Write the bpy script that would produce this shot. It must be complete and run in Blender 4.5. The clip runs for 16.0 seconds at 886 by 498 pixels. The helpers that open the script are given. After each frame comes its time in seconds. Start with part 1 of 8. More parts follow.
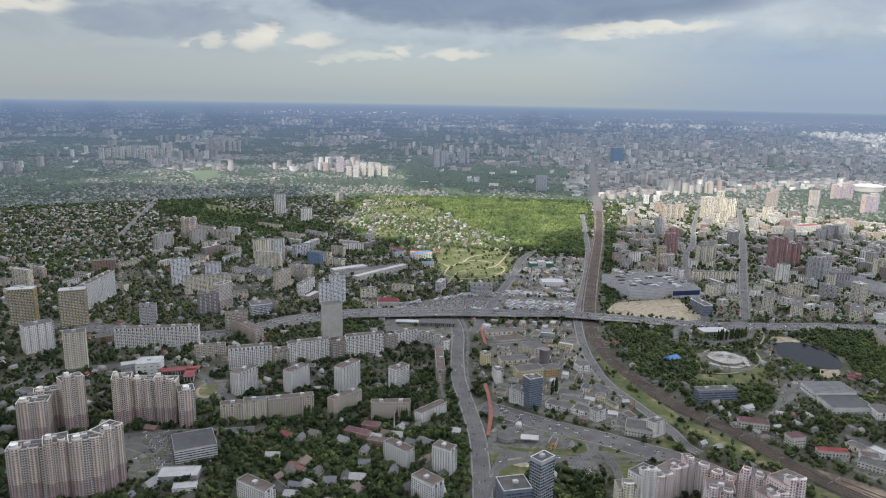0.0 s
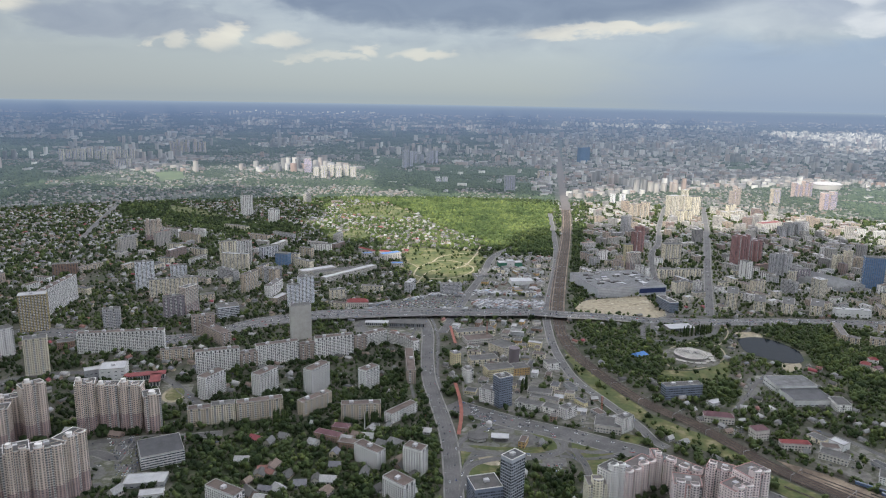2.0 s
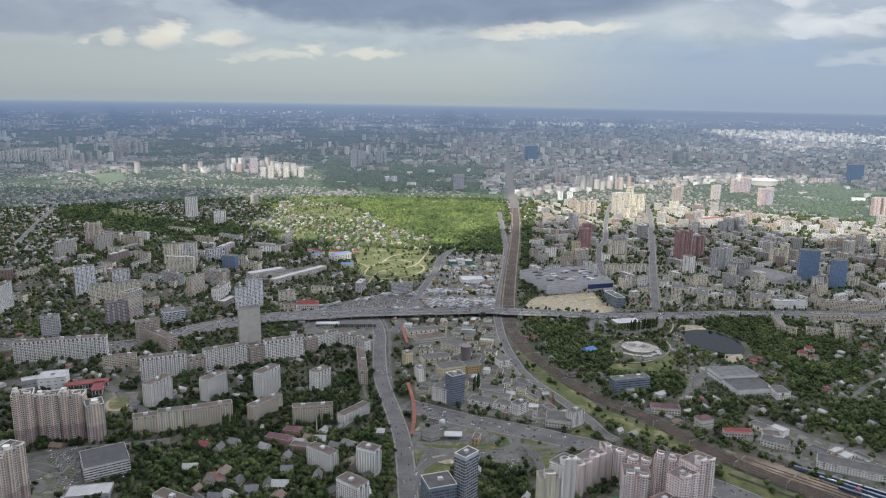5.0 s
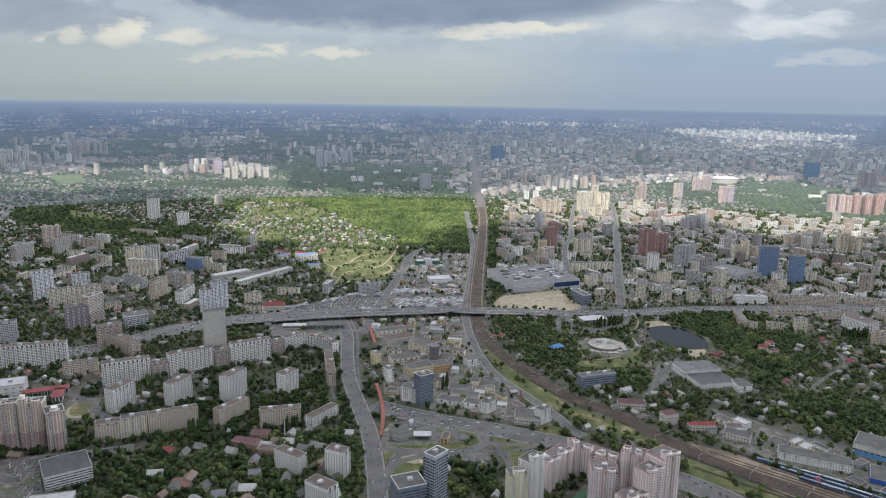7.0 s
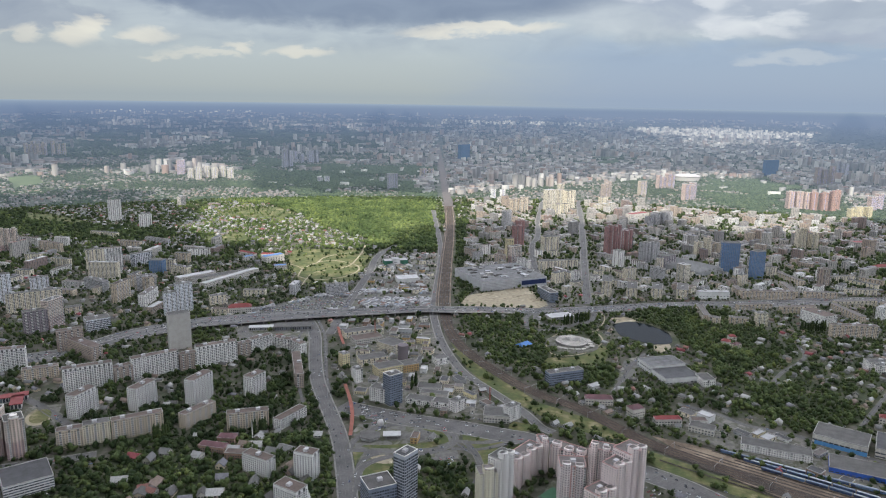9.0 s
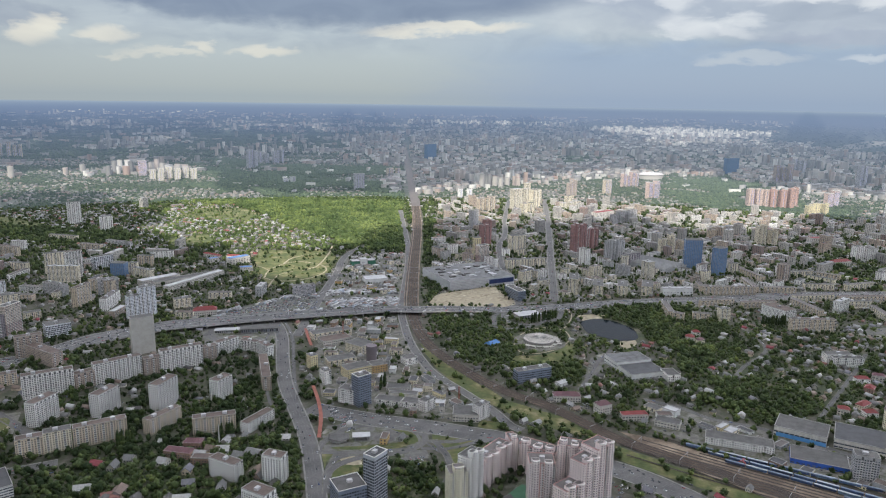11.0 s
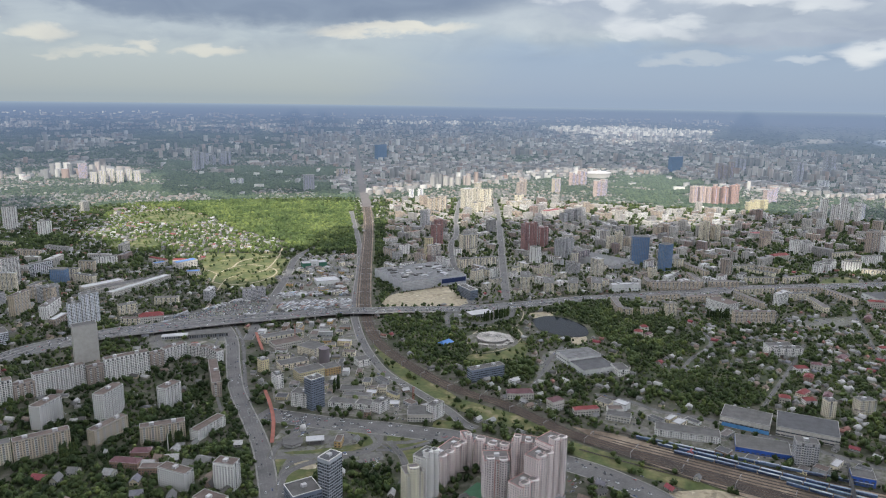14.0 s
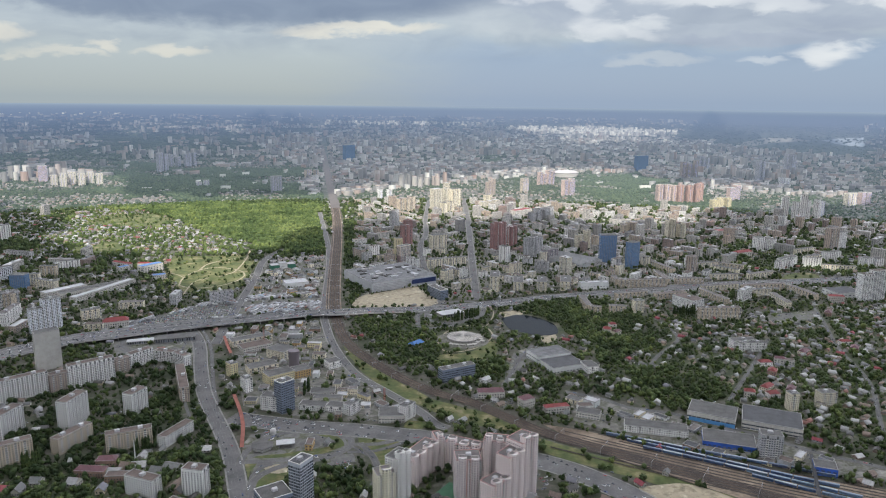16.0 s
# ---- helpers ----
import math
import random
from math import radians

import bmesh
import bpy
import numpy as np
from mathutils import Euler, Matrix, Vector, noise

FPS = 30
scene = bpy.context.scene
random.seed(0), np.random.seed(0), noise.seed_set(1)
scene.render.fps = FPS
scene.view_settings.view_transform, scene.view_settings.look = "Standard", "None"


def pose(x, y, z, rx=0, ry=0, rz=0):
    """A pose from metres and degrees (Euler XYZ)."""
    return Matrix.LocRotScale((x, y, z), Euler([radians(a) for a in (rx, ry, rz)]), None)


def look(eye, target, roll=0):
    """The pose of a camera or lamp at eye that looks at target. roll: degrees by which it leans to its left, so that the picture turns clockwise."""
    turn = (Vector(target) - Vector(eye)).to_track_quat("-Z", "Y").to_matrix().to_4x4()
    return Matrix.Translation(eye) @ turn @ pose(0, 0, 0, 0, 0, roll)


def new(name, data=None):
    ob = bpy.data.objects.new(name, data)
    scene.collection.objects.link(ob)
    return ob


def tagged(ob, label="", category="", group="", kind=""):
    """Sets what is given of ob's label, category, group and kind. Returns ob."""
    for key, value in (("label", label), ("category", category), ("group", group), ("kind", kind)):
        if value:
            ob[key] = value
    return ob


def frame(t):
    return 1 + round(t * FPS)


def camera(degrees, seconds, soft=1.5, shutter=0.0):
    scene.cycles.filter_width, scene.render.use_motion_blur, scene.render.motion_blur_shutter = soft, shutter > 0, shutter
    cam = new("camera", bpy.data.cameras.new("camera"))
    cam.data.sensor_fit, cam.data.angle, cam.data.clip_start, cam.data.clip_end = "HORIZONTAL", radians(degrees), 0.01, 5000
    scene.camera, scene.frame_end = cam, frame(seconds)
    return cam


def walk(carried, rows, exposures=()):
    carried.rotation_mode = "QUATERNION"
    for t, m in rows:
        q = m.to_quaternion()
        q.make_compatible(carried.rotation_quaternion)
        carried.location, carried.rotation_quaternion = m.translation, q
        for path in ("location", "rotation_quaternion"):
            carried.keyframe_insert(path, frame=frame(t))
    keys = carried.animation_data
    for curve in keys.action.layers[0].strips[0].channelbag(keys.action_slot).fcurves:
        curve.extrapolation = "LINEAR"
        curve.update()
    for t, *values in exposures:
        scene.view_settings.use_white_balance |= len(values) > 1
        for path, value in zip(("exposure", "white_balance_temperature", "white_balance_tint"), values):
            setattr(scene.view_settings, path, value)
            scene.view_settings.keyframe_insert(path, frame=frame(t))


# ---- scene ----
cam = camera(64.19, 16.0, soft=1.1)
EYE = 450.0      # height of the camera over the city, metres
HAZE_FROM, HAZE_LENGTH = 2100.0, 5200.0   # metres: where the haze painted into far materials begins, and how fast it thickens
DRAWN = 1740.0   # depth of the drawn-in land past the true plan
NEAR = 3200.0    # true plan up to here; past it the land is shrunk and raised to fit the camera's view
TURNS = [
    (0.0, 0.000, -12.079, 0.971),
    (0.5, -0.611, -12.062, 0.985),
    (1.0, -1.244, -12.044, 0.994),
    (1.5, -1.863, -12.045, 0.994),
    (2.0, -2.562, -12.033, 0.980),
    (2.5, -3.268, -12.032, 0.976),
    (3.0, -3.937, -12.024, 0.979),
    (3.5, -4.625, -12.009, 0.971),
    (4.0, -5.311, -12.012, 0.954),
    (6.5, -8.706, -12.019, 0.944),
    (7.0, -9.384, -12.010, 0.927),
    (7.5, -10.055, -12.018, 0.907),
    (8.0, -10.733, -12.028, 0.901),
    (8.5, -11.397, -12.028, 0.897),
    (9.0, -12.066, -12.034, 0.890),
    (11.5, -15.451, -12.025, 0.844),
    (12.0, -16.153, -12.035, 0.836),
    (12.5, -16.800, -12.028, 0.843),
    (13.0, -17.467, -12.018, 0.841),
    (13.5, -18.105, -11.989, 0.813),
    (14.0, -18.735, -11.955, 0.780),
    (14.5, -19.375, -11.934, 0.740),
    (15.0, -20.003, -11.912, 0.702),
    (15.5, -20.630, -11.904, 0.669),
    (16.0, -21.254, -11.903, 0.654),
]
walk(cam, [(t, pose(0, 0, EYE, 90 + p, 0, yaw) @ pose(0, 0, 0, 0, 0, roll)) for t, yaw, p, roll in TURNS])

# ---------------------------------------------------------------- sky, sun
SUN_UP, SUN_ROUND = 42.0, 205.0   # degrees: height, and bearing clockwise from +y
world = bpy.data.worlds.new("sky")
scene.world = world
world.use_nodes = True


def nodes_of(tree):
    def node(kind, **inputs):
        n = tree.nodes.new("ShaderNode" + kind)
        for k, v in inputs.items():
            key = k.replace("_", " ")
            if key in n.inputs:
                n.inputs[key].default_value = v
        return n

    def wire(a, b):
        tree.links.new(a, b)
    return node, wire


def maths(node, wire, op, a, b=None, clamp=False):
    n = node("Math")
    n.operation, n.use_clamp = op, clamp
    for i, v in enumerate((a, b)):
        if v is None:
            continue
        if isinstance(v, (int, float)):
            n.inputs[i].default_value = v
        else:
            wire(v, n.inputs[i])
    return n.outputs[0]


def ramp(node, wire, fac, stops, ease=False):
    n = node("ValToRGB")
    n.color_ramp.interpolation = "EASE" if ease else "LINEAR"
    e = n.color_ramp.elements
    while len(e) < len(stops):
        e.new(0.5)
    for el, (at, col) in zip(e, stops):
        el.position = at
        el.color = (*col, 1) if len(col) == 3 else col
    wire(fac, n.inputs[0])
    return n.outputs[0]


def blend(node, wire, fac, a, b, mode="MIX"):
    n = node("Mix")
    n.data_type, n.blend_type = "RGBA", mode
    for v, i in ((fac, 0), (a, 6), (b, 7)):
        if isinstance(v, (int, float)):
            n.inputs[i].default_value = v
        elif isinstance(v, tuple):
            n.inputs[i].default_value = (*v, 1)
        else:
            wire(v, n.inputs[i])
    return n.outputs[2]


node, wire = nodes_of(world.node_tree)
sky = node("TexSky")
sky.sky_type, sky.sun_disc = "NISHITA", False
sky.sun_elevation, sky.sun_rotation = radians(SUN_UP), radians(SUN_ROUND)
back = world.node_tree.nodes["Background"]
where = node("TexCoord").outputs["Generated"]
split = node("SeparateXYZ")
wire(where, split.inputs[0])
DEG = 57.29578
side = maths(node, wire, "MULTIPLY", maths(node, wire, "ARCTAN2", split.outputs[0], split.outputs[1]), DEG)   # degrees to the right of +y
tall = maths(node, wire, "MULTIPLY", maths(node, wire, "ARCSINE", split.outputs[2]), DEG)                     # degrees over the horizon


def sky_noise(across, upward, seed, detail=7.0, rough=0.58, warp=0.4):
    co = node("CombineXYZ")
    wire(maths(node, wire, "MULTIPLY", side, across), co.inputs[0])
    wire(maths(node, wire, "MULTIPLY", tall, upward), co.inputs[1])
    co.inputs[2].default_value = seed
    n = node("TexNoise", Scale=1.0, Detail=detail, Roughness=rough, Distortion=warp)
    wire(co.outputs[0], n.inputs["Vector"])
    return n.outputs["Fac"]


def rise(v, lo, hi):
    n = node("MapRange")
    n.interpolation_type = "SMOOTHSTEP"
    wire(v, n.inputs["Value"])
    n.inputs["From Min"].default_value, n.inputs["From Max"].default_value = lo, hi
    return n.outputs[0]


def both(*v):
    got = v[0]
    for q in v[1:]:
        got = maths(node, wire, "MULTIPLY", got, q)
    return got


def shifted(v, wobble, size):
    return maths(node, wire, "ADD", v, maths(node, wire, "MULTIPLY", maths(node, wire, "SUBTRACT", wobble, 0.5), size))


wide, mid, fine = sky_noise(0.06, 0.22, 2.0, 5.0, 0.5), sky_noise(0.13, 0.36, 11.3, 6.0, 0.54), sky_noise(0.42, 1.0, 5.1, 6.0, 0.52)
soft = sky_noise(0.16, 0.42, 21.7, 6.0, 0.52, 0.6)
drift_a, drift_e = shifted(shifted(side, mid, 9.0), fine, 3.0), shifted(shifted(tall, mid, 2.2), fine, 1.5)
tone = ramp(node, wire, maths(node, wire, "DIVIDE", tall, 12.0), [(0.0, (0.37, 0.435, 0.475)), (0.06, (0.4, 0.46, 0.485)), (0.2, (0.43, 0.49, 0.52)), (0.42, (0.47, 0.53, 0.585)), (0.8, (0.44, 0.5, 0.58))])
tone = blend(node, wire, both(rise(side, -4, -30), 0.55), tone, (0.35, 0.39, 0.42))
# blue rain shaft under the clouds
tone = blend(node, wire, both(rise(shifted(side, mid, 12), 8, 27), rise(shifted(tall, mid, 3), 5.4, 3.4), 0.85), tone, (0.29, 0.385, 0.55))


def heap(tone, az, el, wa, we, colour, much, edge=0.5):
    """One cloud of the layer: a ragged oval at az degrees to the right, el degrees up."""
    p = maths(node, wire, "DIVIDE", maths(node, wire, "SUBTRACT", drift_a, az), wa)
    q = maths(node, wire, "DIVIDE", maths(node, wire, "SUBTRACT", drift_e, el), we)
    d = maths(node, wire, "ADD", maths(node, wire, "MULTIPLY", p, p), maths(node, wire, "MULTIPLY", q, q))
    return blend(node, wire, both(rise(d, 1.0, 1.0 - edge), much), tone, colour)


GREY, CREAM, WHITE, SLATE = (0.31, 0.355, 0.44), (0.84, 0.79, 0.68), (0.82, 0.84, 0.86), (0.2, 0.25, 0.355)
tone = blend(node, wire, both(rise(soft, 0.46, 0.62), rise(tall, 3.0, 4.6), 0.5), tone, (0.36, 0.42, 0.5))
for az, el, wa, we, colour, much, edge in (
        (-30, 7.9, 12, 1.9, GREY, 0.85, 0.6), (-19, 5.3, 8, 1.5, GREY, 0.8, 0.7), (-12, 8.2, 9, 1.6, (0.52, 0.57, 0.62), 0.7, 0.8),
        (-29.5, 6.0, 5.0, 0.9, CREAM, 0.7, 0.9), (-14.3, 4.3, 1.7, 1.2, CREAM, 0.65, 0.95), (-17.5, 3.9, 1.6, 0.6, CREAM, 0.5, 0.9), (-9.8, 4.2, 2.2, 0.75, CREAM, 0.6, 0.95),
        (-2.6, 3.8, 2.0, 0.5, CREAM, 0.55, 0.95), (1.5, 3.5, 2.3, 0.55, CREAM, 0.55, 0.95), (-5.5, 3.15, 4.0, 0.4, CREAM, 0.4, 0.95),
        (27, 6.2, 9, 1.8, (0.5, 0.55, 0.61), 0.75, 0.8), (42, 8.0, 18, 4.2, (0.42, 0.47, 0.56), 0.9, 0.35), (6, 9.3, 24, 4.5, SLATE, 0.95, 0.5), (-2, 8.8, 13, 2.6, SLATE, 0.6, 0.7), (-23, 5.2, 4.5, 1.3, GREY, 0.8, 0.6),
        (14.5, 5.2, 6.0, 0.65, CREAM, 0.7, 0.9), (28.5, 8.6, 5.0, 1.5, WHITE, 0.72, 0.97), (33.5, 5.6, 3.6, 1.3, WHITE, 0.64, 0.97), (41, 8.0, 6.5, 1.5, WHITE, 0.68, 0.97), (52, 8.4, 8.0, 1.6, WHITE, 0.72, 0.97),
        (48.6, 3.5, 2.6, 0.95, WHITE, 0.55, 0.97), (44.6, 3.0, 1.6, 0.5, WHITE, 0.38, 0.97), (37, 3.0, 4.5, 0.45, (0.56, 0.6, 0.65), 0.5, 0.9), (41, 6.3, 3.6, 0.9, (0.36, 0.41, 0.5), 0.8, 0.7), (44, 4.4, 8.5, 0.55, (0.37, 0.42, 0.53), 0.75, 0.7), (50.5, 5.6, 5.0, 0.7, (0.38, 0.43, 0.53), 0.7, 0.7),
        (31.8, 7.3, 2.6, 0.9, WHITE, 0.68, 0.97), (36.6, 5.4, 1.9, 1.1, WHITE, 0.51, 0.97), (45.5, 6.6, 3.4, 0.8, WHITE, 0.59, 0.97), (53, 7.2, 3.6, 1.0, WHITE, 0.68, 0.97), (48.4, 3.3, 1.9, 0.9, WHITE, 0.59, 0.97)):
    tone = heap(tone, az, el, wa, we, colour, much, edge)
folds = ramp(node, wire, sky_noise(0.2, 0.5, 33.0, 6.0, 0.52, 0.8), [(0.3, (0.88, 0.89, 0.92)), (0.7, (1.1, 1.09, 1.06))])
tone = blend(node, wire, rise(tall, 2.0, 4.5), tone, blend(node, wire, 1.0, tone, folds, "MULTIPLY"))
# overhead, out of view, the layer goes on, brightened and warmed towards the zenith to light the city
gain = maths(node, wire, "ADD", 1.0, maths(node, wire, "MULTIPLY", rise(split.outputs[2], 0.13, 0.6), 5.45))
gray = node("CombineXYZ")
for k, warm in enumerate((1.1, 1.0, 0.965)):
    wire(maths(node, wire, "MULTIPLY", gain, maths(node, wire, "ADD", 1.0, maths(node, wire, "MULTIPLY", rise(split.outputs[2], 0.13, 0.4), warm - 1.0))), gray.inputs[k])
tone = blend(node, wire, 1.0, tone, gray.outputs[0], "MULTIPLY")
# the clear sky above the clouds shows through a little
dim = blend(node, wire, 1.0, sky.outputs[0], (0.1, 0.1, 0.1), "MULTIPLY")
wire(blend(node, wire, 0.88, dim, tone), back.inputs[0])
back.inputs[1].default_value = 0.86

sun = new("sun", bpy.data.lights.new("sun", "SUN"))
sun.data.energy, sun.data.angle, sun.data.color = 5.0, radians(0.6), (1.0, 0.95, 0.86)
b, e = radians(SUN_ROUND), radians(SUN_UP)
sun.matrix_world = look((0, 0, 0), (-math.sin(b) * math.cos(e), -math.cos(b) * math.cos(e), -math.sin(e)))
scene.view_settings.exposure = 0.3

# ---------------------------------------------------------------- materials


def material(name, build, rough=0.85, metal=0.0):
    m = bpy.data.materials.new(name)
    m.use_nodes = True
    node, wire = nodes_of(m.node_tree)
    bsdf = m.node_tree.nodes["Principled BSDF"]
    bsdf.inputs["Roughness"].default_value, bsdf.inputs["Metallic"].default_value = rough, metal
    bsdf.inputs["Specular IOR Level"].default_value = 0.3
    col = build(node, wire, bsdf)
    if isinstance(col, tuple):
        bsdf.inputs["Base Color"].default_value = (*col, 1)
    elif col is not None:
        wire(col, bsdf.inputs["Base Color"])
    return m


def grain(node, wire, scale, detail=4.0, rough=0.6, coord="Object"):
    n = node("TexNoise", Scale=scale, Detail=detail, Roughness=rough)
    if coord == "Position":
        wire(node("NewGeometry").outputs["Position"], n.inputs["Vector"])
    else:
        wire(node("TexCoord").outputs[coord], n.inputs["Vector"])
    return n.outputs["Fac"]


def shade(c, k):
    return tuple(min(v * k, 0.9) for v in c)


def painted(name, colour, var=0.25, rough=0.85, per_thing=0.12):
    """Weathered plaster, concrete or paint: stains at two scales and a tone of its own for each thing."""
    def build(node, wire, bsdf):
        a = ramp(node, wire, grain(node, wire, 0.09, 5, 0.65), [(0.3, shade(colour, 1 - var)), (0.55, colour), (0.75, shade(colour, 1 + var * 0.4))])
        b = ramp(node, wire, grain(node, wire, 0.9, 3), [(0.3, (1 - var * 0.6,) * 3), (0.6, (1, 1, 1))])
        c = blend(node, wire, 1.0, a, b, "MULTIPLY")
        r = node("ObjectInfo").outputs["Random"]
        return blend(node, wire, 1.0, c, ramp(node, wire, r, [(0, (1 - per_thing,) * 3), (1, (1, 1, 1))]), "MULTIPLY")
    return material(name, build, rough)


def panelled(name, colour, wide=3.2, high=2.9, var=0.14):
    """Wall of storey-high panels: tone from panel to panel, darker joints, rain streaks."""
    def build(node, wire, bsdf):
        co = node("TexCoord").outputs["UV"]
        br = node("TexBrick", Scale=1.0, Mortar_Size=0.06, Brick_Width=wide, Row_Height=high, Bias=0.0)
        br.offset = 0.0
        br.inputs["Color1"].default_value = (*shade(colour, 1.06), 1)
        br.inputs["Color2"].default_value = (*shade(colour, 1 - var), 1)
        br.inputs["Mortar"].default_value = (*shade(colour, 0.62), 1)
        wire(co, br.inputs["Vector"])
        stretch = node("Mapping")
        stretch.inputs["Scale"].default_value = (0.35, 0.04, 1)
        wire(co, stretch.inputs["Vector"])
        st = node("TexNoise", Scale=1.0, Detail=5.0, Roughness=0.65)
        wire(stretch.outputs[0], st.inputs["Vector"])
        streak = ramp(node, wire, st.outputs["Fac"], [(0.3, (0.8, 0.79, 0.78)), (0.55, (1, 1, 1))])
        r = node("ObjectInfo").outputs["Random"]
        c = blend(node, wire, 1.0, br.outputs["Color"], streak, "MULTIPLY")
        return blend(node, wire, 1.0, c, ramp(node, wire, r, [(0, (0.88,) * 3), (1, (1, 1, 1))]), "MULTIPLY")
    return material(name, build, 0.88)


def two_tone(name, upper, lower, at):
    """Brickwork that changes colour some storeys up, with lighter floor bands."""
    def build(node, wire, bsdf):
        co = node("TexCoord").outputs["UV"]
        sp = node("SeparateXYZ")
        wire(co, sp.inputs[0])
        step = maths(node, wire, "GREATER_THAN", sp.outputs[1], at)
        c = blend(node, wire, step, lower, upper)
        br = node("TexBrick", Scale=1.0, Mortar_Size=0.12, Brick_Width=2.6, Row_Height=3.0)
        br.offset = 0.0
        for key, k in (("Color1", 1.0), ("Color2", 0.86), ("Mortar", 0.72)):
            br.inputs[key].default_value = (k, k, k, 1)
        wire(co, br.inputs["Vector"])
        c = blend(node, wire, 1.0, c, br.outputs["Color"], "MULTIPLY")
        n = ramp(node, wire, grain(node, wire, 0.08, 5), [(0.3, (0.8,) * 3), (0.65, (1, 1, 1))])
        return blend(node, wire, 1.0, c, n, "MULTIPLY")
    return material(name, build, 0.85)


def glass_like(name, colour, rough=0.18, dull=0.55, bright=2.2):
    def build(node, wire, bsdf):
        bsdf.inputs["Specular IOR Level"].default_value = 0.6
        isl = node("NewGeometry").outputs["Random Per Island"]
        return ramp(node, wire, isl, [(0, shade(colour, dull)), (0.7, colour), (1, shade(colour, bright))])
    return material(name, build, rough)


def leafy(name, dark, mid, light, scale=0.012):
    def build(node, wire, bsdf):
        bsdf.inputs["Specular IOR Level"].default_value = 0.15
        isl = node("NewGeometry").outputs["Random Per Island"]
        patch = grain(node, wire, scale, 4, 0.6, "Position")
        fine = grain(node, wire, 0.7, 3, 0.7, "Position")
        a = ramp(node, wire, patch, [(0.35, dark), (0.52, mid), (0.68, light)])
        b = ramp(node, wire, isl, [(0, (0.65, 0.7, 0.65)), (0.55, (1, 1, 1)), (1, (1.35, 1.25, 1.0))])
        stand = ramp(node, wire, grain(node, wire, 0.045, 3, 0.5, "Position"), [(0.36, (0.6, 0.66, 0.62)), (0.6, (1.1, 1.08, 1.0))])
        b = blend(node, wire, 1.0, b, stand, "MULTIPLY")
        c = blend(node, wire, 1.0, a, b, "MULTIPLY")
        return blend(node, wire, 1.0, c, ramp(node, wire, fine, [(0.3, (0.6,) * 3), (0.65, (1.15,) * 3)]), "MULTIPLY")
    return material(name, build, 0.9)


def ground_mix(name, stops, scale=0.006, fine=0.12, var=0.35):
    def build(node, wire, bsdf):
        a = ramp(node, wire, grain(node, wire, scale, 8, 0.62, "Position"), stops)
        f = ramp(node, wire, grain(node, wire, fine, 6, 0.68, "Position"), [(0.3, (1 - var,) * 3), (0.7, (1 + var * 0.5,) * 3)])
        return blend(node, wire, 1.0, a, f, "MULTIPLY")
    return material(name, build, 0.95)


M = {}
M["ground"] = ground_mix("city_ground", [(0.3, (0.03, 0.037, 0.02)), (0.45, (0.045, 0.05, 0.03)), (0.53, (0.085, 0.08, 0.066)), (0.6, (0.05, 0.055, 0.034)), (0.72, (0.12, 0.115, 0.1))], 0.02)


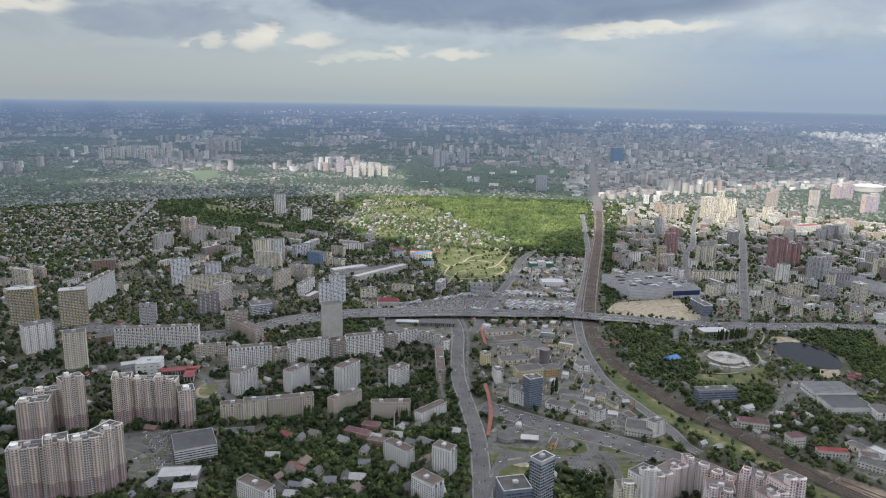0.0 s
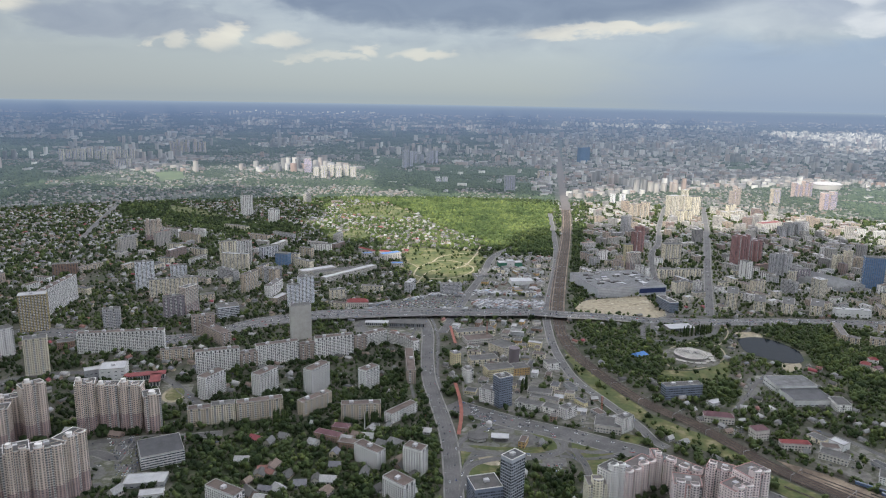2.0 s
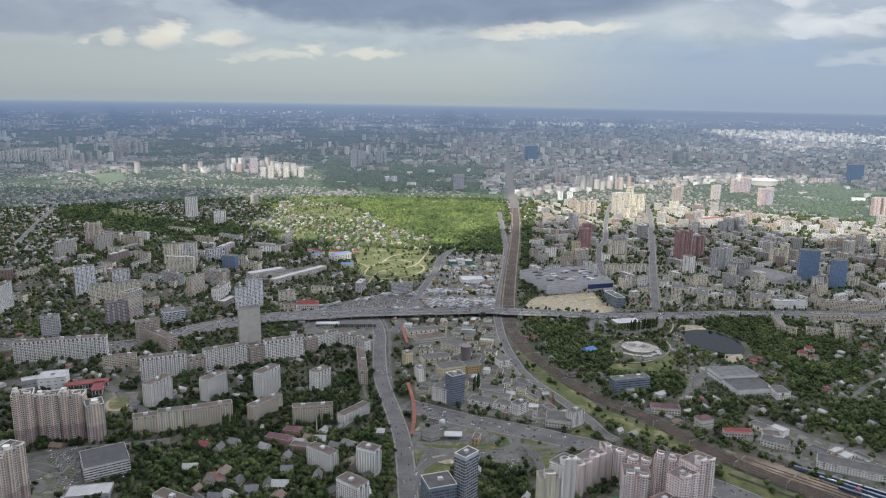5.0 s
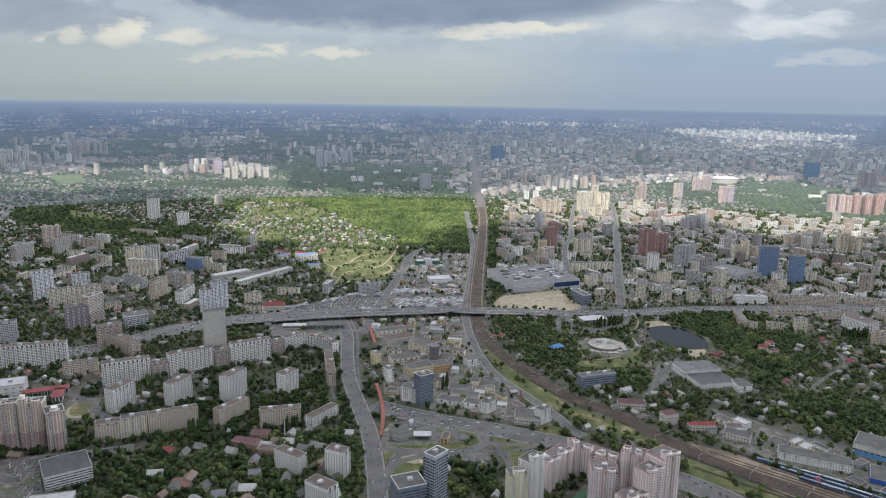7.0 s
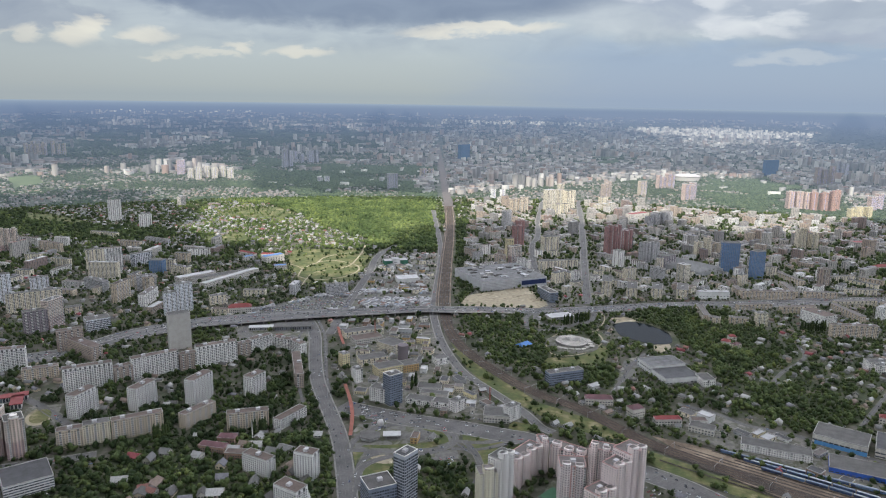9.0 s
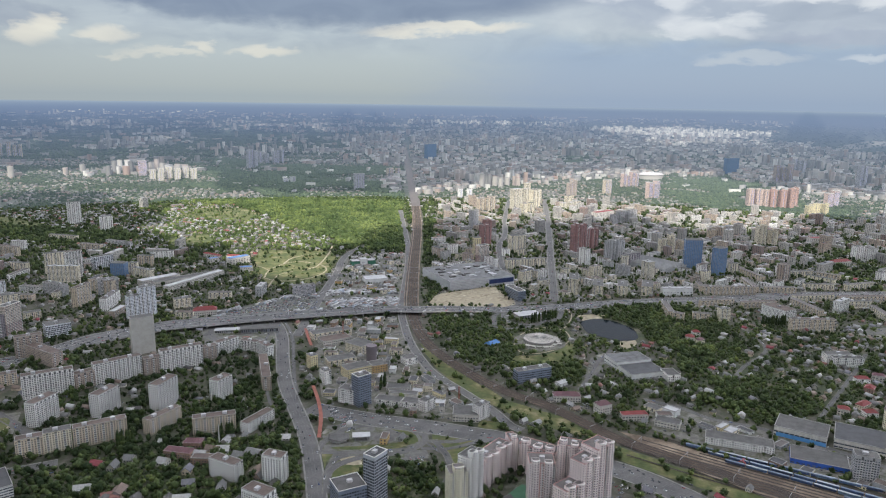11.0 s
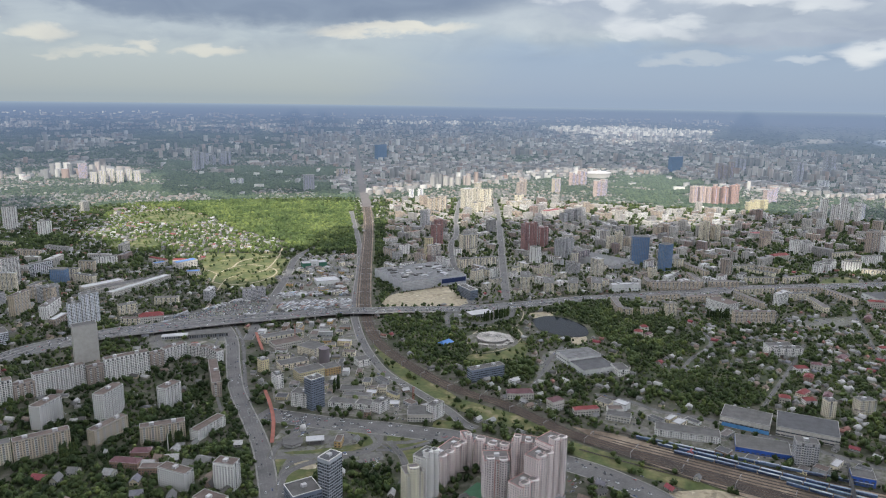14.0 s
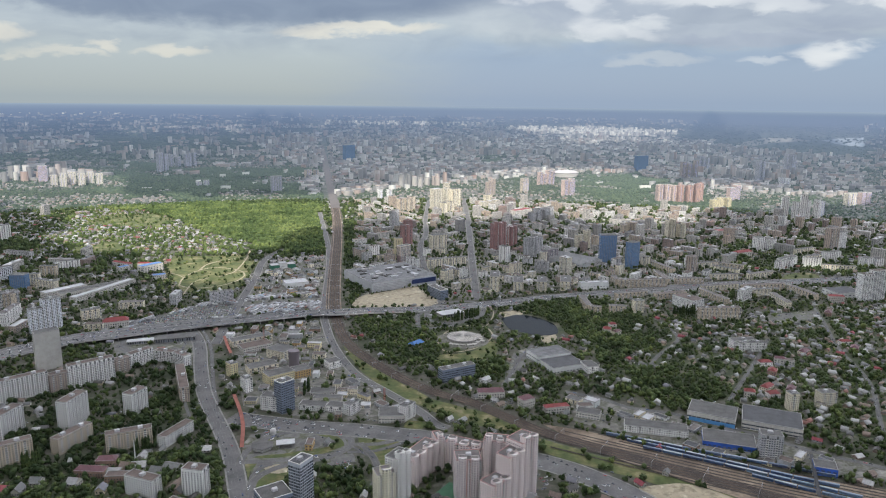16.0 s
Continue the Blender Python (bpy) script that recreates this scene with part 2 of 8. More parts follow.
def distant(name, stops, scale, isle, clear=1.0):
    """The backdrop of distance past the true plan: haze painted into base colour and glow, more so towards the horizon.
    """
    def build(node, wire, bsdf):
        if isle:
            a = ramp(node, wire, node("NewGeometry").outputs["Random Per Island"], stops)
        else:
            stretch = node("Mapping")
            stretch.inputs["Scale"].default_value = (1, 1, 6)
            wire(node("NewGeometry").outputs["Position"], stretch.inputs["Vector"])
            n = node("TexNoise", Scale=scale, Detail=10.0, Roughness=0.72)
            wire(stretch.outputs[0], n.inputs["Vector"])
            a = ramp(node, wire, n.outputs["Fac"], stops)
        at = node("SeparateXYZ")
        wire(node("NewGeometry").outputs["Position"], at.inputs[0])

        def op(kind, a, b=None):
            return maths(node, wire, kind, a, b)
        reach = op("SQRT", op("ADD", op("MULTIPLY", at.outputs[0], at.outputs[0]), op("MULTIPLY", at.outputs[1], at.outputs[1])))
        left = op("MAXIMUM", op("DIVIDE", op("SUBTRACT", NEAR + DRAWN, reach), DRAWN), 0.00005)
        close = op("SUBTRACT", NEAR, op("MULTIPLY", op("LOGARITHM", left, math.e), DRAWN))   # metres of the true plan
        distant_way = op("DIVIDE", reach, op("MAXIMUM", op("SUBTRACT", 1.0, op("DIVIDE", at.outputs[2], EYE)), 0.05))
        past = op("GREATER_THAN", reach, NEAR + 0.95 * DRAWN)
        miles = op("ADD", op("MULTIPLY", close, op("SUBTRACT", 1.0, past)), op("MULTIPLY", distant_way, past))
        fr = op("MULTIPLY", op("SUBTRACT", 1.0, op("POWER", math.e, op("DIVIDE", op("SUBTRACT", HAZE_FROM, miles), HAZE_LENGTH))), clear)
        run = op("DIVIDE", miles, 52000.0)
        haze_glow = ramp(node, wire, run, [(0.06, (0.108, 0.148, 0.2)), (0.12, (0.112, 0.158, 0.222)), (0.2, (0.118, 0.168, 0.255)), (0.34, (0.125, 0.18, 0.285)), (0.55, (0.145, 0.207, 0.315)), (0.75, (0.185, 0.252, 0.35)), (0.98, (0.25, 0.32, 0.4))])
        # painted haze glows brighter to the right, dimmer to the left
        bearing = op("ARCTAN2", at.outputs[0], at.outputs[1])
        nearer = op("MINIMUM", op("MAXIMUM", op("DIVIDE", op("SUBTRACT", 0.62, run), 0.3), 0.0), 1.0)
        haze_glow = blend(node, wire, nearer, haze_glow, ramp(node, wire, op("ADD", op("DIVIDE", bearing, 2.0), 0.5), [(0.2, (0.92, 0.94, 0.96)), (0.55, (1.0, 1.0, 1.0)), (0.72, (1.26, 1.2, 1.12)), (0.9, (1.26, 1.21, 1.15))]), "MULTIPLY")
        wire(blend(node, wire, fr, (0, 0, 0), haze_glow), bsdf.inputs["Emission Color"])
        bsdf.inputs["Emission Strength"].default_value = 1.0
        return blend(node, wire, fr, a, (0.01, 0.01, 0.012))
    return material(name, build, 0.95)


M["far_track"] = distant("far_track", [(0.35, (0.07, 0.06, 0.055)), (0.6, (0.11, 0.092, 0.082))], 0.05, False, 1.0)


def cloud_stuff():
    """Stuff of the added cloud: lets light through so the shaded ground stays bright enough."""
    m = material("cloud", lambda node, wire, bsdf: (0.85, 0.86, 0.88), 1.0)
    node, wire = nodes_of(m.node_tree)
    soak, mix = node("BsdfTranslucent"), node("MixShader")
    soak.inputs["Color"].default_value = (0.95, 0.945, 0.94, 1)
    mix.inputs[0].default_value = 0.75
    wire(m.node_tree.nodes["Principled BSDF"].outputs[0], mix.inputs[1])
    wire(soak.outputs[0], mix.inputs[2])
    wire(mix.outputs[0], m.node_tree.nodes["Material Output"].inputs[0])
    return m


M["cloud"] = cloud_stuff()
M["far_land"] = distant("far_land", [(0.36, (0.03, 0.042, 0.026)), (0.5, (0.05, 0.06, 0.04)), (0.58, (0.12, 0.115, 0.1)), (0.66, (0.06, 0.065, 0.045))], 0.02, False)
M["lawn"] = ground_mix("lawn", [(0.33, (0.042, 0.06, 0.018)), (0.48, (0.07, 0.086, 0.028)), (0.58, (0.115, 0.112, 0.047)), (0.68, (0.22, 0.19, 0.115))], 0.028)
M["scrub"] = ground_mix("undergrowth", [(0.35, (0.026, 0.035, 0.018)), (0.5, (0.045, 0.056, 0.027)), (0.62, (0.1, 0.093, 0.066))], 0.03)
M["sand"] = ground_mix("bare_sand", [(0.35, (0.17, 0.145, 0.1)), (0.48, (0.3, 0.26, 0.185)), (0.56, (0.24, 0.21, 0.15)), (0.66, (0.4, 0.36, 0.27))], 0.03)
M["paving"] = ground_mix("worn_paving", [(0.35, (0.08, 0.078, 0.07)), (0.46, (0.15, 0.143, 0.13)), (0.53, (0.07, 0.075, 0.048)), (0.58, (0.13, 0.125, 0.115)), (0.68, (0.24, 0.228, 0.205))], 0.035)
M["tarmac"] = ground_mix("old_tarmac", [(0.35, (0.08, 0.079, 0.077)), (0.5, (0.13, 0.127, 0.12)), (0.56, (0.07, 0.078, 0.045)), (0.68, (0.22, 0.21, 0.19))], 0.035)
M["tarmac_road"] = ground_mix("worn_road_tarmac", [(0.35, (0.085, 0.085, 0.088)), (0.6, (0.125, 0.124, 0.125))], 0.03, 0.4, 0.25)
M["asphalt"] = ground_mix("asphalt", [(0.35, (0.075, 0.074, 0.075)), (0.6, (0.115, 0.113, 0.112))], 0.03, 0.4, 0.25)
M["line"] = painted("road_paint", (0.19, 0.19, 0.187), 0.5)
M["sleeper"] = ground_mix("sleeper_bed", [(0.35, (0.025, 0.021, 0.019)), (0.65, (0.045, 0.037, 0.03))], 0.05, 0.5)
M["ballast"] = ground_mix("rail_ballast", [(0.35, (0.045, 0.031, 0.023)), (0.55, (0.072, 0.051, 0.037)), (0.68, (0.11, 0.081, 0.06))], 0.03, 0.3)
M["yard_ballast"] = ground_mix("yard_ballast", [(0.35, (0.1, 0.076, 0.056)), (0.52, (0.17, 0.132, 0.098)), (0.66, (0.28, 0.23, 0.17))], 0.03, 0.3)
M["rail"] = painted("rusty_steel", (0.12, 0.095, 0.08), 0.3, 0.5)


def water(node, wire, bsdf):
    bsdf.inputs["IOR"].default_value = 1.33
    bsdf.inputs["Specular IOR Level"].default_value = 0.04
    bump = node("Bump", Strength=0.15, Distance=0.3)
    wire(grain(node, wire, 0.25, 4, 0.6, "Position"), bump.inputs["Height"])
    wire(bump.outputs[0], bsdf.inputs["Normal"])
    return (0.008, 0.012, 0.016)


M["water"] = material("pond_water", water, 0.12)
M["leaf"] = leafy("broad_leaves", (0.05, 0.07, 0.033), (0.071, 0.097, 0.041), (0.104, 0.134, 0.053))
M["leaf_dark"] = leafy("dark_leaves", (0.024, 0.037, 0.018), (0.034, 0.053, 0.023), (0.052, 0.077, 0.03))
# lighter than the other leaves: part of the park's sunlight is in this colour
M["leaf_park"] = leafy("young_leaves", (0.05, 0.078, 0.034), (0.092, 0.126, 0.05), (0.15, 0.185, 0.078), 0.006)
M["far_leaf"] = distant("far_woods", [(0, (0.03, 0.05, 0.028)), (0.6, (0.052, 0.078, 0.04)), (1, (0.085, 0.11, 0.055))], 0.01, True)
M["bark"] = painted("bark", (0.09, 0.07, 0.05), 0.4)
WALL_COLOURS = {"panel": (0.78, 0.78, 0.76), "white": (0.76, 0.75, 0.73), "beige": (0.55, 0.47, 0.37), "cream": (0.7, 0.64, 0.5), "brown": (0.4, 0.33, 0.28),
                 "grey": (0.44, 0.44, 0.45), "whiteblue": (0.76, 0.79, 0.84), "purple": (0.25, 0.22, 0.24), "gold": (0.42, 0.34, 0.17), "sunny": (0.6, 0.56, 0.46),
                 "yellow": (0.6, 0.53, 0.34), "orange": (0.45, 0.31, 0.15), "brick": (0.28, 0.19, 0.15), "red": (0.36, 0.2, 0.19), "pinkw": (0.84, 0.73, 0.71),
                 "pinkteal": (0.74, 0.66, 0.65), "whiteyellow": (0.76, 0.72, 0.56), "orangepink": (0.46, 0.3, 0.25), "low": (0.52, 0.5, 0.46)}
for key, col in WALL_COLOURS.items():
    M["w_" + key] = panelled("wall_" + key, col)
M["w_pink"] = two_tone("pink_brick", (0.66, 0.56, 0.48), (0.44, 0.33, 0.31), 24.0)
M["w_office"] = painted("pale_office_grid", (0.4, 0.43, 0.48), 0.2, 0.6)
M["w_blank"] = painted("grey_render", (0.42, 0.41, 0.38), 0.18)
M["w_shed"] = painted("sheet_wall", (0.34, 0.35, 0.36), 0.25)
M["w_shedw"] = painted("white_sheet_wall", (0.62, 0.63, 0.62), 0.2)
M["w_green"] = painted("green_cladding", (0.05, 0.16, 0.11), 0.2)
# blue base colour raised to carry the reflection of the sky
M["w_glass"] = glass_like("blue_curtain_wall", (0.1, 0.18, 0.31), 0.2, 0.82, 1.25)
M["w_glassgrey"] = painted("grey_blue_cladding", (0.18, 0.215, 0.28), 0.2, 0.4)
M["w_mall"] = painted("grey_metal_cladding", (0.46, 0.47, 0.49), 0.25, 0.5)
M["blue"] = painted("blue_paint", (0.03, 0.1, 0.42), 0.25, 0.6)
M["navy"] = painted("navy_cladding", (0.02, 0.035, 0.11), 0.25, 0.5)
M["skyblue"] = painted("light_blue_paint", (0.1, 0.3, 0.6), 0.25, 0.6)
M["glass"] = glass_like("window_glass", (0.075, 0.085, 0.1))
# dark colour that stands in for the shade inside balconies
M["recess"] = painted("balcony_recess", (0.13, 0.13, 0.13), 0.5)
M["balcony"] = painted("balcony_panel", (0.74, 0.73, 0.7), 0.3)
M["roof"] = painted("roofing_felt", (0.1, 0.098, 0.095), 0.4)
M["roof_pale"] = painted("weathered_roofing", (0.14, 0.125, 0.12), 0.4)
M["roof_dark"] = painted("dark_roofing", (0.075, 0.077, 0.082), 0.35)
M["kerb"] = painted("pale_kerb_slabs", (0.2, 0.195, 0.185), 0.4)
M["rim"] = painted("white_rim", (0.74, 0.72, 0.7), 0.15)
M["teal"] = painted("teal_paint", (0.22, 0.42, 0.42), 0.2)
M["rose"] = painted("rose_brick", (0.5, 0.3, 0.28), 0.25)
M["roof_rust"] = painted("rusty_roof", (0.12, 0.092, 0.08), 0.4)
M["roof_light"] = painted("pale_roof_sheet", (0.36, 0.365, 0.37), 0.25, 0.6)
M["roof_mall"] = painted("patched_grey_roof", (0.145, 0.147, 0.15), 0.5)
M["roof_red"] = painted("red_roof_sheet", (0.2, 0.042, 0.042), 0.35, 0.7)
M["roof_maroon"] = painted("maroon_roof_sheet", (0.13, 0.06, 0.07), 0.35, 0.6)
M["roof_blue"] = painted("blue_roof_sheet", (0.06, 0.17, 0.4), 0.25, 0.6)
M["terracotta"] = painted("terracotta_sheet", (0.25, 0.09, 0.065), 0.35, 0.8)
M["parapet"] = painted("parapet", (0.36, 0.35, 0.34), 0.3)
M["steel"] = painted("grey_steel", (0.3, 0.31, 0.32), 0.25, 0.5)


def any_colour(name, stops, rough=0.8, source="isle", step=True):
    def build(node, wire, bsdf):
        r = node("NewGeometry").outputs["Random Per Island"] if source == "isle" else node("ObjectInfo").outputs["Random"]
        n = node("ValToRGB")
        n.color_ramp.interpolation = "CONSTANT" if step else "LINEAR"
        el = n.color_ramp.elements
        while len(el) < len(stops):
            el.new(0.5)
        for q, (at, c) in zip(el, stops):
            q.position, q.color = at, (*c, 1)
        wire(r, n.inputs[0])
        f = ramp(node, wire, grain(node, wire, 0.5, 4, 0.6, "Position"), [(0.3, (0.7,) * 3), (0.65, (1.05,) * 3)])
        return blend(node, wire, 1.0, n.outputs[0], f, "MULTIPLY")
    return material(name, build, rough)


ROOFS = [(0.0, (0.14, 0.14, 0.14)), (0.22, (0.25, 0.25, 0.25)), (0.4, (0.09, 0.088, 0.085)), (0.55, (0.34, 0.34, 0.335)), (0.68, (0.17, 0.13, 0.11)), (0.84, (0.2, 0.1, 0.085)), (0.88, (0.16, 0.16, 0.18)), (0.97, (0.2, 0.05, 0.06))]
WALLS = [(0.0, (0.44, 0.42, 0.38)), (0.25, (0.4, 0.39, 0.38)), (0.45, (0.28, 0.27, 0.23)), (0.6, (0.27, 0.2, 0.17)), (0.75, (0.46, 0.4, 0.3)), (0.9, (0.34, 0.34, 0.34))]
M["stall_roof"] = any_colour("stall_roofs", [(0.0, (0.22, 0.22, 0.22)), (0.3, (0.34, 0.35, 0.36)), (0.55, (0.13, 0.13, 0.135)), (0.8, (0.25, 0.3, 0.36)), (0.85, (0.45, 0.45, 0.44)), (0.95, (0.2, 0.11, 0.09))])
M["house_roof"], M["house_wall"] = any_colour("house_roofs", ROOFS), any_colour("house_walls", WALLS)
M["house_roof_one"], M["house_wall_one"] = any_colour("house_roof", ROOFS, source="thing"), any_colour("house_wall", WALLS, source="thing")
M["city_wall"] = any_colour("city_walls", [(0.0, (0.42, 0.4, 0.37)), (0.3, (0.5, 0.48, 0.44)), (0.5, (0.3, 0.29, 0.28)), (0.65, (0.4, 0.33, 0.27)), (0.8, (0.26, 0.2, 0.18)), (0.9, (0.6, 0.59, 0.57))])
M["city_roof"] = any_colour("city_roofs", [(0.0, (0.17, 0.17, 0.18)), (0.4, (0.26, 0.25, 0.25)), (0.7, (0.38, 0.38, 0.38)), (0.88, (0.22, 0.13, 0.11))])
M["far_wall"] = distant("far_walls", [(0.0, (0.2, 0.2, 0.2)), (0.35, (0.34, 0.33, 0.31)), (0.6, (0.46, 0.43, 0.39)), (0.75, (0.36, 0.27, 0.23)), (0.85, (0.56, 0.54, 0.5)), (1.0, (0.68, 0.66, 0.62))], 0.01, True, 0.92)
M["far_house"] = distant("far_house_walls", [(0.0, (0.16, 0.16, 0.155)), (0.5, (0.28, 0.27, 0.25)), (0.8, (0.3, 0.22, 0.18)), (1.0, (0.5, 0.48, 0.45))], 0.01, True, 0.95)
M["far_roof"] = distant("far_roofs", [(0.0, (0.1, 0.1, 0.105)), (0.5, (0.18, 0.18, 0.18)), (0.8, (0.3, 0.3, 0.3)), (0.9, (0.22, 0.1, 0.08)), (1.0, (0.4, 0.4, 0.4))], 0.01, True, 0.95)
# whiter, less hazy copy of the far walls; makes far quarters look sunlit
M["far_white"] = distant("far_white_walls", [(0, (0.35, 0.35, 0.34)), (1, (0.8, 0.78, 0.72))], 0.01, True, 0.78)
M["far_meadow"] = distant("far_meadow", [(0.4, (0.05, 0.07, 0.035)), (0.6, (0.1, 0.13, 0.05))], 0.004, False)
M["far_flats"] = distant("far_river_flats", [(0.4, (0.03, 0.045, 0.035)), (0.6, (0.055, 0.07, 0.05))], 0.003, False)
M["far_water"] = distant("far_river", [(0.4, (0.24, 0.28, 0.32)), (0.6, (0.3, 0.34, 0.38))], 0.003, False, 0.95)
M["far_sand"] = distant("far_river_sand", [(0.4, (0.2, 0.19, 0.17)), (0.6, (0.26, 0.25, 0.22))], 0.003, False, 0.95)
M["car"] = any_colour("car_paint", [(0.0, (0.6, 0.6, 0.6)), (0.3, (0.05, 0.05, 0.055)), (0.5, (0.25, 0.26, 0.28)), (0.7, (0.75, 0.75, 0.73)), (0.85, (0.3, 0.03, 0.03)), (0.93, (0.03, 0.06, 0.2))], 0.35, "thing")
M["cars"] = any_colour("cars_paint", [(0.0, (0.35, 0.36, 0.37)), (0.25, (0.05, 0.05, 0.055)), (0.55, (0.16, 0.17, 0.19)), (0.75, (0.65, 0.65, 0.64)), (0.88, (0.3, 0.03, 0.03)), (0.94, (0.03, 0.06, 0.2))], 0.35)
M["wagon"] = any_colour("wagon_paint", [(0.0, (0.05, 0.09, 0.19)), (0.4, (0.08, 0.14, 0.25)), (0.7, (0.045, 0.065, 0.13)), (0.85, (0.12, 0.19, 0.28))], 0.5, "thing")
M["wagon_roof"] = any_colour("wagon_roofs", [(0.0, (0.2, 0.26, 0.33)), (0.4, (0.13, 0.17, 0.23)), (0.7, (0.33, 0.37, 0.4))], 0.5, "thing")

# ---------------------------------------------------------------- plan helpers
rng = np.random.default_rng(7)


def place(x, y):
    """Plan metres to the built place: past NEAR the land is drawn in, raised and shrunk to look right from the camera.
    Returns x, y, z and the scale there.
    """
    far = np.hypot(x, y)
    d = np.where(far <= NEAR, far, NEAR + DRAWN * (1 - np.exp(-np.maximum(far - NEAR, 0) / DRAWN)))
    s = d / np.maximum(far, 1)
    return x * s, y * s, EYE * (1 - s), s


def mesh_object(name, verts, faces, mat, parent=None, uv=None, label=""):
    me = bpy.data.meshes.new(name)
    me.from_pydata([tuple(v) for v in verts], [], faces)
    if uv is not None:
        layer = me.uv_layers.new(name="wall")
        layer.data.foreach_set("uv", np.asarray(uv, dtype=np.float32).ravel())
    me.materials.append(mat)
    ob = new(name, me)
    ob.parent = parent
    if label:
        ob["label"] = label
    return ob


def soup(name, verts, faces, mat, parent=None):
    """One mesh from arrays: verts (n, 3) and faces (m, k) with k equal for all."""
    me = bpy.data.meshes.new(name)
    verts, faces = np.asarray(verts, np.float32), np.asarray(faces, np.int32)
    k = faces.shape[1]
    me.vertices.add(len(verts))
    me.vertices.foreach_set("co", verts.ravel())
    me.loops.add(faces.size)
    me.loops.foreach_set("vertex_index", faces.ravel())
    me.polygons.add(len(faces))
    me.polygons.foreach_set("loop_start", np.arange(0, faces.size, k, dtype=np.int32))
    me.update(calc_edges=True)
    me.materials.append(mat)
    ob = new(name, me)
    ob.parent = parent
    return ob


def strewn(verts, faces, xs, ys, zs, turn, sx, sy, sz):
    """Copies of one small form, set out in the plan as plain geometry."""
    c, s = np.cos(turn)[:, None], np.sin(turn)[:, None]
    vx, vy, vz = (verts[:, i][None, :] for i in range(3))
    ax, ay = vx * sx[:, None], vy * sy[:, None]
    v = np.stack([ax * c - ay * s + xs[:, None], ax * s + ay * c + ys[:, None], vz * sz[:, None] + zs[:, None]], -1)
    f = faces[None] + (np.arange(len(xs)) * len(verts))[:, None, None]
    return v.reshape(-1, 3), f.reshape(-1, faces.shape[1])


CELL, X0, Y0, NX, NY = 5.0, -2600.0, 50.0, 1300, 660
taken = np.zeros((NX, NY), bool)      # buildings, roads
kinds = np.zeros((NX, NY), np.int8)   # land use
gx, gy = np.meshgrid(X0 + CELL * (np.arange(NX) + 0.5), Y0 + CELL * (np.arange(NY) + 0.5), indexing="ij")
USES = ("mixed", "houses", "grove", "forest", "lawn", "city", "sand", "pond", "industry", "yard")


def inside(poly, x, y):
    hit = np.zeros(np.shape(x), bool)
    for (ax, ay), (bx, by) in zip(poly, poly[1:] + poly[:1]):
        if ay != by:
            hit ^= ((ay > y) != (by > y)) & (x < (bx - ax) * (y - ay) / (by - ay) + ax)
    return hit


def cells(x, y):
    i = np.clip(((np.asarray(x) - X0) / CELL).astype(int), 0, NX - 1)
    j = np.clip(((np.asarray(y) - Y0) / CELL).astype(int), 0, NY - 1)
    return i, j


def smooth_line(points, step=12.0):
    """A curve through the points, as evenly spaced stations."""
    p = [Vector((*q, 0)) for q in points]
    p = [p[0] * 2 - p[1]] + p + [p[-1] * 2 - p[-2]]
    got = []
    for a, b, c, d in zip(p, p[1:], p[2:], p[3:]):
        n = max(int((c - b).length / step), 2)
        for i in range(n):
            t = i / n
            got.append(0.5 * ((2 * b) + (c - a) * t + (2 * a - 5 * b + 4 * c - d) * t * t + (3 * b - a - 3 * c + d) * t ** 3))
    return got + [p[-2]]


def ribbon(line, left, right, z, lift=None):
    verts, faces = [], []
    for i, q in enumerate(line):
        tan = (line[min(i + 1, len(line) - 1)] - line[max(i - 1, 0)]).normalized()
        n = Vector((-tan.y, tan.x, 0))
        h = z if lift is None else z + lift[i]
        for off in (left, right):
            verts.append((*(q + n * off).xy, h))
        if i:
            k = 2 * i
            faces.append((k - 2, k - 1, k + 1, k))
    return verts, faces

# ---------------------------------------------------------------- ground
def ground_sheet():
    """One sheet from under the camera to the horizon, rising where the plan is drawn in to fit the camera's view."""
    rings = [40.0, 150, 300, 450] + [600 + 100 * i for i in range(26)]
    far = NEAR
    while far < 52000:
        rings.append(far)
        far *= 1.02
    n = 320
    verts, faces = [], []
    for i, r in enumerate(rings):
        for j in range(n):
            a = 2 * math.pi * j / n
            x, y, z, s = place(np.float64(r * math.sin(a)), np.float64(r * math.cos(a)))
            verts.append((x, y, z))
    k = next(i for i, r in enumerate(rings) if r > NEAR - 1)
    near, distant = [tuple(range(n))], []
    for i in range(len(rings) - 1):
        for j in range(n):
            f = (i * n + j, (i + 1) * n + j, (i + 1) * n + (j + 1) % n, i * n + (j + 1) % n)
            (near if i < k else distant).append(f)
    ob = mesh_object("ground", verts, [f[::-1] for f in near + distant], M["ground"])
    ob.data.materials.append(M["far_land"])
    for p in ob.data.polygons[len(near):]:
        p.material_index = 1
    for p in ob.data.polygons:
        p.use_smooth = True
    tagged(ob, "green and grey city ground with haze painted on towards the horizon", "ground", kind="structure")


ground_sheet()
LAYER = [0.42]
BED = [0.02]


def next_layer(step=0.006):
    LAYER[0] += step
    return LAYER[0]


def next_bed(step=0.006):
    BED[0] += step
    return BED[0]


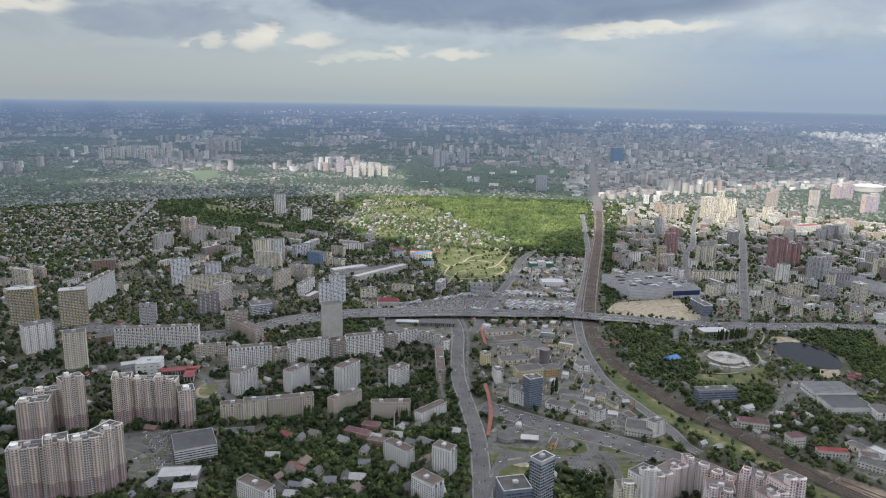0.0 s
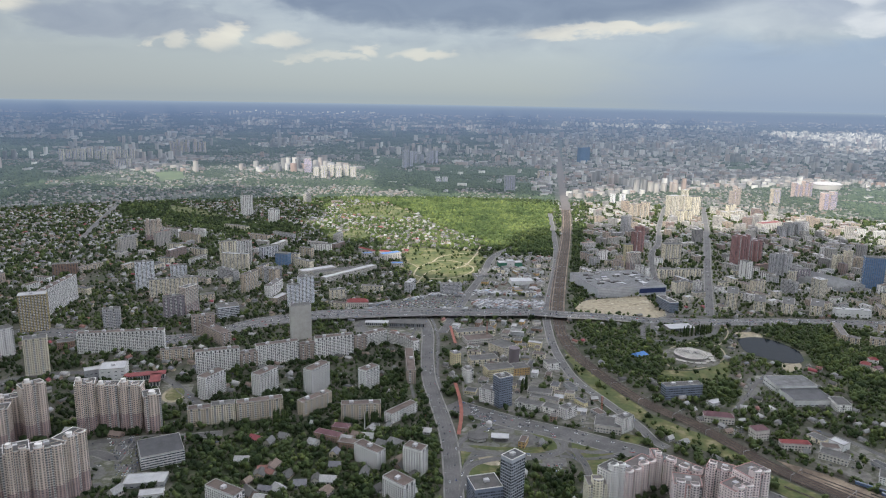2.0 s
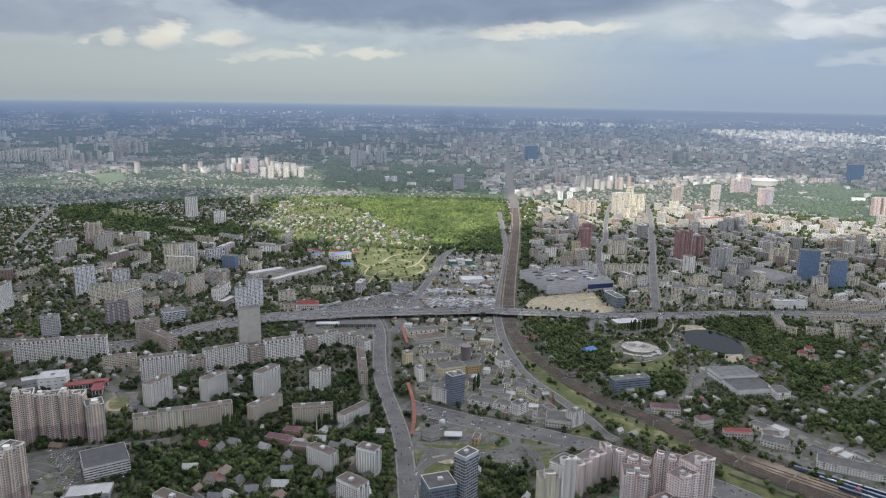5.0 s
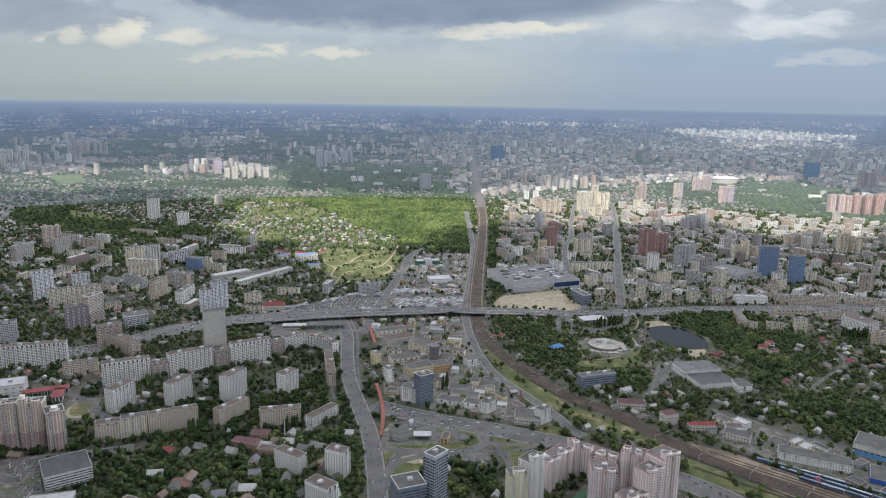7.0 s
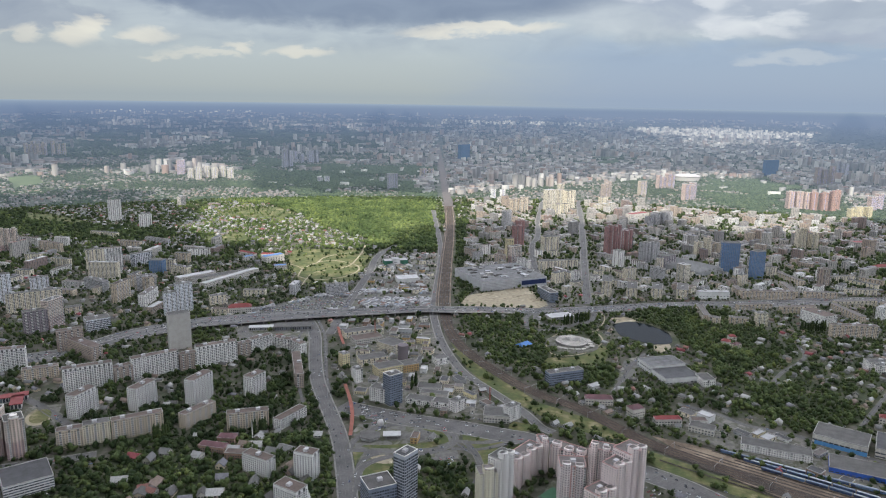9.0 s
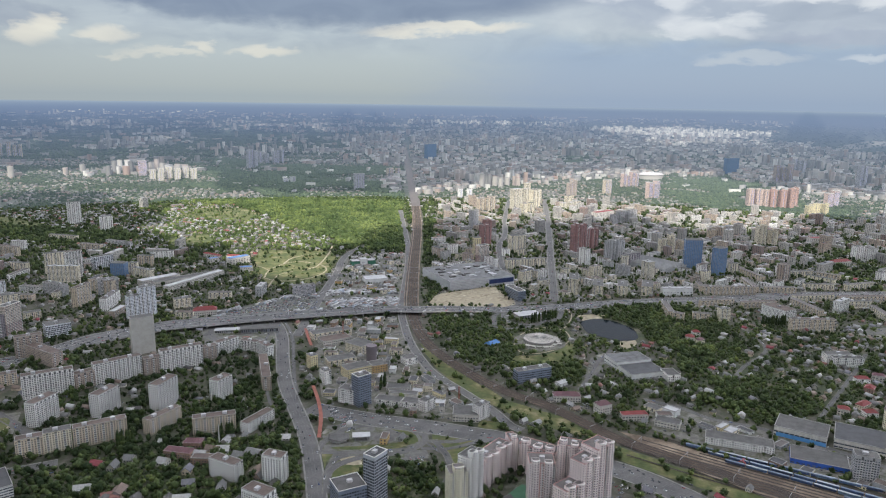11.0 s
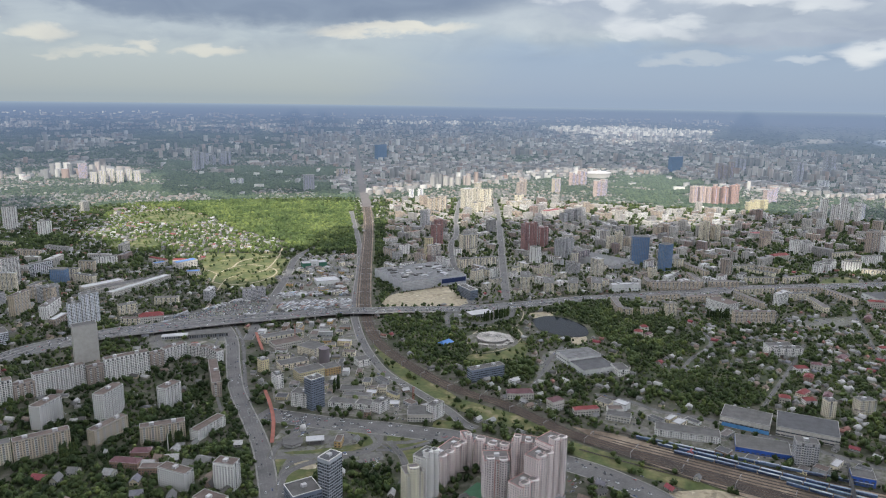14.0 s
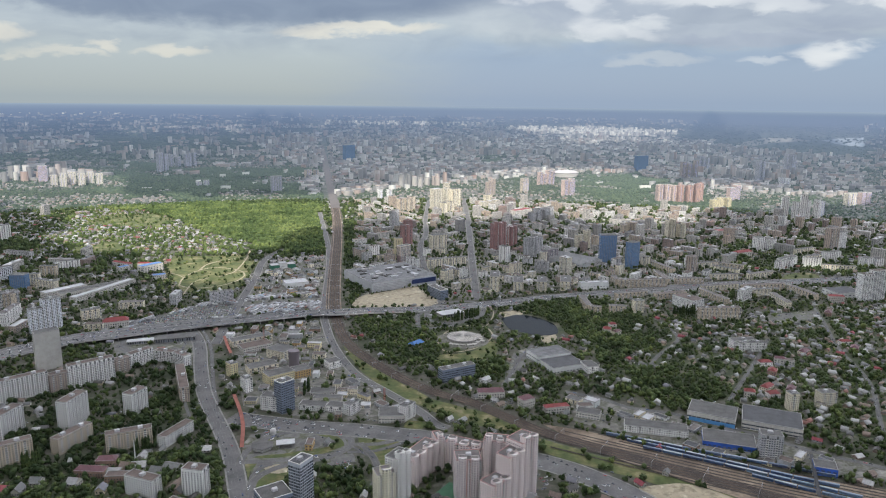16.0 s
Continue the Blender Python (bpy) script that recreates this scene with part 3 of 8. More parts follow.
def zone(use, poly):
    kinds[inside(poly, gx, gy)] = USES.index(use)
    if use == "pond":
        cx, cy = sum(q[0] for q in poly) / len(poly), sum(q[1] for q in poly) / len(poly)
        taken[inside([(cx + (x - cx) * 1.12 + 3, cy + (y - cy) * 1.3 - 10) for x, y in poly], gx, gy)] = True
    mat = {"lawn": "lawn", "sand": "sand", "city": "paving", "industry": "paving", "yard": "tarmac", "pond": "water", "grove": "scrub", "forest": "scrub", "houses": "scrub"}.get(use)
    if not mat:
        return
    if use in ("pond", "lawn", "sand", "grove", "forest"):
        line = smooth_line(poly + poly[:1], 8.0)
        edge = [(q.x + 4 * noise.noise((q.x * 0.03, q.y * 0.03, 1)), q.y + 4 * noise.noise((q.x * 0.03, q.y * 0.03, 9))) for q in line[:-1]]
        z = 0.7 if use == "pond" else next_bed()
    else:
        edge, z = poly, next_bed()
    ob = mesh_object("water" if use == "pond" else "ground_patch", [(x, y, z) for x, y in edge], [tuple(range(len(edge)))], M[mat])
    words = {"lawn": "patchy green and dry grass", "sand": "bare sandy building ground", "city": "grey paved city yards", "industry": "worn concrete works yard",
             "yard": "grey paved yard for cars", "pond": "dark still pond water among trees", "grove": "dark undergrowth beneath trees", "forest": "dark undergrowth beneath trees", "houses": "dark garden ground between houses"}[use]
    tagged(ob, words, use if use != "pond" else "water", kind="structure")


ROADS = []


def road(name, width, points):
    line = smooth_line(points)
    z = next_layer()
    v, f = ribbon(line, width / 2, -width / 2, z)
    ob = mesh_object("road", v, f, M["asphalt"])
    tagged(ob, "grey asphalt street with worn lane lines", "road", kind="structure")
    vs, fs = [], []
    lanes = max(2, int(width / 3.6))
    for k in range(1, lanes):
        off = -width / 2 + k * width / lanes
        solid = k == lanes // 2
        for i in range(0, len(line) - 1, 1 if solid else 2):
            a, b2 = ribbon(line[i:i + 2], off + 0.12, off - 0.12, z + 0.03)
            fs += [tuple(q + len(vs) for q in g) for g in b2]
            vs += a
    tagged(mesh_object("lane_lines", vs, fs, M["line"], ob), kind="stuff")
    for side in () if name == "slip" else (1, -1):
        foot = 2.2 if width > 10.5 else 0.9
        a, b2 = ribbon(line, side * (width / 2 + foot) if side > 0 else side * width / 2, side * width / 2 if side > 0 else side * (width / 2 + foot), z + 0.13)
        mesh_object("pavement_strip", a, b2, M["kerb"] if width > 12 else M["paving"], ob, label="grey paved footway with kerb")
    stamp_line(line, width + 4)
    ROADS.append((line, width, z))


def stamp_line(line, width):
    r = width / 2 + 3
    k = int(r / CELL) + 2
    for q in line:
        i, j = int((q.x - X0) / CELL), int((q.y - Y0) / CELL)
        if not (0 <= i < NX and 0 <= j < NY):
            continue
        a, b2, c, d = max(i - k, 0), min(i + k, NX), max(j - k, 0), min(j + k, NY)
        taken[a:b2, c:d] |= (gx[a:b2, c:d] - q.x) ** 2 + (gy[a:b2, c:d] - q.y) ** 2 < r * r


road("street", 20, [(49, 671), (51, 756), (52, 825), (51, 886), (44, 958), (36, 1023), (29, 1098), (29, 1200), (32, 1319), (22, 1410), (-5, 1487)])
road("street", 6, [(481, 962), (512, 998), (551, 1046), (583, 1086), (619, 1117)])
road("slip", 10, [(454, 1303), (476, 1365), (516, 1400), (565, 1410), (588, 1382), (580, 1335), (550, 1294), (506, 1274), (471, 1276), (450, 1297)])
road("slip", 6, [(44, 958), (46, 1026), (44, 1105), (48, 1208), (51, 1314), (41, 1423)])
road("slip", 5, [(7, 988), (0, 1062), (-7, 1145), (-6, 1238), (5, 1327), (21, 1392)])
road("slip", 9, [(-27, 1388), (-66, 1413), (-96, 1401), (-103, 1362), (-87, 1319), (-48, 1289), (-4, 1289), (26, 1311)])
road("street", 16, [(60, 1319), (97, 1463), (133, 1600), (189, 1805), (232, 1989), (307, 2136)])
road("street", 36, [(60, 990), (81, 972), (123, 943), (157, 921), (222, 886), (281, 849), (309, 830), (420, 722), (462, 658), (482, 607), (502, 535)])
road("street", 13, [(557, 2811), (449, 2148), (388, 1850), (332, 1622), (289, 1442), (273, 1330), (265, 1237), (265, 1150), (272, 1077), (299, 992), (322, 917), (330, 869), (342, 850)])
road("street", 13, [(557, 1435), (605, 1630), (651, 1827), (726, 2062), (808, 2240), (938, 2603), (1289, 3476)])
road("street", 16, [(642, 1434), (804, 1836), (1078, 2512), (1457, 3497), (1601, 3885)])
road("street", 6, [(781, 787), (822, 816), (985, 931), (1073, 997)])
road("street", 6, [(1340, 1128), (1271, 1042), (1155, 907), (1060, 770), (913, 633)])
road("street", 9, [(562, 906), (600, 867), (623, 822), (676, 776), (730, 699), (772, 623), (822, 558)])
road("street", 6, [(758, 950), (807, 991), (904, 1056), (942, 1156)])
road("street", 14, [(-425, 828), (-403, 844), (-368, 830), (-372, 876), (-306, 887), (-255, 897)])
road("street", 12, [(-677, 1014), (-637, 1084), (-558, 1113), (-424, 1106), (-343, 1028), (-299, 968)])
road("street", 14, [(-1031, 2200), (-1142, 2633), (-1268, 3174), (-1455, 3983)])
road("street", 16, [(-606, 1237), (-522, 1289), (-426, 1261), (-364, 1349), (-308, 1408)])
road("street", 9, [(60, 845), (70, 876), (111, 911), (158, 904), (199, 877), (203, 850), (168, 826), (110, 824), (72, 802), (62, 750)])
road("street", 8, [(203, 850), (236, 839), (273, 843)])
road("street", 8, [(215, 850), (221, 807), (218, 767)])
road("street", 10, [(500, 1377), (524, 1416), (578, 1434), (627, 1422), (632, 1377), (602, 1320), (552, 1291), (505, 1296), (486, 1328), (500, 1377)])
road("street", 9, [(-91, 1335), (-102, 1382), (-83, 1421), (-50, 1435), (21, 1388), (38, 1353)])
road("slip", 9, [(58, 852), (96, 841), (139, 835), (177, 833), (197, 846), (209, 869), (207, 885), (196, 898)])
road("slip", 7, [(193, 831), (227, 822), (264, 830), (297, 838)])
road("slip", 4, [(203, 844), (213, 819), (220, 801), (219, 773), (200, 742)])
road("slip", 8, [(98, 834), (83, 829), (71, 810), (64, 780), (55, 735)])
YARD_AXIS = [(465, 803), (512, 747), (576, 675), (640, 605), (709, 535), (796, 450)]
HIGHWAY = [(-760, 1330, 44), (-620, 1300, 48), (-500, 1268, 56), (-400, 1300, 38), (-310, 1372, 60), (-209, 1410, 56), (-98, 1426, 59), (19, 1436, 53), (138, 1434, 44), (259, 1435, 42), (330, 1419, 42), (500, 1399, 38), (625, 1391, 43), (824, 1393, 43), (1019, 1374, 50), (1246, 1361, 60), (1545, 1311, 50), (1763, 1276, 44), (1985, 1227, 40)]   # x, y, width
RAIL = [(906, 4293), (762, 3536), (627, 2818), (523, 2336), (423, 1919), (353, 1623), (318, 1464), (297, 1331), (294, 1241), (306, 1152), (337, 1041), (371, 966), (408, 915), (456, 803), (503, 734), (561, 656), (616, 580), (673, 504), (734, 409)]
YARD = [(472, 816), (521, 776), (574, 708), (653, 638), (716, 573), (774, 522), (850, 448), (784, 385), (663, 482), (602, 557), (556, 629), (502, 718)]
zone("houses", [(-1127, 1743), (-2588, 4111), (-1978, 4216), (-1270, 4337), (-610, 3358), (-488, 2454), (-911, 2308), (-818, 1828)])
zone("houses", [(-1843, 3051), (-1659, 3162), (-1288, 3109), (-1015, 3102), (-804, 3254), (-509, 3190), (-317, 2481), (-337, 2093), (-670, 2454), (-901, 2615), (-1134, 2728), (-1051, 2425), (-849, 2062), (-838, 1846), (-979, 1776), (-1108, 1800)])
zone("grove", [(-1221, 2913), (-1045, 3046), (-706, 2631), (-400, 2497), (-377, 2347), (-538, 2305), (-850, 2463), (-1087, 2664)])
zone("forest", [(-262, 3157), (-201, 3461), (-8, 3429), (650, 3255), (515, 2554), (419, 2029), (252, 2079), (224, 2274), (113, 2470), (18, 2786), (-96, 3049)])
zone("houses", [(-257, 3093), (-96, 3018), (18, 2760), (112, 2448), (222, 2255), (161, 2148), (-15, 2218), (-285, 2298), (-387, 2750)])
zone("lawn", [(18, 2786), (-74, 2982), (-240, 2998), (-300, 2786), (-202, 2721), (-31, 2648)])
zone("lawn", [(-290, 2352), (-167, 2418), (-142, 2256), (-264, 2242)])
zone("lawn", [(-1008, 2933), (-867, 2853), (-706, 2670), (-761, 2639), (-928, 2760)])
zone("lawn", [(-7, 2133), (210, 2068), (188, 1871), (123, 1699), (8, 1735), (-23, 1935)])
zone("houses", [(-241, 873), (-127, 928), (-30, 906), (34, 908), (33, 714), (-242, 706)])
zone("grove", [(-280, 705), (-275, 833), (-256, 872), (-228, 882), (-214, 793), (-211, 707)])
zone("grove", [(-121, 1016), (9, 1165), (18, 1043), (-69, 1008)])
zone("city", [(394, 1626), (799, 3151), (1120, 3947), (2720, 4176), (1010, 1482), (556, 1457), (607, 1639)])
zone("grove", [(329, 1387), (366, 1530), (439, 1920), (603, 2559), (639, 2562), (476, 1923), (400, 1555), (359, 1446)])
zone("sand", [(349, 1458), (537, 1425), (550, 1588), (476, 1575), (392, 1544)])
zone("grove", [(340, 1387), (488, 1395), (481, 1245), (481, 1134), (537, 1088), (533, 1001), (472, 979), (416, 1060), (338, 1141)])
zone("forest", [(650, 1316), (757, 1373), (935, 1365), (918, 1180), (736, 1051), (711, 1132), (705, 1157), (666, 1196)])
zone("pond", [(633, 1283), (675, 1298), (706, 1274), (720, 1221), (700, 1165), (662, 1158), (630, 1194), (620, 1228)])
zone("lawn", [(299, 1266), (301, 1147), (328, 1034), (360, 947), (403, 891), (452, 832), (429, 814), (374, 856), (331, 933), (292, 1033), (278, 1178), (293, 1298)])
zone("industry", [(92, 1374), (266, 1394), (264, 1296), (261, 1095), (285, 972), (309, 888), (223, 915), (134, 970), (81, 1024)])
zone("grove", [(498, 1292), (594, 1287), (573, 1191), (519, 1111), (452, 1133)])
zone("mixed", [(65, 802), (110, 824), (168, 826), (203, 850), (292, 831), (263, 782), (194, 719), (98, 716), (65, 750)])
zone("yard", [(68, 845), (75, 893), (111, 907), (198, 873), (201, 850), (168, 828), (110, 826), (72, 805)])
zone("lawn", [(219, 862), (242, 866), (261, 849), (249, 833), (216, 832)])
zone("lawn", [(220, 818), (247, 825), (269, 809), (245, 790), (218, 793)])
zone("lawn", [(125, 891), (164, 896), (191, 874), (191, 855), (163, 839), (134, 847), (155, 863)])
zone("lawn", [(68, 795), (101, 814), (114, 797), (94, 776), (73, 773)])
zone("grove", [(145, 830), (177, 840), (188, 786), (183, 730), (134, 723)])
zone("industry", [(183, 1823), (239, 1997), (411, 2003), (394, 1883), (293, 1491), (147, 1496), (141, 1610)])
zone("lawn", [(428, 1127), (496, 1125), (563, 1164), (532, 1097), (468, 1076), (425, 1097)])
zone("yard", [(-103, 1503), (104, 1633), (305, 1620), (289, 1458), (59, 1469), (-100, 1460)])
zone("yard", [(-439, 874), (-370, 893), (-319, 776), (-367, 761)])
zone("forest", [(737, 1114), (841, 1152), (862, 1070), (786, 940), (707, 913), (689, 1003)])
zone("houses", [(727, 989), (883, 1063), (931, 1160), (1120, 1137), (1359, 1145), (1560, 1076), (1099, 700), (901, 593), (820, 675), (802, 762), (739, 853)])
zone("grove", [(723, 934), (823, 955), (825, 822), (752, 791), (680, 806), (653, 883)])
zone("industry", [(572, 888), (623, 826), (695, 749), (771, 640), (837, 545), (805, 522), (725, 582), (630, 674), (550, 764), (514, 824)])
zone("lawn", [(445, 783), (498, 713), (555, 627), (600, 555), (575, 554), (531, 619), (479, 683), (433, 746)])
zone("yard", [(-129, 1435), (25, 1428), (47, 1332), (19, 1260), (-106, 1306)])
zone("yard", [(568, 1096), (614, 1112), (602, 1064), (545, 1017), (511, 993), (512, 1012)])
zone("yard", [(444, 990), (481, 1007), (482, 984), (447, 963)])
zone("sand", [(654, 1154), (686, 1165), (681, 1135), (644, 1117)])
zone("sand", [(643, 1326), (687, 1328), (694, 1300), (645, 1292)])
zone("sand", [(501, 632), (561, 613), (597, 552), (613, 511), (521, 539), (491, 597)])
zone("yard", [(263, 693), (303, 739), (334, 707), (349, 675), (304, 641)])
zone("yard", [(68, 899), (81, 924), (137, 925), (194, 883), (197, 857), (156, 844), (74, 851), (62, 859)])
zone("lawn", [(218, 876), (282, 840), (252, 828), (216, 823), (212, 847)])
zone("lawn", [(224, 818), (273, 822), (292, 810), (243, 799), (226, 776), (223, 793)])
zone("lawn", [(161, 899), (187, 885), (195, 861), (186, 848), (149, 846), (97, 850), (76, 859), (99, 859), (158, 854), (184, 862), (179, 878)])
zone("lawn", [(82, 879), (88, 896), (104, 903), (98, 887)])
zone("lawn", [(66, 845), (79, 842), (68, 825), (63, 807)])
zone("lawn", [(78, 801), (97, 801), (97, 788), (78, 777)])
zone("sand", [(84, 832), (110, 828), (110, 808), (89, 811)])
zone("grove", [(145, 825), (187, 809), (199, 769), (197, 730), (161, 721), (136, 751)])
zone("yard", [(157, 831), (199, 826), (199, 803), (160, 804)])
zone("lawn", [(296, 892), (322, 875), (305, 860), (284, 873)])
zone("yard", [(1190, 1123), (1328, 1109), (1299, 1071), (1209, 1059), (1158, 1076)])
zone("mixed", [(1112, 1331), (1388, 1553), (1726, 1783), (2378, 1677), (1586, 1068), (1379, 1163), (1061, 1157)])
zone("city", [(1014, 1606), (1516, 2186), (2241, 3002), (3635, 2599), (2417, 1664), (1726, 1783), (1388, 1553), (1112, 1331), (938, 1290), (891, 1407)])
zone("lawn", [(1473, 1354), (1544, 1389), (1607, 1389), (1601, 1333), (1551, 1324)])



def path(points, width):
    line = smooth_line(points, 7.0)
    v, f = ribbon(line, width / 2, -width / 2, next_layer())
    tagged(mesh_object("path", v, f, M["sand"]), "pale trodden sand path across the grass", "path", kind="structure")
    stamp_line(line, width)


path([(453, 1186), (490, 1239), (542, 1266), (577, 1243), (569, 1191), (526, 1147), (479, 1129), (450, 1143), (453, 1186)], 3)
path([(577, 1243), (608, 1282), (636, 1329), (645, 1367)], 2.5)
path([(648, 1306), (688, 1325), (719, 1300)], 3.6)
path([(4, 1786), (18, 1863), (58, 1933), (106, 1951), (157, 1899), (164, 1835), (127, 1771), (75, 1744), (32, 1753), (4, 1786)], 4.2)
path([(58, 1933), (84, 2000), (144, 2043), (202, 2032)], 5.4)
path([(101, 1843), (142, 1885), (167, 1955), (196, 2062), (212, 2145)], 4.8)
path([(18, 1863), (-6, 1914), (-71, 1988)], 3)
path([(78, 1841), (43, 1814), (24, 1752), (10, 1679)], 3.6)

PAVILION = (505.0, 1188.0)
CANOPY_A = [(71, 1059), (74, 999), (73, 945), (65, 882)]
CANOPY_B = [(78, 1348), (80, 1287), (82, 1246)]
TRAIN_A = [(539, 758), (587, 712), (629, 670), (673, 630)]
TRAIN_B = [(555, 732), (591, 694), (646, 631), (697, 573), (731, 538)]
TRAIN_C = [(563, 708), (617, 649), (656, 604), (696, 556), (734, 511)]
TRAIN_D = [(631, 668), (667, 634), (705, 598), (751, 555)]
TRAIN_E = [(645, 601), (679, 557), (717, 512), (747, 479)]
BRIDGE = [(749, 608), (712, 569), (675, 530)]
POPLARS_A = [(-193, 926), (-174, 932)]
POPLARS_B = [(-67, 918), (-45, 922)]
POPLARS_C = [(534, 1300), (597, 1320)]
POPLARS_D = [(172, 1028), (184, 1050)]
POPLARS_E = [(991, 1181), (1049, 1178)]
TENT = (413.0, 1195.0)
FILLING = (91.0, 880.0)
PLINTH = (541.0, 1344.0)
METRO = (-8.0, 1368.0)
PITCH = (-361.0, 1027.0)
COURT = (285.0, 700.0)
SCHOOL = (-428.0, 1089.0)
STADIUM = (2271.0, 3779.0)
MAST_A = (145.0, 1290.0)
MAST_B = (282.0, 962.0)
POLE = (-63.0, 898.0)
SILO = (178.0, 1152.0)
CARPARK_A = [(-401, 883), (-369, 890), (-324, 789), (-346, 775)]
CARPARK_B = [(86, 993), (122, 938), (110, 894), (86, 936)]
CARPARK_C = [(-96, 1494), (103, 1608), (122, 1494), (-75, 1454)]
CARPARK_D = [(378, 734), (412, 679), (380, 650), (355, 679)]
CARPARK_E = [(165, 812), (194, 813), (192, 786), (164, 785)]
CARPARK_F = [(446, 906), (474, 917), (467, 890), (440, 880)]
DOME = (110.0, 916.0)

for x, y, w, d in ((*PAVILION, 92, 92), (*FILLING, 76, 34), (*PLINTH, 58, 34), (*METRO, 84, 34), (METRO[0] - 62, METRO[1], 50, 20), (*PITCH, 54, 82), (*COURT, 36, 28), (*SCHOOL, 66, 22), (SCHOOL[0] + 22, SCHOOL[1] - 16, 22, 44), (*TENT, 30, 22), (*DOME, 12, 12), (*SILO, 22, 22)):
    taken[(abs(gx - x) < w / 2) & (abs(gy - y) < d / 2)] = True
for walkway in (CANOPY_A, CANOPY_B):
    stamp_line(smooth_line(walkway, 6.0), 12)
for lot in (CARPARK_A, CARPARK_B, CARPARK_C, CARPARK_D, CARPARK_E, CARPARK_F):
    taken[inside(lot, gx, gy)] = True

# ---------------------------------------------------------------- flyover
def highway():
    line = smooth_line([q[:2] for q in HIGHWAY], 14.0)
    deck = 6.5
    wide = [float(np.interp(q.x, [p[0] for p in HIGHWAY], [p[2] for p in HIGHWAY])) for q in line]
    lift = [deck * min(1.0, max(0.0, (q.x + 330) / 150)) * min(1.0, max(0.0, (520 - q.x) / 140)) for q in line]
    top = new("flyover", None)

    def strip(near, away, z):
        """A band of the deck between two shares of its half width."""
        verts, faces = [], []
        for i, q in enumerate(line):
            tan = (line[min(i + 1, len(line) - 1)] - line[max(i - 1, 0)]).normalized()
            n = Vector((-tan.y, tan.x, 0))
            for off in (near(wide[i] / 2), away(wide[i] / 2)):
                verts.append((*(q + n * off).xy, z + lift[i]))
            if i:
                faces.append((2 * i - 2, 2 * i - 1, 2 * i + 1, 2 * i))
        return verts, faces

    def walled(v, low):
        n = len(v)
        sides = []
        for i in range(0, n - 2, 2):
            sides += [(i, i + 2, n + i + 2, n + i), (i + 3, i + 1, n + i + 1, n + i + 3)]
        return v + low, sides
    v, f = strip(lambda h: h, lambda h: -h, 0.6)
    low = [(x, y, max(z - 1.3, 0.05)) for x, y, z in v]
    both_v, sides = walled(v, low)
    n = len(v)
    mesh_object("deck", both_v, f + [tuple(q + n for q in g[::-1]) for g in f], M["tarmac_road"], top, label="grey asphalt deck")
    mesh_object("edge_beam", both_v, sides, M["parapet"], top, label="pale concrete edge of the deck")
    for edge in (lambda h: h - 0.4, lambda h: 0.0, lambda h: -h + 0.4):
        a, b1 = strip(lambda h: edge(h) + 0.3, lambda h: edge(h) - 0.3, 1.5)
        wall_v, wall_f = walled(a, [(x, y, z - 0.95) for x, y, z in a])
        mesh_object("barrier", wall_v, b1 + wall_f, M["parapet"], top, label="pale concrete barrier")
    # green and paved strips that part the side lanes where the road is wide
    for side in (1, -1):
        vs, fs = strip(lambda h: side * (h - 11 if h > 26 else h - 0.9), lambda h: side * (h - 14 if h > 26 else h - 1.1), 0.66)
        mesh_object("median_strip", vs, fs if side > 0 else [g[::-1] for g in fs], M["kerb"], top, label="pale paved strip between lanes")
    vs, fs = [], []
    for share in (-0.72, -0.55, -0.38, -0.2, 0.2, 0.38, 0.55, 0.72):
        a, b1 = strip(lambda h: h * share + 0.13, lambda h: h * share - 0.13, 0.64)
        fs += [tuple(q + len(vs) for q in g) for g in b1[::2]]
        vs += a
    tagged(mesh_object("lane_lines", vs, fs, M["line"], top), kind="stuff")
    for i in range(2, len(line), 3):
        if lift[i] > 3:
            tan = (line[i] - line[i - 1]).normalized()
            for share in (-0.85, -0.3, 0.3, 0.85):
                q = line[i] + Vector((-tan.y, tan.x, 0)) * share * wide[i] / 2
                bm = bmesh.new()
                bmesh.ops.create_cone(bm, cap_ends=True, segments=10, radius1=1.3, radius2=1.1, depth=lift[i] - 0.7)
                bmesh.ops.translate(bm, verts=bm.verts, vec=(q.x, q.y, (lift[i] - 0.7) / 2))
                me = bpy.data.meshes.new("pier")
                bm.to_mesh(me)
                me.materials.append(M["parapet"])
                new("pier", me).parent = top
    tagged(top, "long grey concrete flyover with many lanes of traffic", "flyover")
    for q, w in zip(line, wide):
        stamp_line([q], w + 2)
    ROADS.append((line, 60, 0.7))
    return line, lift, wide


FLY, FLY_LIFT, FLY_WIDE = highway()


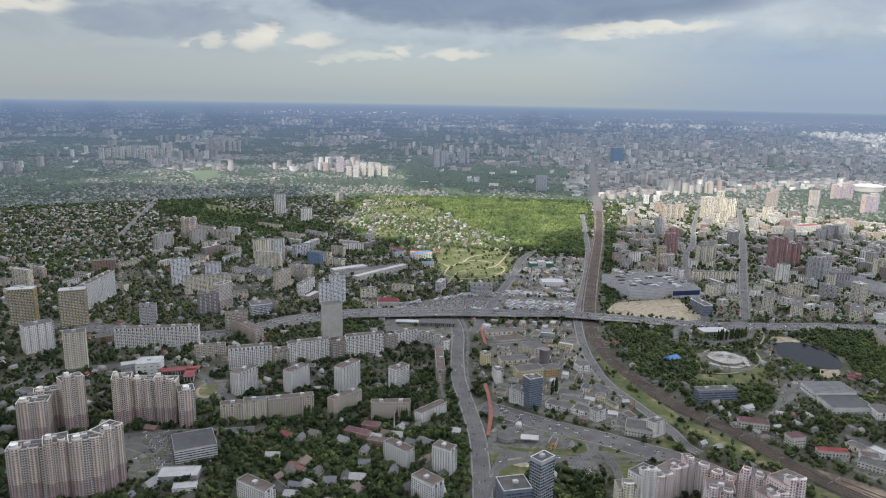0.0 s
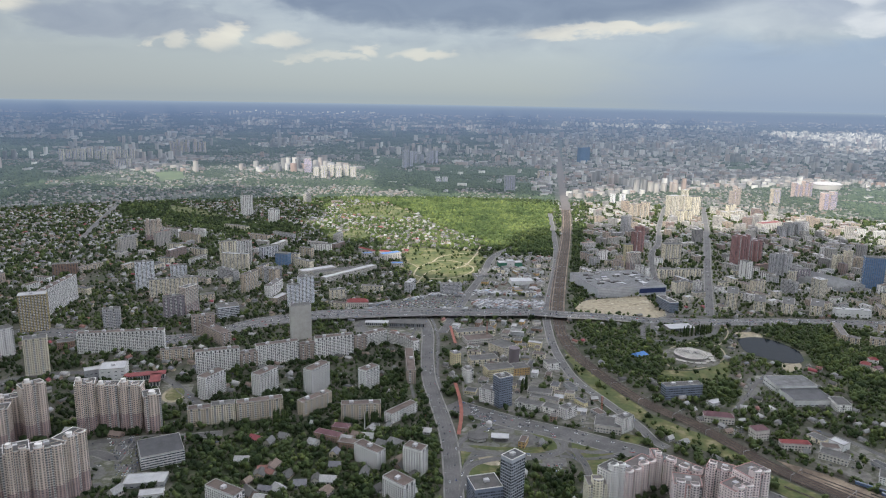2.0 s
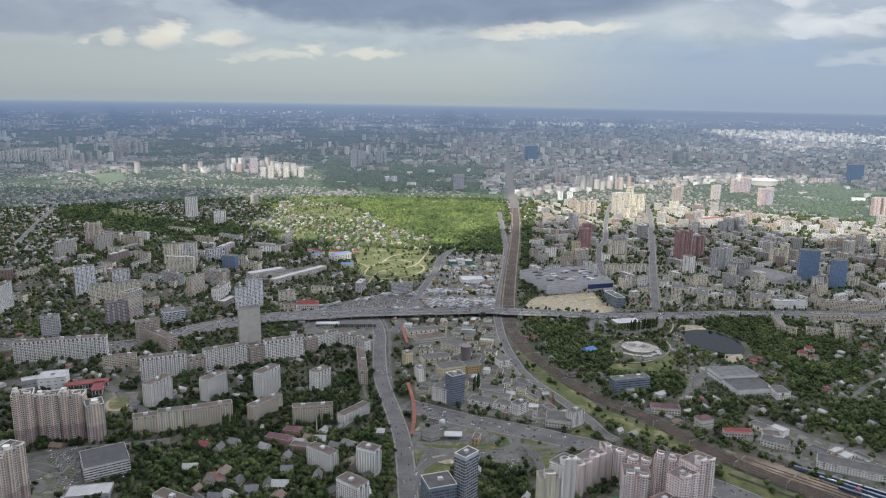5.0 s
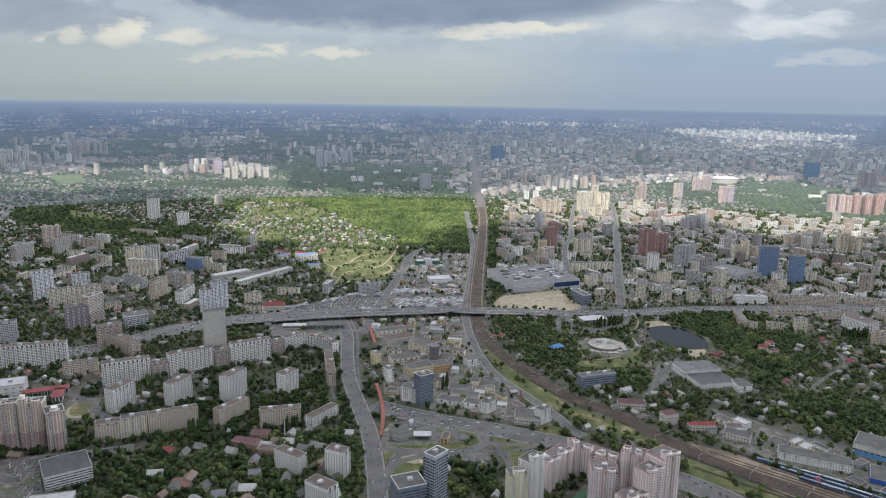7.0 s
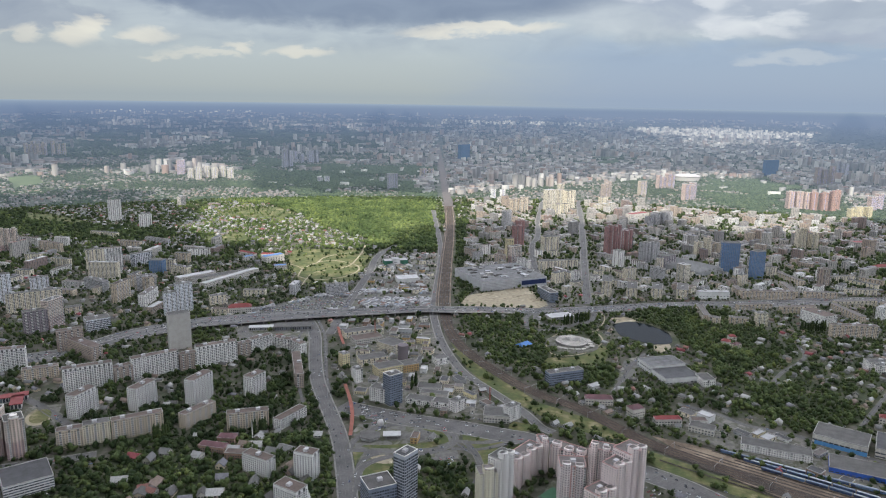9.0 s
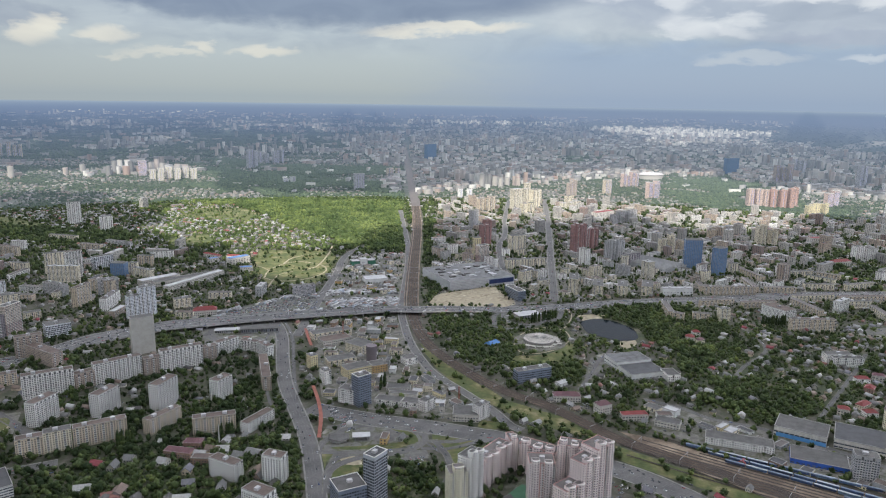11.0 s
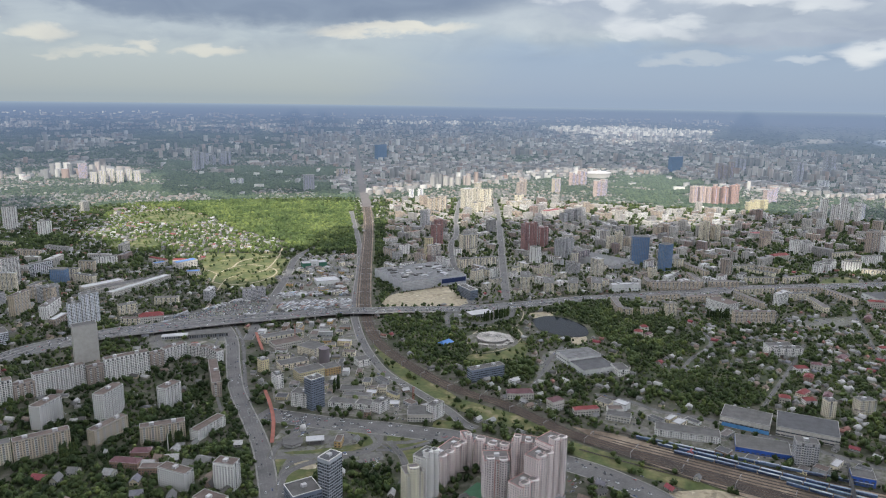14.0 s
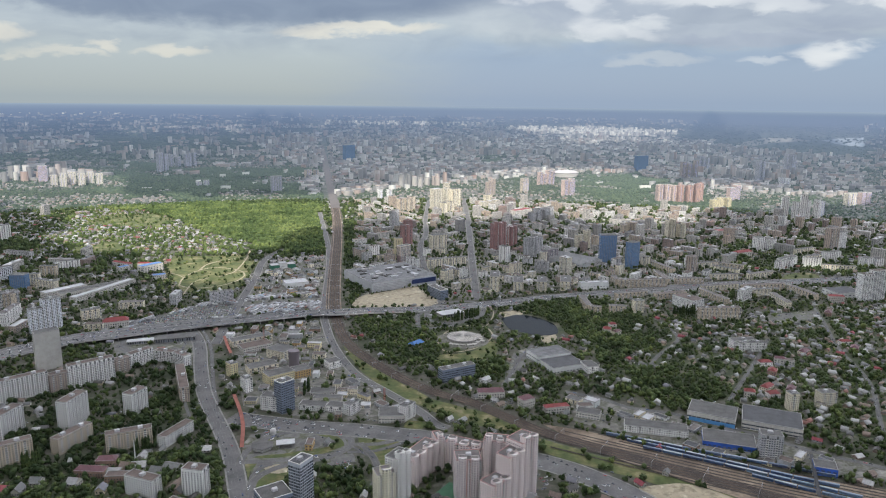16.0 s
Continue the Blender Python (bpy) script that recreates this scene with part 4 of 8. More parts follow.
def railway():
    line = smooth_line(RAIL, 14.0)
    top = new("railway", None)
    v, f = ribbon(line, 11.8, -11.8, 0.9)
    mesh_object("ballast", v, f, M["ballast"], top, label="brown stone ballast")
    mesh_object("yard_ballast", [(x, y, 0.82) for x, y in YARD], [tuple(range(len(YARD)))], M["yard_ballast"], top, label="brown stone ballast of a wide yard")
    for k in range(4):
        off = -9.6 + 6.4 * k
        for g in (-0.76, 0.76):
            a, b1 = ribbon(line, off + g + 0.09, off + g - 0.09, 1.1)
            mesh_object("rail", a, b1, M["rail"], top)
        a, b1 = ribbon(line, off + 1.5, off - 1.5, 0.96)
        mesh_object("sleeper_bed", a, b1, M["sleeper"], top, label="darker bed of sleepers")
    outer = [q for q in line if q.y > 1430]
    v, f = ribbon(outer, -11.8, -19, 0.86)
    mesh_object("ballast", v, f, M["yard_ballast"], top, label="pale brown stone beside the tracks")
    v, f = ribbon(outer, 15, 11.8, 0.86)
    mesh_object("ballast", v, f, M["yard_ballast"], top, label="pale brown stone beside the tracks")
    for off in (-16.0,):
        a, b1 = ribbon(outer, off + 1.5, off - 1.5, 0.96)
        mesh_object("sleeper_bed", a, b1, M["sleeper"], top, label="darker bed of sleepers")
        for g in (-0.76, 0.76):
            a, b1 = ribbon(outer, off + g + 0.09, off + g - 0.09, 1.1)
            mesh_object("rail", a, b1, M["rail"], top)
    stamp_line(outer, 40)
    yard_line = smooth_line(YARD_AXIS, 14.0)
    for k in range(11):
        off = -44 + 7.6 * k
        a, b1 = ribbon(yard_line[2 + (k * 5) % 7:], off + 1.6, off - 1.6, 0.95)
        mesh_object("sleeper_bed", a, b1, M["sleeper"], top, label="dark bed of sleepers")
        for g in (-0.76, 0.76):
            a, b1 = ribbon(yard_line[2 + (k * 5) % 7:], off + g + 0.09, off + g - 0.09, 1.08)
            mesh_object("rail", a, b1, M["rail"], top)
    tagged(top, "brown multi-track railway curving through the city", "railway", kind="structure")
    stamp_line(line, 30)
    taken[inside(YARD, gx, gy)] = True
    return line


TRACK = railway()


def far_railway():
    """The line runs on straight past the true plan."""
    line = sorted((q for q in TRACK if q.y > 2900), key=lambda q: q.y)
    way = (line[-1] - line[-9]).normalized()
    line += [line[-1] + way * (60.0 * k) for k in range(1, 50)]
    across = Vector((-way.y, way.x, 0))
    v, f = [], []
    for k, q in enumerate(line):
        for off in (20, -20):
            p = q + across * off
            x, y, z, s = place(np.float64(p.x), np.float64(p.y))
            v.append((x, y, z + 2.6 * s))
        if k:
            f.append((2 * k - 2, 2 * k - 1, 2 * k + 1, 2 * k))
    tagged(mesh_object("railway", v, f, M["far_track"]), "brown railway running straight towards the horizon", "railway", kind="structure")


far_railway()

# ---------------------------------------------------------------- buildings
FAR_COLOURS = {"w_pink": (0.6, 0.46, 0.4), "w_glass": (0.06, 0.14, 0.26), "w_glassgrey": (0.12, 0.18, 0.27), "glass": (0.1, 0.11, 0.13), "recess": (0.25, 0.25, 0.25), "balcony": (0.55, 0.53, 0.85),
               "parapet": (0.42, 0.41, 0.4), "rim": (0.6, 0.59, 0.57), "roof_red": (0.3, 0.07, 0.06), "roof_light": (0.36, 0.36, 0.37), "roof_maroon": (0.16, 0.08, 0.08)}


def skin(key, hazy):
    """The material of that key, or past the true plan its twin with haze painted into colour and glow."""
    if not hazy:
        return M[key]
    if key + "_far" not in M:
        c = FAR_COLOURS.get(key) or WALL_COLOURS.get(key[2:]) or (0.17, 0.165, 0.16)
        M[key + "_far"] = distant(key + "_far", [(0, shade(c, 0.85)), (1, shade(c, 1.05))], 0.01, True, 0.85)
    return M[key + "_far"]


def box_faces(verts, faces, uvs, x0, x1, y0, y1, z0, z1, top=True):
    """A box with wall UVs in metres, outward faces."""
    k = len(verts)
    verts += [(x0, y0, z0), (x1, y0, z0), (x1, y1, z0), (x0, y1, z0), (x0, y0, z1), (x1, y0, z1), (x1, y1, z1), (x0, y1, z1)]
    for a, b2, w in ((0, 1, x1 - x0), (1, 2, y1 - y0), (2, 3, x1 - x0), (3, 0, y1 - y0)):
        faces.append((k + a, k + b2, k + b2 + 4, k + a + 4))
        uvs += [(0, z0), (w, z0), (w, z1), (0, z1)]
    if top:
        faces.append((k + 4, k + 5, k + 6, k + 7))
        uvs += [(0, 0), (1, 0), (1, 1), (0, 1)]


def on_wall(verts, faces, side, w, d, u0, u1, z0, z1, out):
    """A pane laid on one of the four walls of a w x d building, out metres proud."""
    hw, hd = w / 2, d / 2
    k = len(verts)
    if side == 0:
        p = [(u0, -hd - out), (u1, -hd - out)]
    elif side == 1:
        p = [(hw + out, u0), (hw + out, u1)]
    elif side == 2:
        p = [(-u0, hd + out), (-u1, hd + out)]
    else:
        p = [(-hw - out, -u0), (-hw - out, -u1)]
    (ax, ay), (bx, by) = p
    verts += [(ax, ay, z0), (bx, by, z0), (bx, by, z1), (ax, ay, z1)]
    faces.append((k, k + 1, k + 2, k + 3))


def ladder(verts, faces, side, w, d, us, levels, out):
    """Balcony fronts one over the other between two upright fins, as one piece."""
    k = len(verts)
    for z in levels:
        for u in us:
            q, g = [], []
            on_wall(q, g, side, w, d, u, u, z, z, out)
            verts.append(q[0])
    for i in range(len(levels) - 1):
        for j in range(3):
            if j != 1 or i % 2 == 0:
                a = k + i * 4 + j
                faces.append((a, a + 1, a + 5, a + 4))


def bow(verts, faces, uvs, gv, gf, cx, y0, half, bulge, z0, z1, storey):
    """A bowed bay on the front wall, with a window band on each storey."""
    n = 8
    k = len(verts)
    ring = [(cx - half * math.cos(math.pi * i / n), y0 - bulge * math.sin(math.pi * i / n)) for i in range(n + 1)]
    for x, y in ring:
        verts += [(x, y, z0), (x, y, z1)]
    for i in range(n):
        a = k + 2 * i
        faces.append((a, a + 2, a + 3, a + 1))
        uvs += [(i * 1.3, z0), (i * 1.3 + 1.3, z0), (i * 1.3 + 1.3, z1), (i * 1.3, z1)]
        if i % 2:
            (ax, ay), (bx, by) = ring[i], ring[i + 1]
            z = z0 + 1.9
            while z < z1 - 1.6:
                q = len(gv)
                gv += [(ax, ay - 0.08, z), (bx, by - 0.08, z), (bx, by - 0.08, z + 1.5), (ax, ay - 0.08, z + 1.5)]
                gf.append((q, q + 1, q + 2, q + 3))
                z += storey
    faces.append(tuple(k + 2 * i + 1 for i in range(n + 1)))
    uvs += [(0, 0)] * (n + 1)


STYLES = {  # wall, storey, bay, window width, window height, every n-th bay a balcony column, roof
    "panel": ("w_panel", 2.8, 3.3, 1.7, 1.5, 2, "roof_rust"), "white": ("w_white", 3.0, 3.2, 1.5, 1.45, 4, "roof"), "beige": ("w_beige", 3.0, 3.3, 1.6, 1.6, 3, "roof_rust"),
    "cream": ("w_cream", 3.0, 3.2, 1.6, 1.6, 3, "roof"), "brown": ("w_brown", 3.0, 3.1, 1.5, 1.5, 3, "roof_rust"), "grey": ("w_grey", 3.2, 3.0, 1.8, 1.6, 4, "roof"),
    "whiteblue": ("w_whiteblue", 3.0, 3.0, 1.7, 1.6, 3, "roof"), "purple": ("w_purple", 3.0, 3.0, 1.6, 1.6, 3, "roof"), "gold": ("w_gold", 3.1, 2.6, 1.5, 1.9, 2, "roof_light"),
    "sunny": ("w_sunny", 3.2, 3.2, 1.7, 1.8, 4, "roof_light"), "yellow": ("w_yellow", 3.4, 3.4, 1.8, 1.8, 0, "roof"), "orange": ("w_orange", 4.0, 4.0, 2.0, 1.8, 0, "roof"),
    "brick": ("w_brick", 3.2, 3.2, 1.5, 1.7, 0, "roof"), "red": ("w_red", 3.0, 3.0, 1.6, 1.6, 3, "roof_maroon"), "pinkw": ("w_pinkw", 3.0, 2.9, 1.25, 1.35, 2, "roof_pale"),
    "pinkteal": ("w_pinkteal", 3.0, 2.9, 1.25, 1.35, 2, "roof_pale"), "whiteyellow": ("w_whiteyellow", 3.0, 2.9, 1.25, 1.35, 2, "roof_pale"), "orangepink": ("w_orangepink", 3.0, 3.0, 1.6, 1.6, 3, "roof_red"),
    "low": ("w_low", 4.0, 4.0, 2.2, 1.8, 0, "roof"), "pink": ("w_pink", 3.0, 2.6, 1.5, 1.6, 2, "roof"), "blank": ("w_blank", 3.2, 0, 0, 0, 0, "roof"),
    "shed": ("w_shed", 6.0, 6.0, 3.6, 1.2, 0, "roof_light"), "shedw": ("w_shedw", 6.0, 8.0, 3.6, 1.2, 0, "roof_light"), "greenhall": ("w_green", 8.0, 0, 0, 0, 0, "roof_light"),
    "hall": ("w_shedw", 6.0, 6.0, 4.0, 1.6, 0, "roof_dark"), "glass": ("w_whiteblue", 3.6, 2.4, 2.1, 2.8, 0, "roof"), "glassblue": ("w_glassgrey", 3.6, 2.2, 2.0, 3.2, 0, "roof"),
    "glassgrey": ("w_glassgrey", 3.6, 3.0, 2.4, 2.0, 0, "roof"), "office": ("w_office", 3.6, 3.2, 2.8, 2.5, 0, "roof_dark"), "arc": ("w_glassgrey", 3.8, 4.0, 3.6, 1.8, 0, "roof"),
    "stripe": ("w_low", 5.0, 6.0, 5.6, 2.0, 0, "roof_dark"), "stripeblue": ("w_low", 5.0, 6.0, 5.6, 2.0, 0, "roof"), "bluelow": ("blue", 5.0, 6.0, 4.0, 1.6, 0, "roof"), "mall": ("w_mall", 7.0, 0, 0, 0, 0, "roof_mall"), "garage": ("w_shedw", 3.2, 5.0, 4.8, 1.5, 0, "roof_dark"),
}
WORDS = {
    "panel": "pale grey prefabricated panel apartment block with loggias", "white": "white plastered apartment block with balconies", "beige": "beige brick apartment block with rusty flat roof",
    "cream": "cream apartment block with balconies and flat roof", "brown": "brown brick apartment block with flat roof", "grey": "plain grey concrete apartment block with flat roof", "whiteblue": "tall white and pale blue apartment tower",
    "purple": "dark purple-grey brick apartment tower", "gold": "tall gold-brown apartment tower on a podium", "sunny": "pale sandstone-coloured city block with balconies", "yellow": "yellow plastered block with flat roof",
    "orange": "orange plastered works building with flat roof", "brick": "red-brown brick building with flat roof", "red": "dark red brick apartment tower with stepped roof", "pinkw": "pinkish white apartment section with stepped roof",
    "pinkteal": "pink and teal striped apartment tower", "whiteyellow": "slim white and yellow apartment tower", "orangepink": "orange-pink brick apartment tower with red roof", "low": "low plastered building with flat roof",
    "pink": "tall sand and plum coloured brick apartment section", "blank": "blank grey windowless tower with flat top", "shed": "low grey metal shed with pale roof", "shedw": "low white sheet-clad shed with pale roof",
    "greenhall": "white hall with dark green front panels", "hall": "large white sports hall with grey roof", "glass": "blue glass fronted office building", "glassblue": "tall dark blue glass office tower",
    "glassgrey": "blue-grey clad office building with ribbon windows", "office": "blue-grey office tower with white window grid", "arc": "curved blue-grey office building with pale rim", "stripe": "long pale works hall with window bands",
    "stripeblue": "long pale works hall with light blue base", "bluelow": "low depot building with bright blue walls", "mall": "huge grey metal-clad shopping mall", "garage": "white multi-storey parking garage with slatted front",
}


def parts_of_block(top, w, d, h, style, crown, roof, detail, hazy):
    wall, storey, bay, ww, wh, every, felt = STYLES[style]
    felt = "roof_" + roof if roof and roof != "saw" else "roof" if roof else felt
    v, f, uv = [], [], []
    box_faces(v, f, uv, -w / 2, w / 2, -d / 2, d / 2, -1.0, h, top=False)
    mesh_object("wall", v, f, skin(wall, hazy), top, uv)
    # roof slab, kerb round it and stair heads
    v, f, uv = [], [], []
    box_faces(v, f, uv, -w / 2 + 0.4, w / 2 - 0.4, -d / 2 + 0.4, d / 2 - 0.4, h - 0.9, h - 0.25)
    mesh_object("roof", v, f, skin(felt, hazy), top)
    v, f, uv = [], [], []
    t = 0.45
    for x0, x1, y0, y1 in ((-w / 2 - 0.12, w / 2 + 0.12, -d / 2 - 0.12, -d / 2 + t), (-w / 2 - 0.12, w / 2 + 0.12, d / 2 - t, d / 2 + 0.12),
                           (-w / 2 - 0.12, -w / 2 + t, -d / 2 + t, d / 2 - t), (w / 2 - t, w / 2 + 0.12, -d / 2 + t, d / 2 - t)):
        box_faces(v, f, uv, x0, x1, y0, y1, h - 0.3, h + 0.55)
    mesh_object("parapet", v, f, skin({"pinkw": "rose", "pinkteal": "rose", "pink": "rim", "office": "rim", "glassgrey": "rim"}.get(style, "parapet"), hazy), top)
    if h > 16 and style not in ("mall", "hall", "garage", "blank", "stripe") and detail:
        for k in range(max(1, int(w / 26))):
            v, f, uv = [], [], []
            cx = -w / 2 + (k + 0.5) * w / max(1, int(w / 26)) + rng.uniform(-2, 2)
            box_faces(v, f, uv, cx - 3, cx + 3, -min(2.4, d * 0.3), min(2.4, d * 0.3), h - 0.3, h + 2.8)
            mesh_object("stair_head", v, f, skin("w_grey", hazy), top, uv)
    gv, gf, columns = [], [], []
    if crown:
        tall = 7.0 if crown > 1 else 3.6
        n = max(1, round(w / 15))
        for k in range(n):
            cx, half = -w / 2 + (k + 0.5) * w / n, min(w / n * 0.3, 5.5)
            lift = tall if k % 2 == 0 or n == 1 else tall * 0.5
            v, f, uv = [], [], []
            bow(v, f, uv, gv, gf, cx, -d / 2, half, 3.6, -1.0, h + lift, storey)
            mesh_object("bay", v, f, skin(wall, hazy), top, uv, "bowed brick bay")
            v, f, uv = [], [], []
            box_faces(v, f, uv, cx - half, cx + half, -d / 2, -d / 2 + half * 1.5, h - 0.4, h + lift, top=False)
            mesh_object("turret", v, f, skin(wall, hazy), top, uv)
            v, f, uv = [], [], []
            box_faces(v, f, uv, cx - half + 0.5, cx + half - 0.5, -d / 2 + 0.3, -d / 2 + half * 1.5 - 0.5, h - 0.2, h + lift - 0.4)
            mesh_object("turret_roof", v, f, skin(felt, hazy), top)
            v, f = [], []
            m = 10
            for i in range(m + 1):
                x, y = cx - half * 1.06 * math.cos(math.pi * i / m), -d / 2 - 3.9 * math.sin(math.pi * i / m)
                x2, y2 = cx - half * 0.9 * math.cos(math.pi * i / m), -d / 2 - 3.2 * math.sin(math.pi * i / m)
                z = h + lift
                v += [(x, y, z - 0.5), (x, y, z + 0.6), (x2, y2, z + 0.6), (x2, y2, z + 0.05)]
                if i:
                    a = 4 * i
                    f += [(a - 4, a, a + 1, a - 3), (a - 3, a + 1, a + 2, a - 2), (a - 2, a + 2, a + 3, a - 1)]
            mesh_object("turret_rim", v, f, skin("rim", hazy), top, label="pale curved roof rim")
            if detail > 1 and style == "pink" and k % 2 == 0:
                r, z, m = half * 0.72, h + lift, 16
                ring = [(cx + r * q * math.cos(6.2832 * i / m), -d / 2 + 1.5 + r * q * math.sin(6.2832 * i / m), zz) for q, zz in ((1, z - 0.6), (1, z + 2.6), (1.08, z + 2.6), (1.08, z + 3.4), (0.8, z + 3.4), (0.74, z + 2.7)) for i in range(m)]
                side = [(b2 * m + i, b2 * m + (i + 1) % m, (b2 + 1) * m + (i + 1) % m, (b2 + 1) * m + i) for b2 in range(5) for i in range(m)]
                mesh_object("roof_lantern", ring, side + [tuple(5 * m + i for i in range(m))], skin("rim", hazy), top, label="round pale-rimmed roof turret")
    if style in ("pinkw", "pinkteal"):
        for mat, lo, hi, wide in (("rose", -0.5, 0.5, 0.7),) if style == "pinkw" else (("rose", -0.22, 0.22, 1.3), ("teal", -0.34, 0.34, 0.8)):
            v, f = [], []
            n = max(2, int(w / 5.8)) if style == "pinkw" else 4 if mat == "rose" else 2
            for side in (0, 2):
                for k in range(n):
                    u = w * (lo + (hi - lo) * (k + 0.5 if style == "pinkw" else k) / (n if style == "pinkw" else n - 1))
                    on_wall(v, f, side, w, d, u - wide / 2, u + wide / 2, 1.0, h - 0.5, 0.14)
            tagged(mesh_object("wall_band", v, f, skin(mat, hazy), top, label="upright painted wall bands"), kind="stuff")
    if roof in ("red", "maroon") and h < 17 and w < 70:
        y0, z0, z1 = d / 2 + 0.6, h + 0.1, h + 0.1 + d * 0.3
        x0, x1 = w / 2 + 0.6, max(w / 2 - d * 0.35, 1.0)
        mesh_object("pitched_roof", [(-x0, -y0, z0), (x0, -y0, z0), (x0, y0, z0), (-x0, y0, z0), (-x1, 0, z1), (x1, 0, z1)],
                    [(0, 1, 5, 4), (2, 3, 4, 5), (1, 2, 5), (3, 0, 4), (3, 2, 1, 0)], skin(felt, hazy), top, label="hipped sheet roof")
    if roof == "saw":
        n = 5
        for k in range(n):
            x0, x1 = -w / 2 + 3 + k * (w - 6) / n, -w / 2 + 3 + (k + 0.72) * (w - 6) / n
            ridge = mesh_object("roof_monitor", [(x0, -d / 2 + 3, h), (x1, -d / 2 + 3, h), (x1, d / 2 - 3, h), (x0, d / 2 - 3, h), (x0 + 1, -d / 2 + 3, h + 5), (x0 + 1, d / 2 - 3, h + 5)],
                                [(0, 1, 4), (1, 2, 5, 4), (2, 3, 5), (3, 0, 4, 5)], skin("roof_light", hazy), top, label="long saw-tooth roof light")
    if style == "stripeblue":
        v, f = [], []
        on_wall(v, f, 0, w, d, -w / 2 * 0.9, w / 2, 0.5, 6.0, 0.35)
        mesh_object("base_band", v, f, skin("skyblue", hazy), top, label="light blue painted base")
    if not bay:
        return
    for side in range(4):
        length = w if side in (0, 2) else d
        n = max(int(length / bay), 1)
        step = length / n
        floors = max(int((h - 1) / storey), 1)
        for c in range(n):
            u = -length / 2 + (c + 0.5) * step
            loggia = every and c % every == every // 2 and side in (0, 2)
            rv, rf, bv, bf = [], [], [], []
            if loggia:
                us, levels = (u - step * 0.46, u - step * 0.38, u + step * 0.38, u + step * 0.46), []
                # flat dark sheet on the wall, in place of a shaded hollow
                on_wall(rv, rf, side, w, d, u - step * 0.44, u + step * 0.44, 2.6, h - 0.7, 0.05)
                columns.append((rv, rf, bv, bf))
            if not detail and not loggia and (c % 2 or side == 2):
                continue
            for s in range(floors):
                z = 0.9 + s * storey
                if z + wh > h - 0.4:
                    continue
                if loggia and s:
                    levels += [z - 0.75, z + 0.35]
                    if detail:
                        on_wall(gv, gf, side, w, d, u - step * 0.3, u + step * 0.3, z + 0.45, z + 1.5, 0.1)
                else:
                    on_wall(gv, gf, side, w, d, u - ww / 2, u + ww / 2 + (0 if detail else step * 0.5), z, z + wh, 0.06)
            if loggia and levels:
                if detail > 1:
                    ladder(bv, bf, side, w, d, us, levels, 0.6)
                else:
                    for z in levels[::2]:
                        on_wall(bv, bf, side, w, d, us[0], us[3], z, z + 1.1, 0.3)
    pane = "w_glass" if style == "glassblue" else "glass"
    if gf:
        tagged(mesh_object("glazing", gv, gf, skin(pane, hazy), top, label="dark glass panes"), kind="stuff")
    if not columns:
        return
    if detail < 2:
        joined = ([], []), ([], [])
        for rv, rf, bv, bf in columns:
            for (vs, fs), v, f in ((joined[0], rv, rf), (joined[1], bv, bf)):
                k = len(vs)
                vs.extend(v)
                fs.extend(tuple(q + k for q in g) for g in f)
        columns = [(*joined[0], *joined[1])]
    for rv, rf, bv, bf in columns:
        stack = mesh_object("loggia", rv, rf, skin("recess", hazy), top, label="dark sheet painted as balcony shade")
        front = mesh_object("balcony_front", bv, bf, skin("balcony", hazy), stack, label="pale balcony panels") if bf else None
        if detail < 2:
            tagged(stack, kind="stuff")
            if front:
                tagged(front, kind="stuff")


def block(x, y, turn, w, d, h, style, name="apartment_block", crown=0, roof="", words=""):
    px, py, pz, s = (float(q) for q in place(np.float64(x), np.float64(y)))
    top = new(name, None)
    far = math.hypot(x, y)
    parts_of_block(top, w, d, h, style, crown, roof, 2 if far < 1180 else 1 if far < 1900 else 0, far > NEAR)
    top.matrix_basis = pose(px, py, pz, 0, 0, turn) @ Matrix.Diagonal((s, s, s, 1))
    text = words or WORDS[style]
    if roof in ("red", "maroon", "blue", "rust"):
        text = "low plastered building with %s sheet roof" % roof
    tagged(top, text, {"apartment_block": "building", "office_tower": "building", "parking_garage": "garage"}.get(name, "building"))
    stamp_box(x, y, turn, w, d)
    return top


def stamp_box(x, y, turn, w, d, pad=3.0):
    k = int((math.hypot(w, d) / 2 + pad) / CELL) + 2
    i, j = int((x - X0) / CELL), int((y - Y0) / CELL)
    if not (0 <= i < NX and 0 <= j < NY):
        return
    a, b2, e, g = max(i - k, 0), min(i + k, NX), max(j - k, 0), min(j + k, NY)
    c, s = math.cos(radians(turn)), math.sin(radians(turn))
    X, Y = gx[a:b2, e:g] - x, gy[a:b2, e:g] - y
    taken[a:b2, e:g] |= (abs(X * c + Y * s) < w / 2 + pad) & (abs(Y * c - X * s) < d / 2 + pad)


block(614, 1002, 2.2, 64, 46, 10, "hall", "sports_hall")
block(611.5, 1046.5, 2.2, 66, 42, 14, "hall", "sports_hall", roof="mall")
block(-304, 1026, 60.2, 41, 17, 36, "panel", "apartment_block")
block(-226, 1039, 57.5, 40, 17, 35, "panel", "apartment_block")
block(-147, 1044, 57.8, 43, 17, 41, "panel", "apartment_block")
block(-67, 1057, 49.1, 31, 17, 33, "panel", "apartment_block")
block(-322, 1127, 17.3, 70, 14, 37, "panel", "apartment_block")
block(-276, 1142, 35.8, 29, 14, 27, "brown", "apartment_block")
block(-231, 1166, 24.5, 73, 14, 35, "panel", "apartment_block")
block(-182, 1183, 20.5, 27, 14, 28, "brown", "apartment_block")
block(-137, 1197, 19.7, 68, 14, 37, "panel", "apartment_block")
block(-94, 1229, 30.7, 25, 14, 25, "brown", "apartment_block")
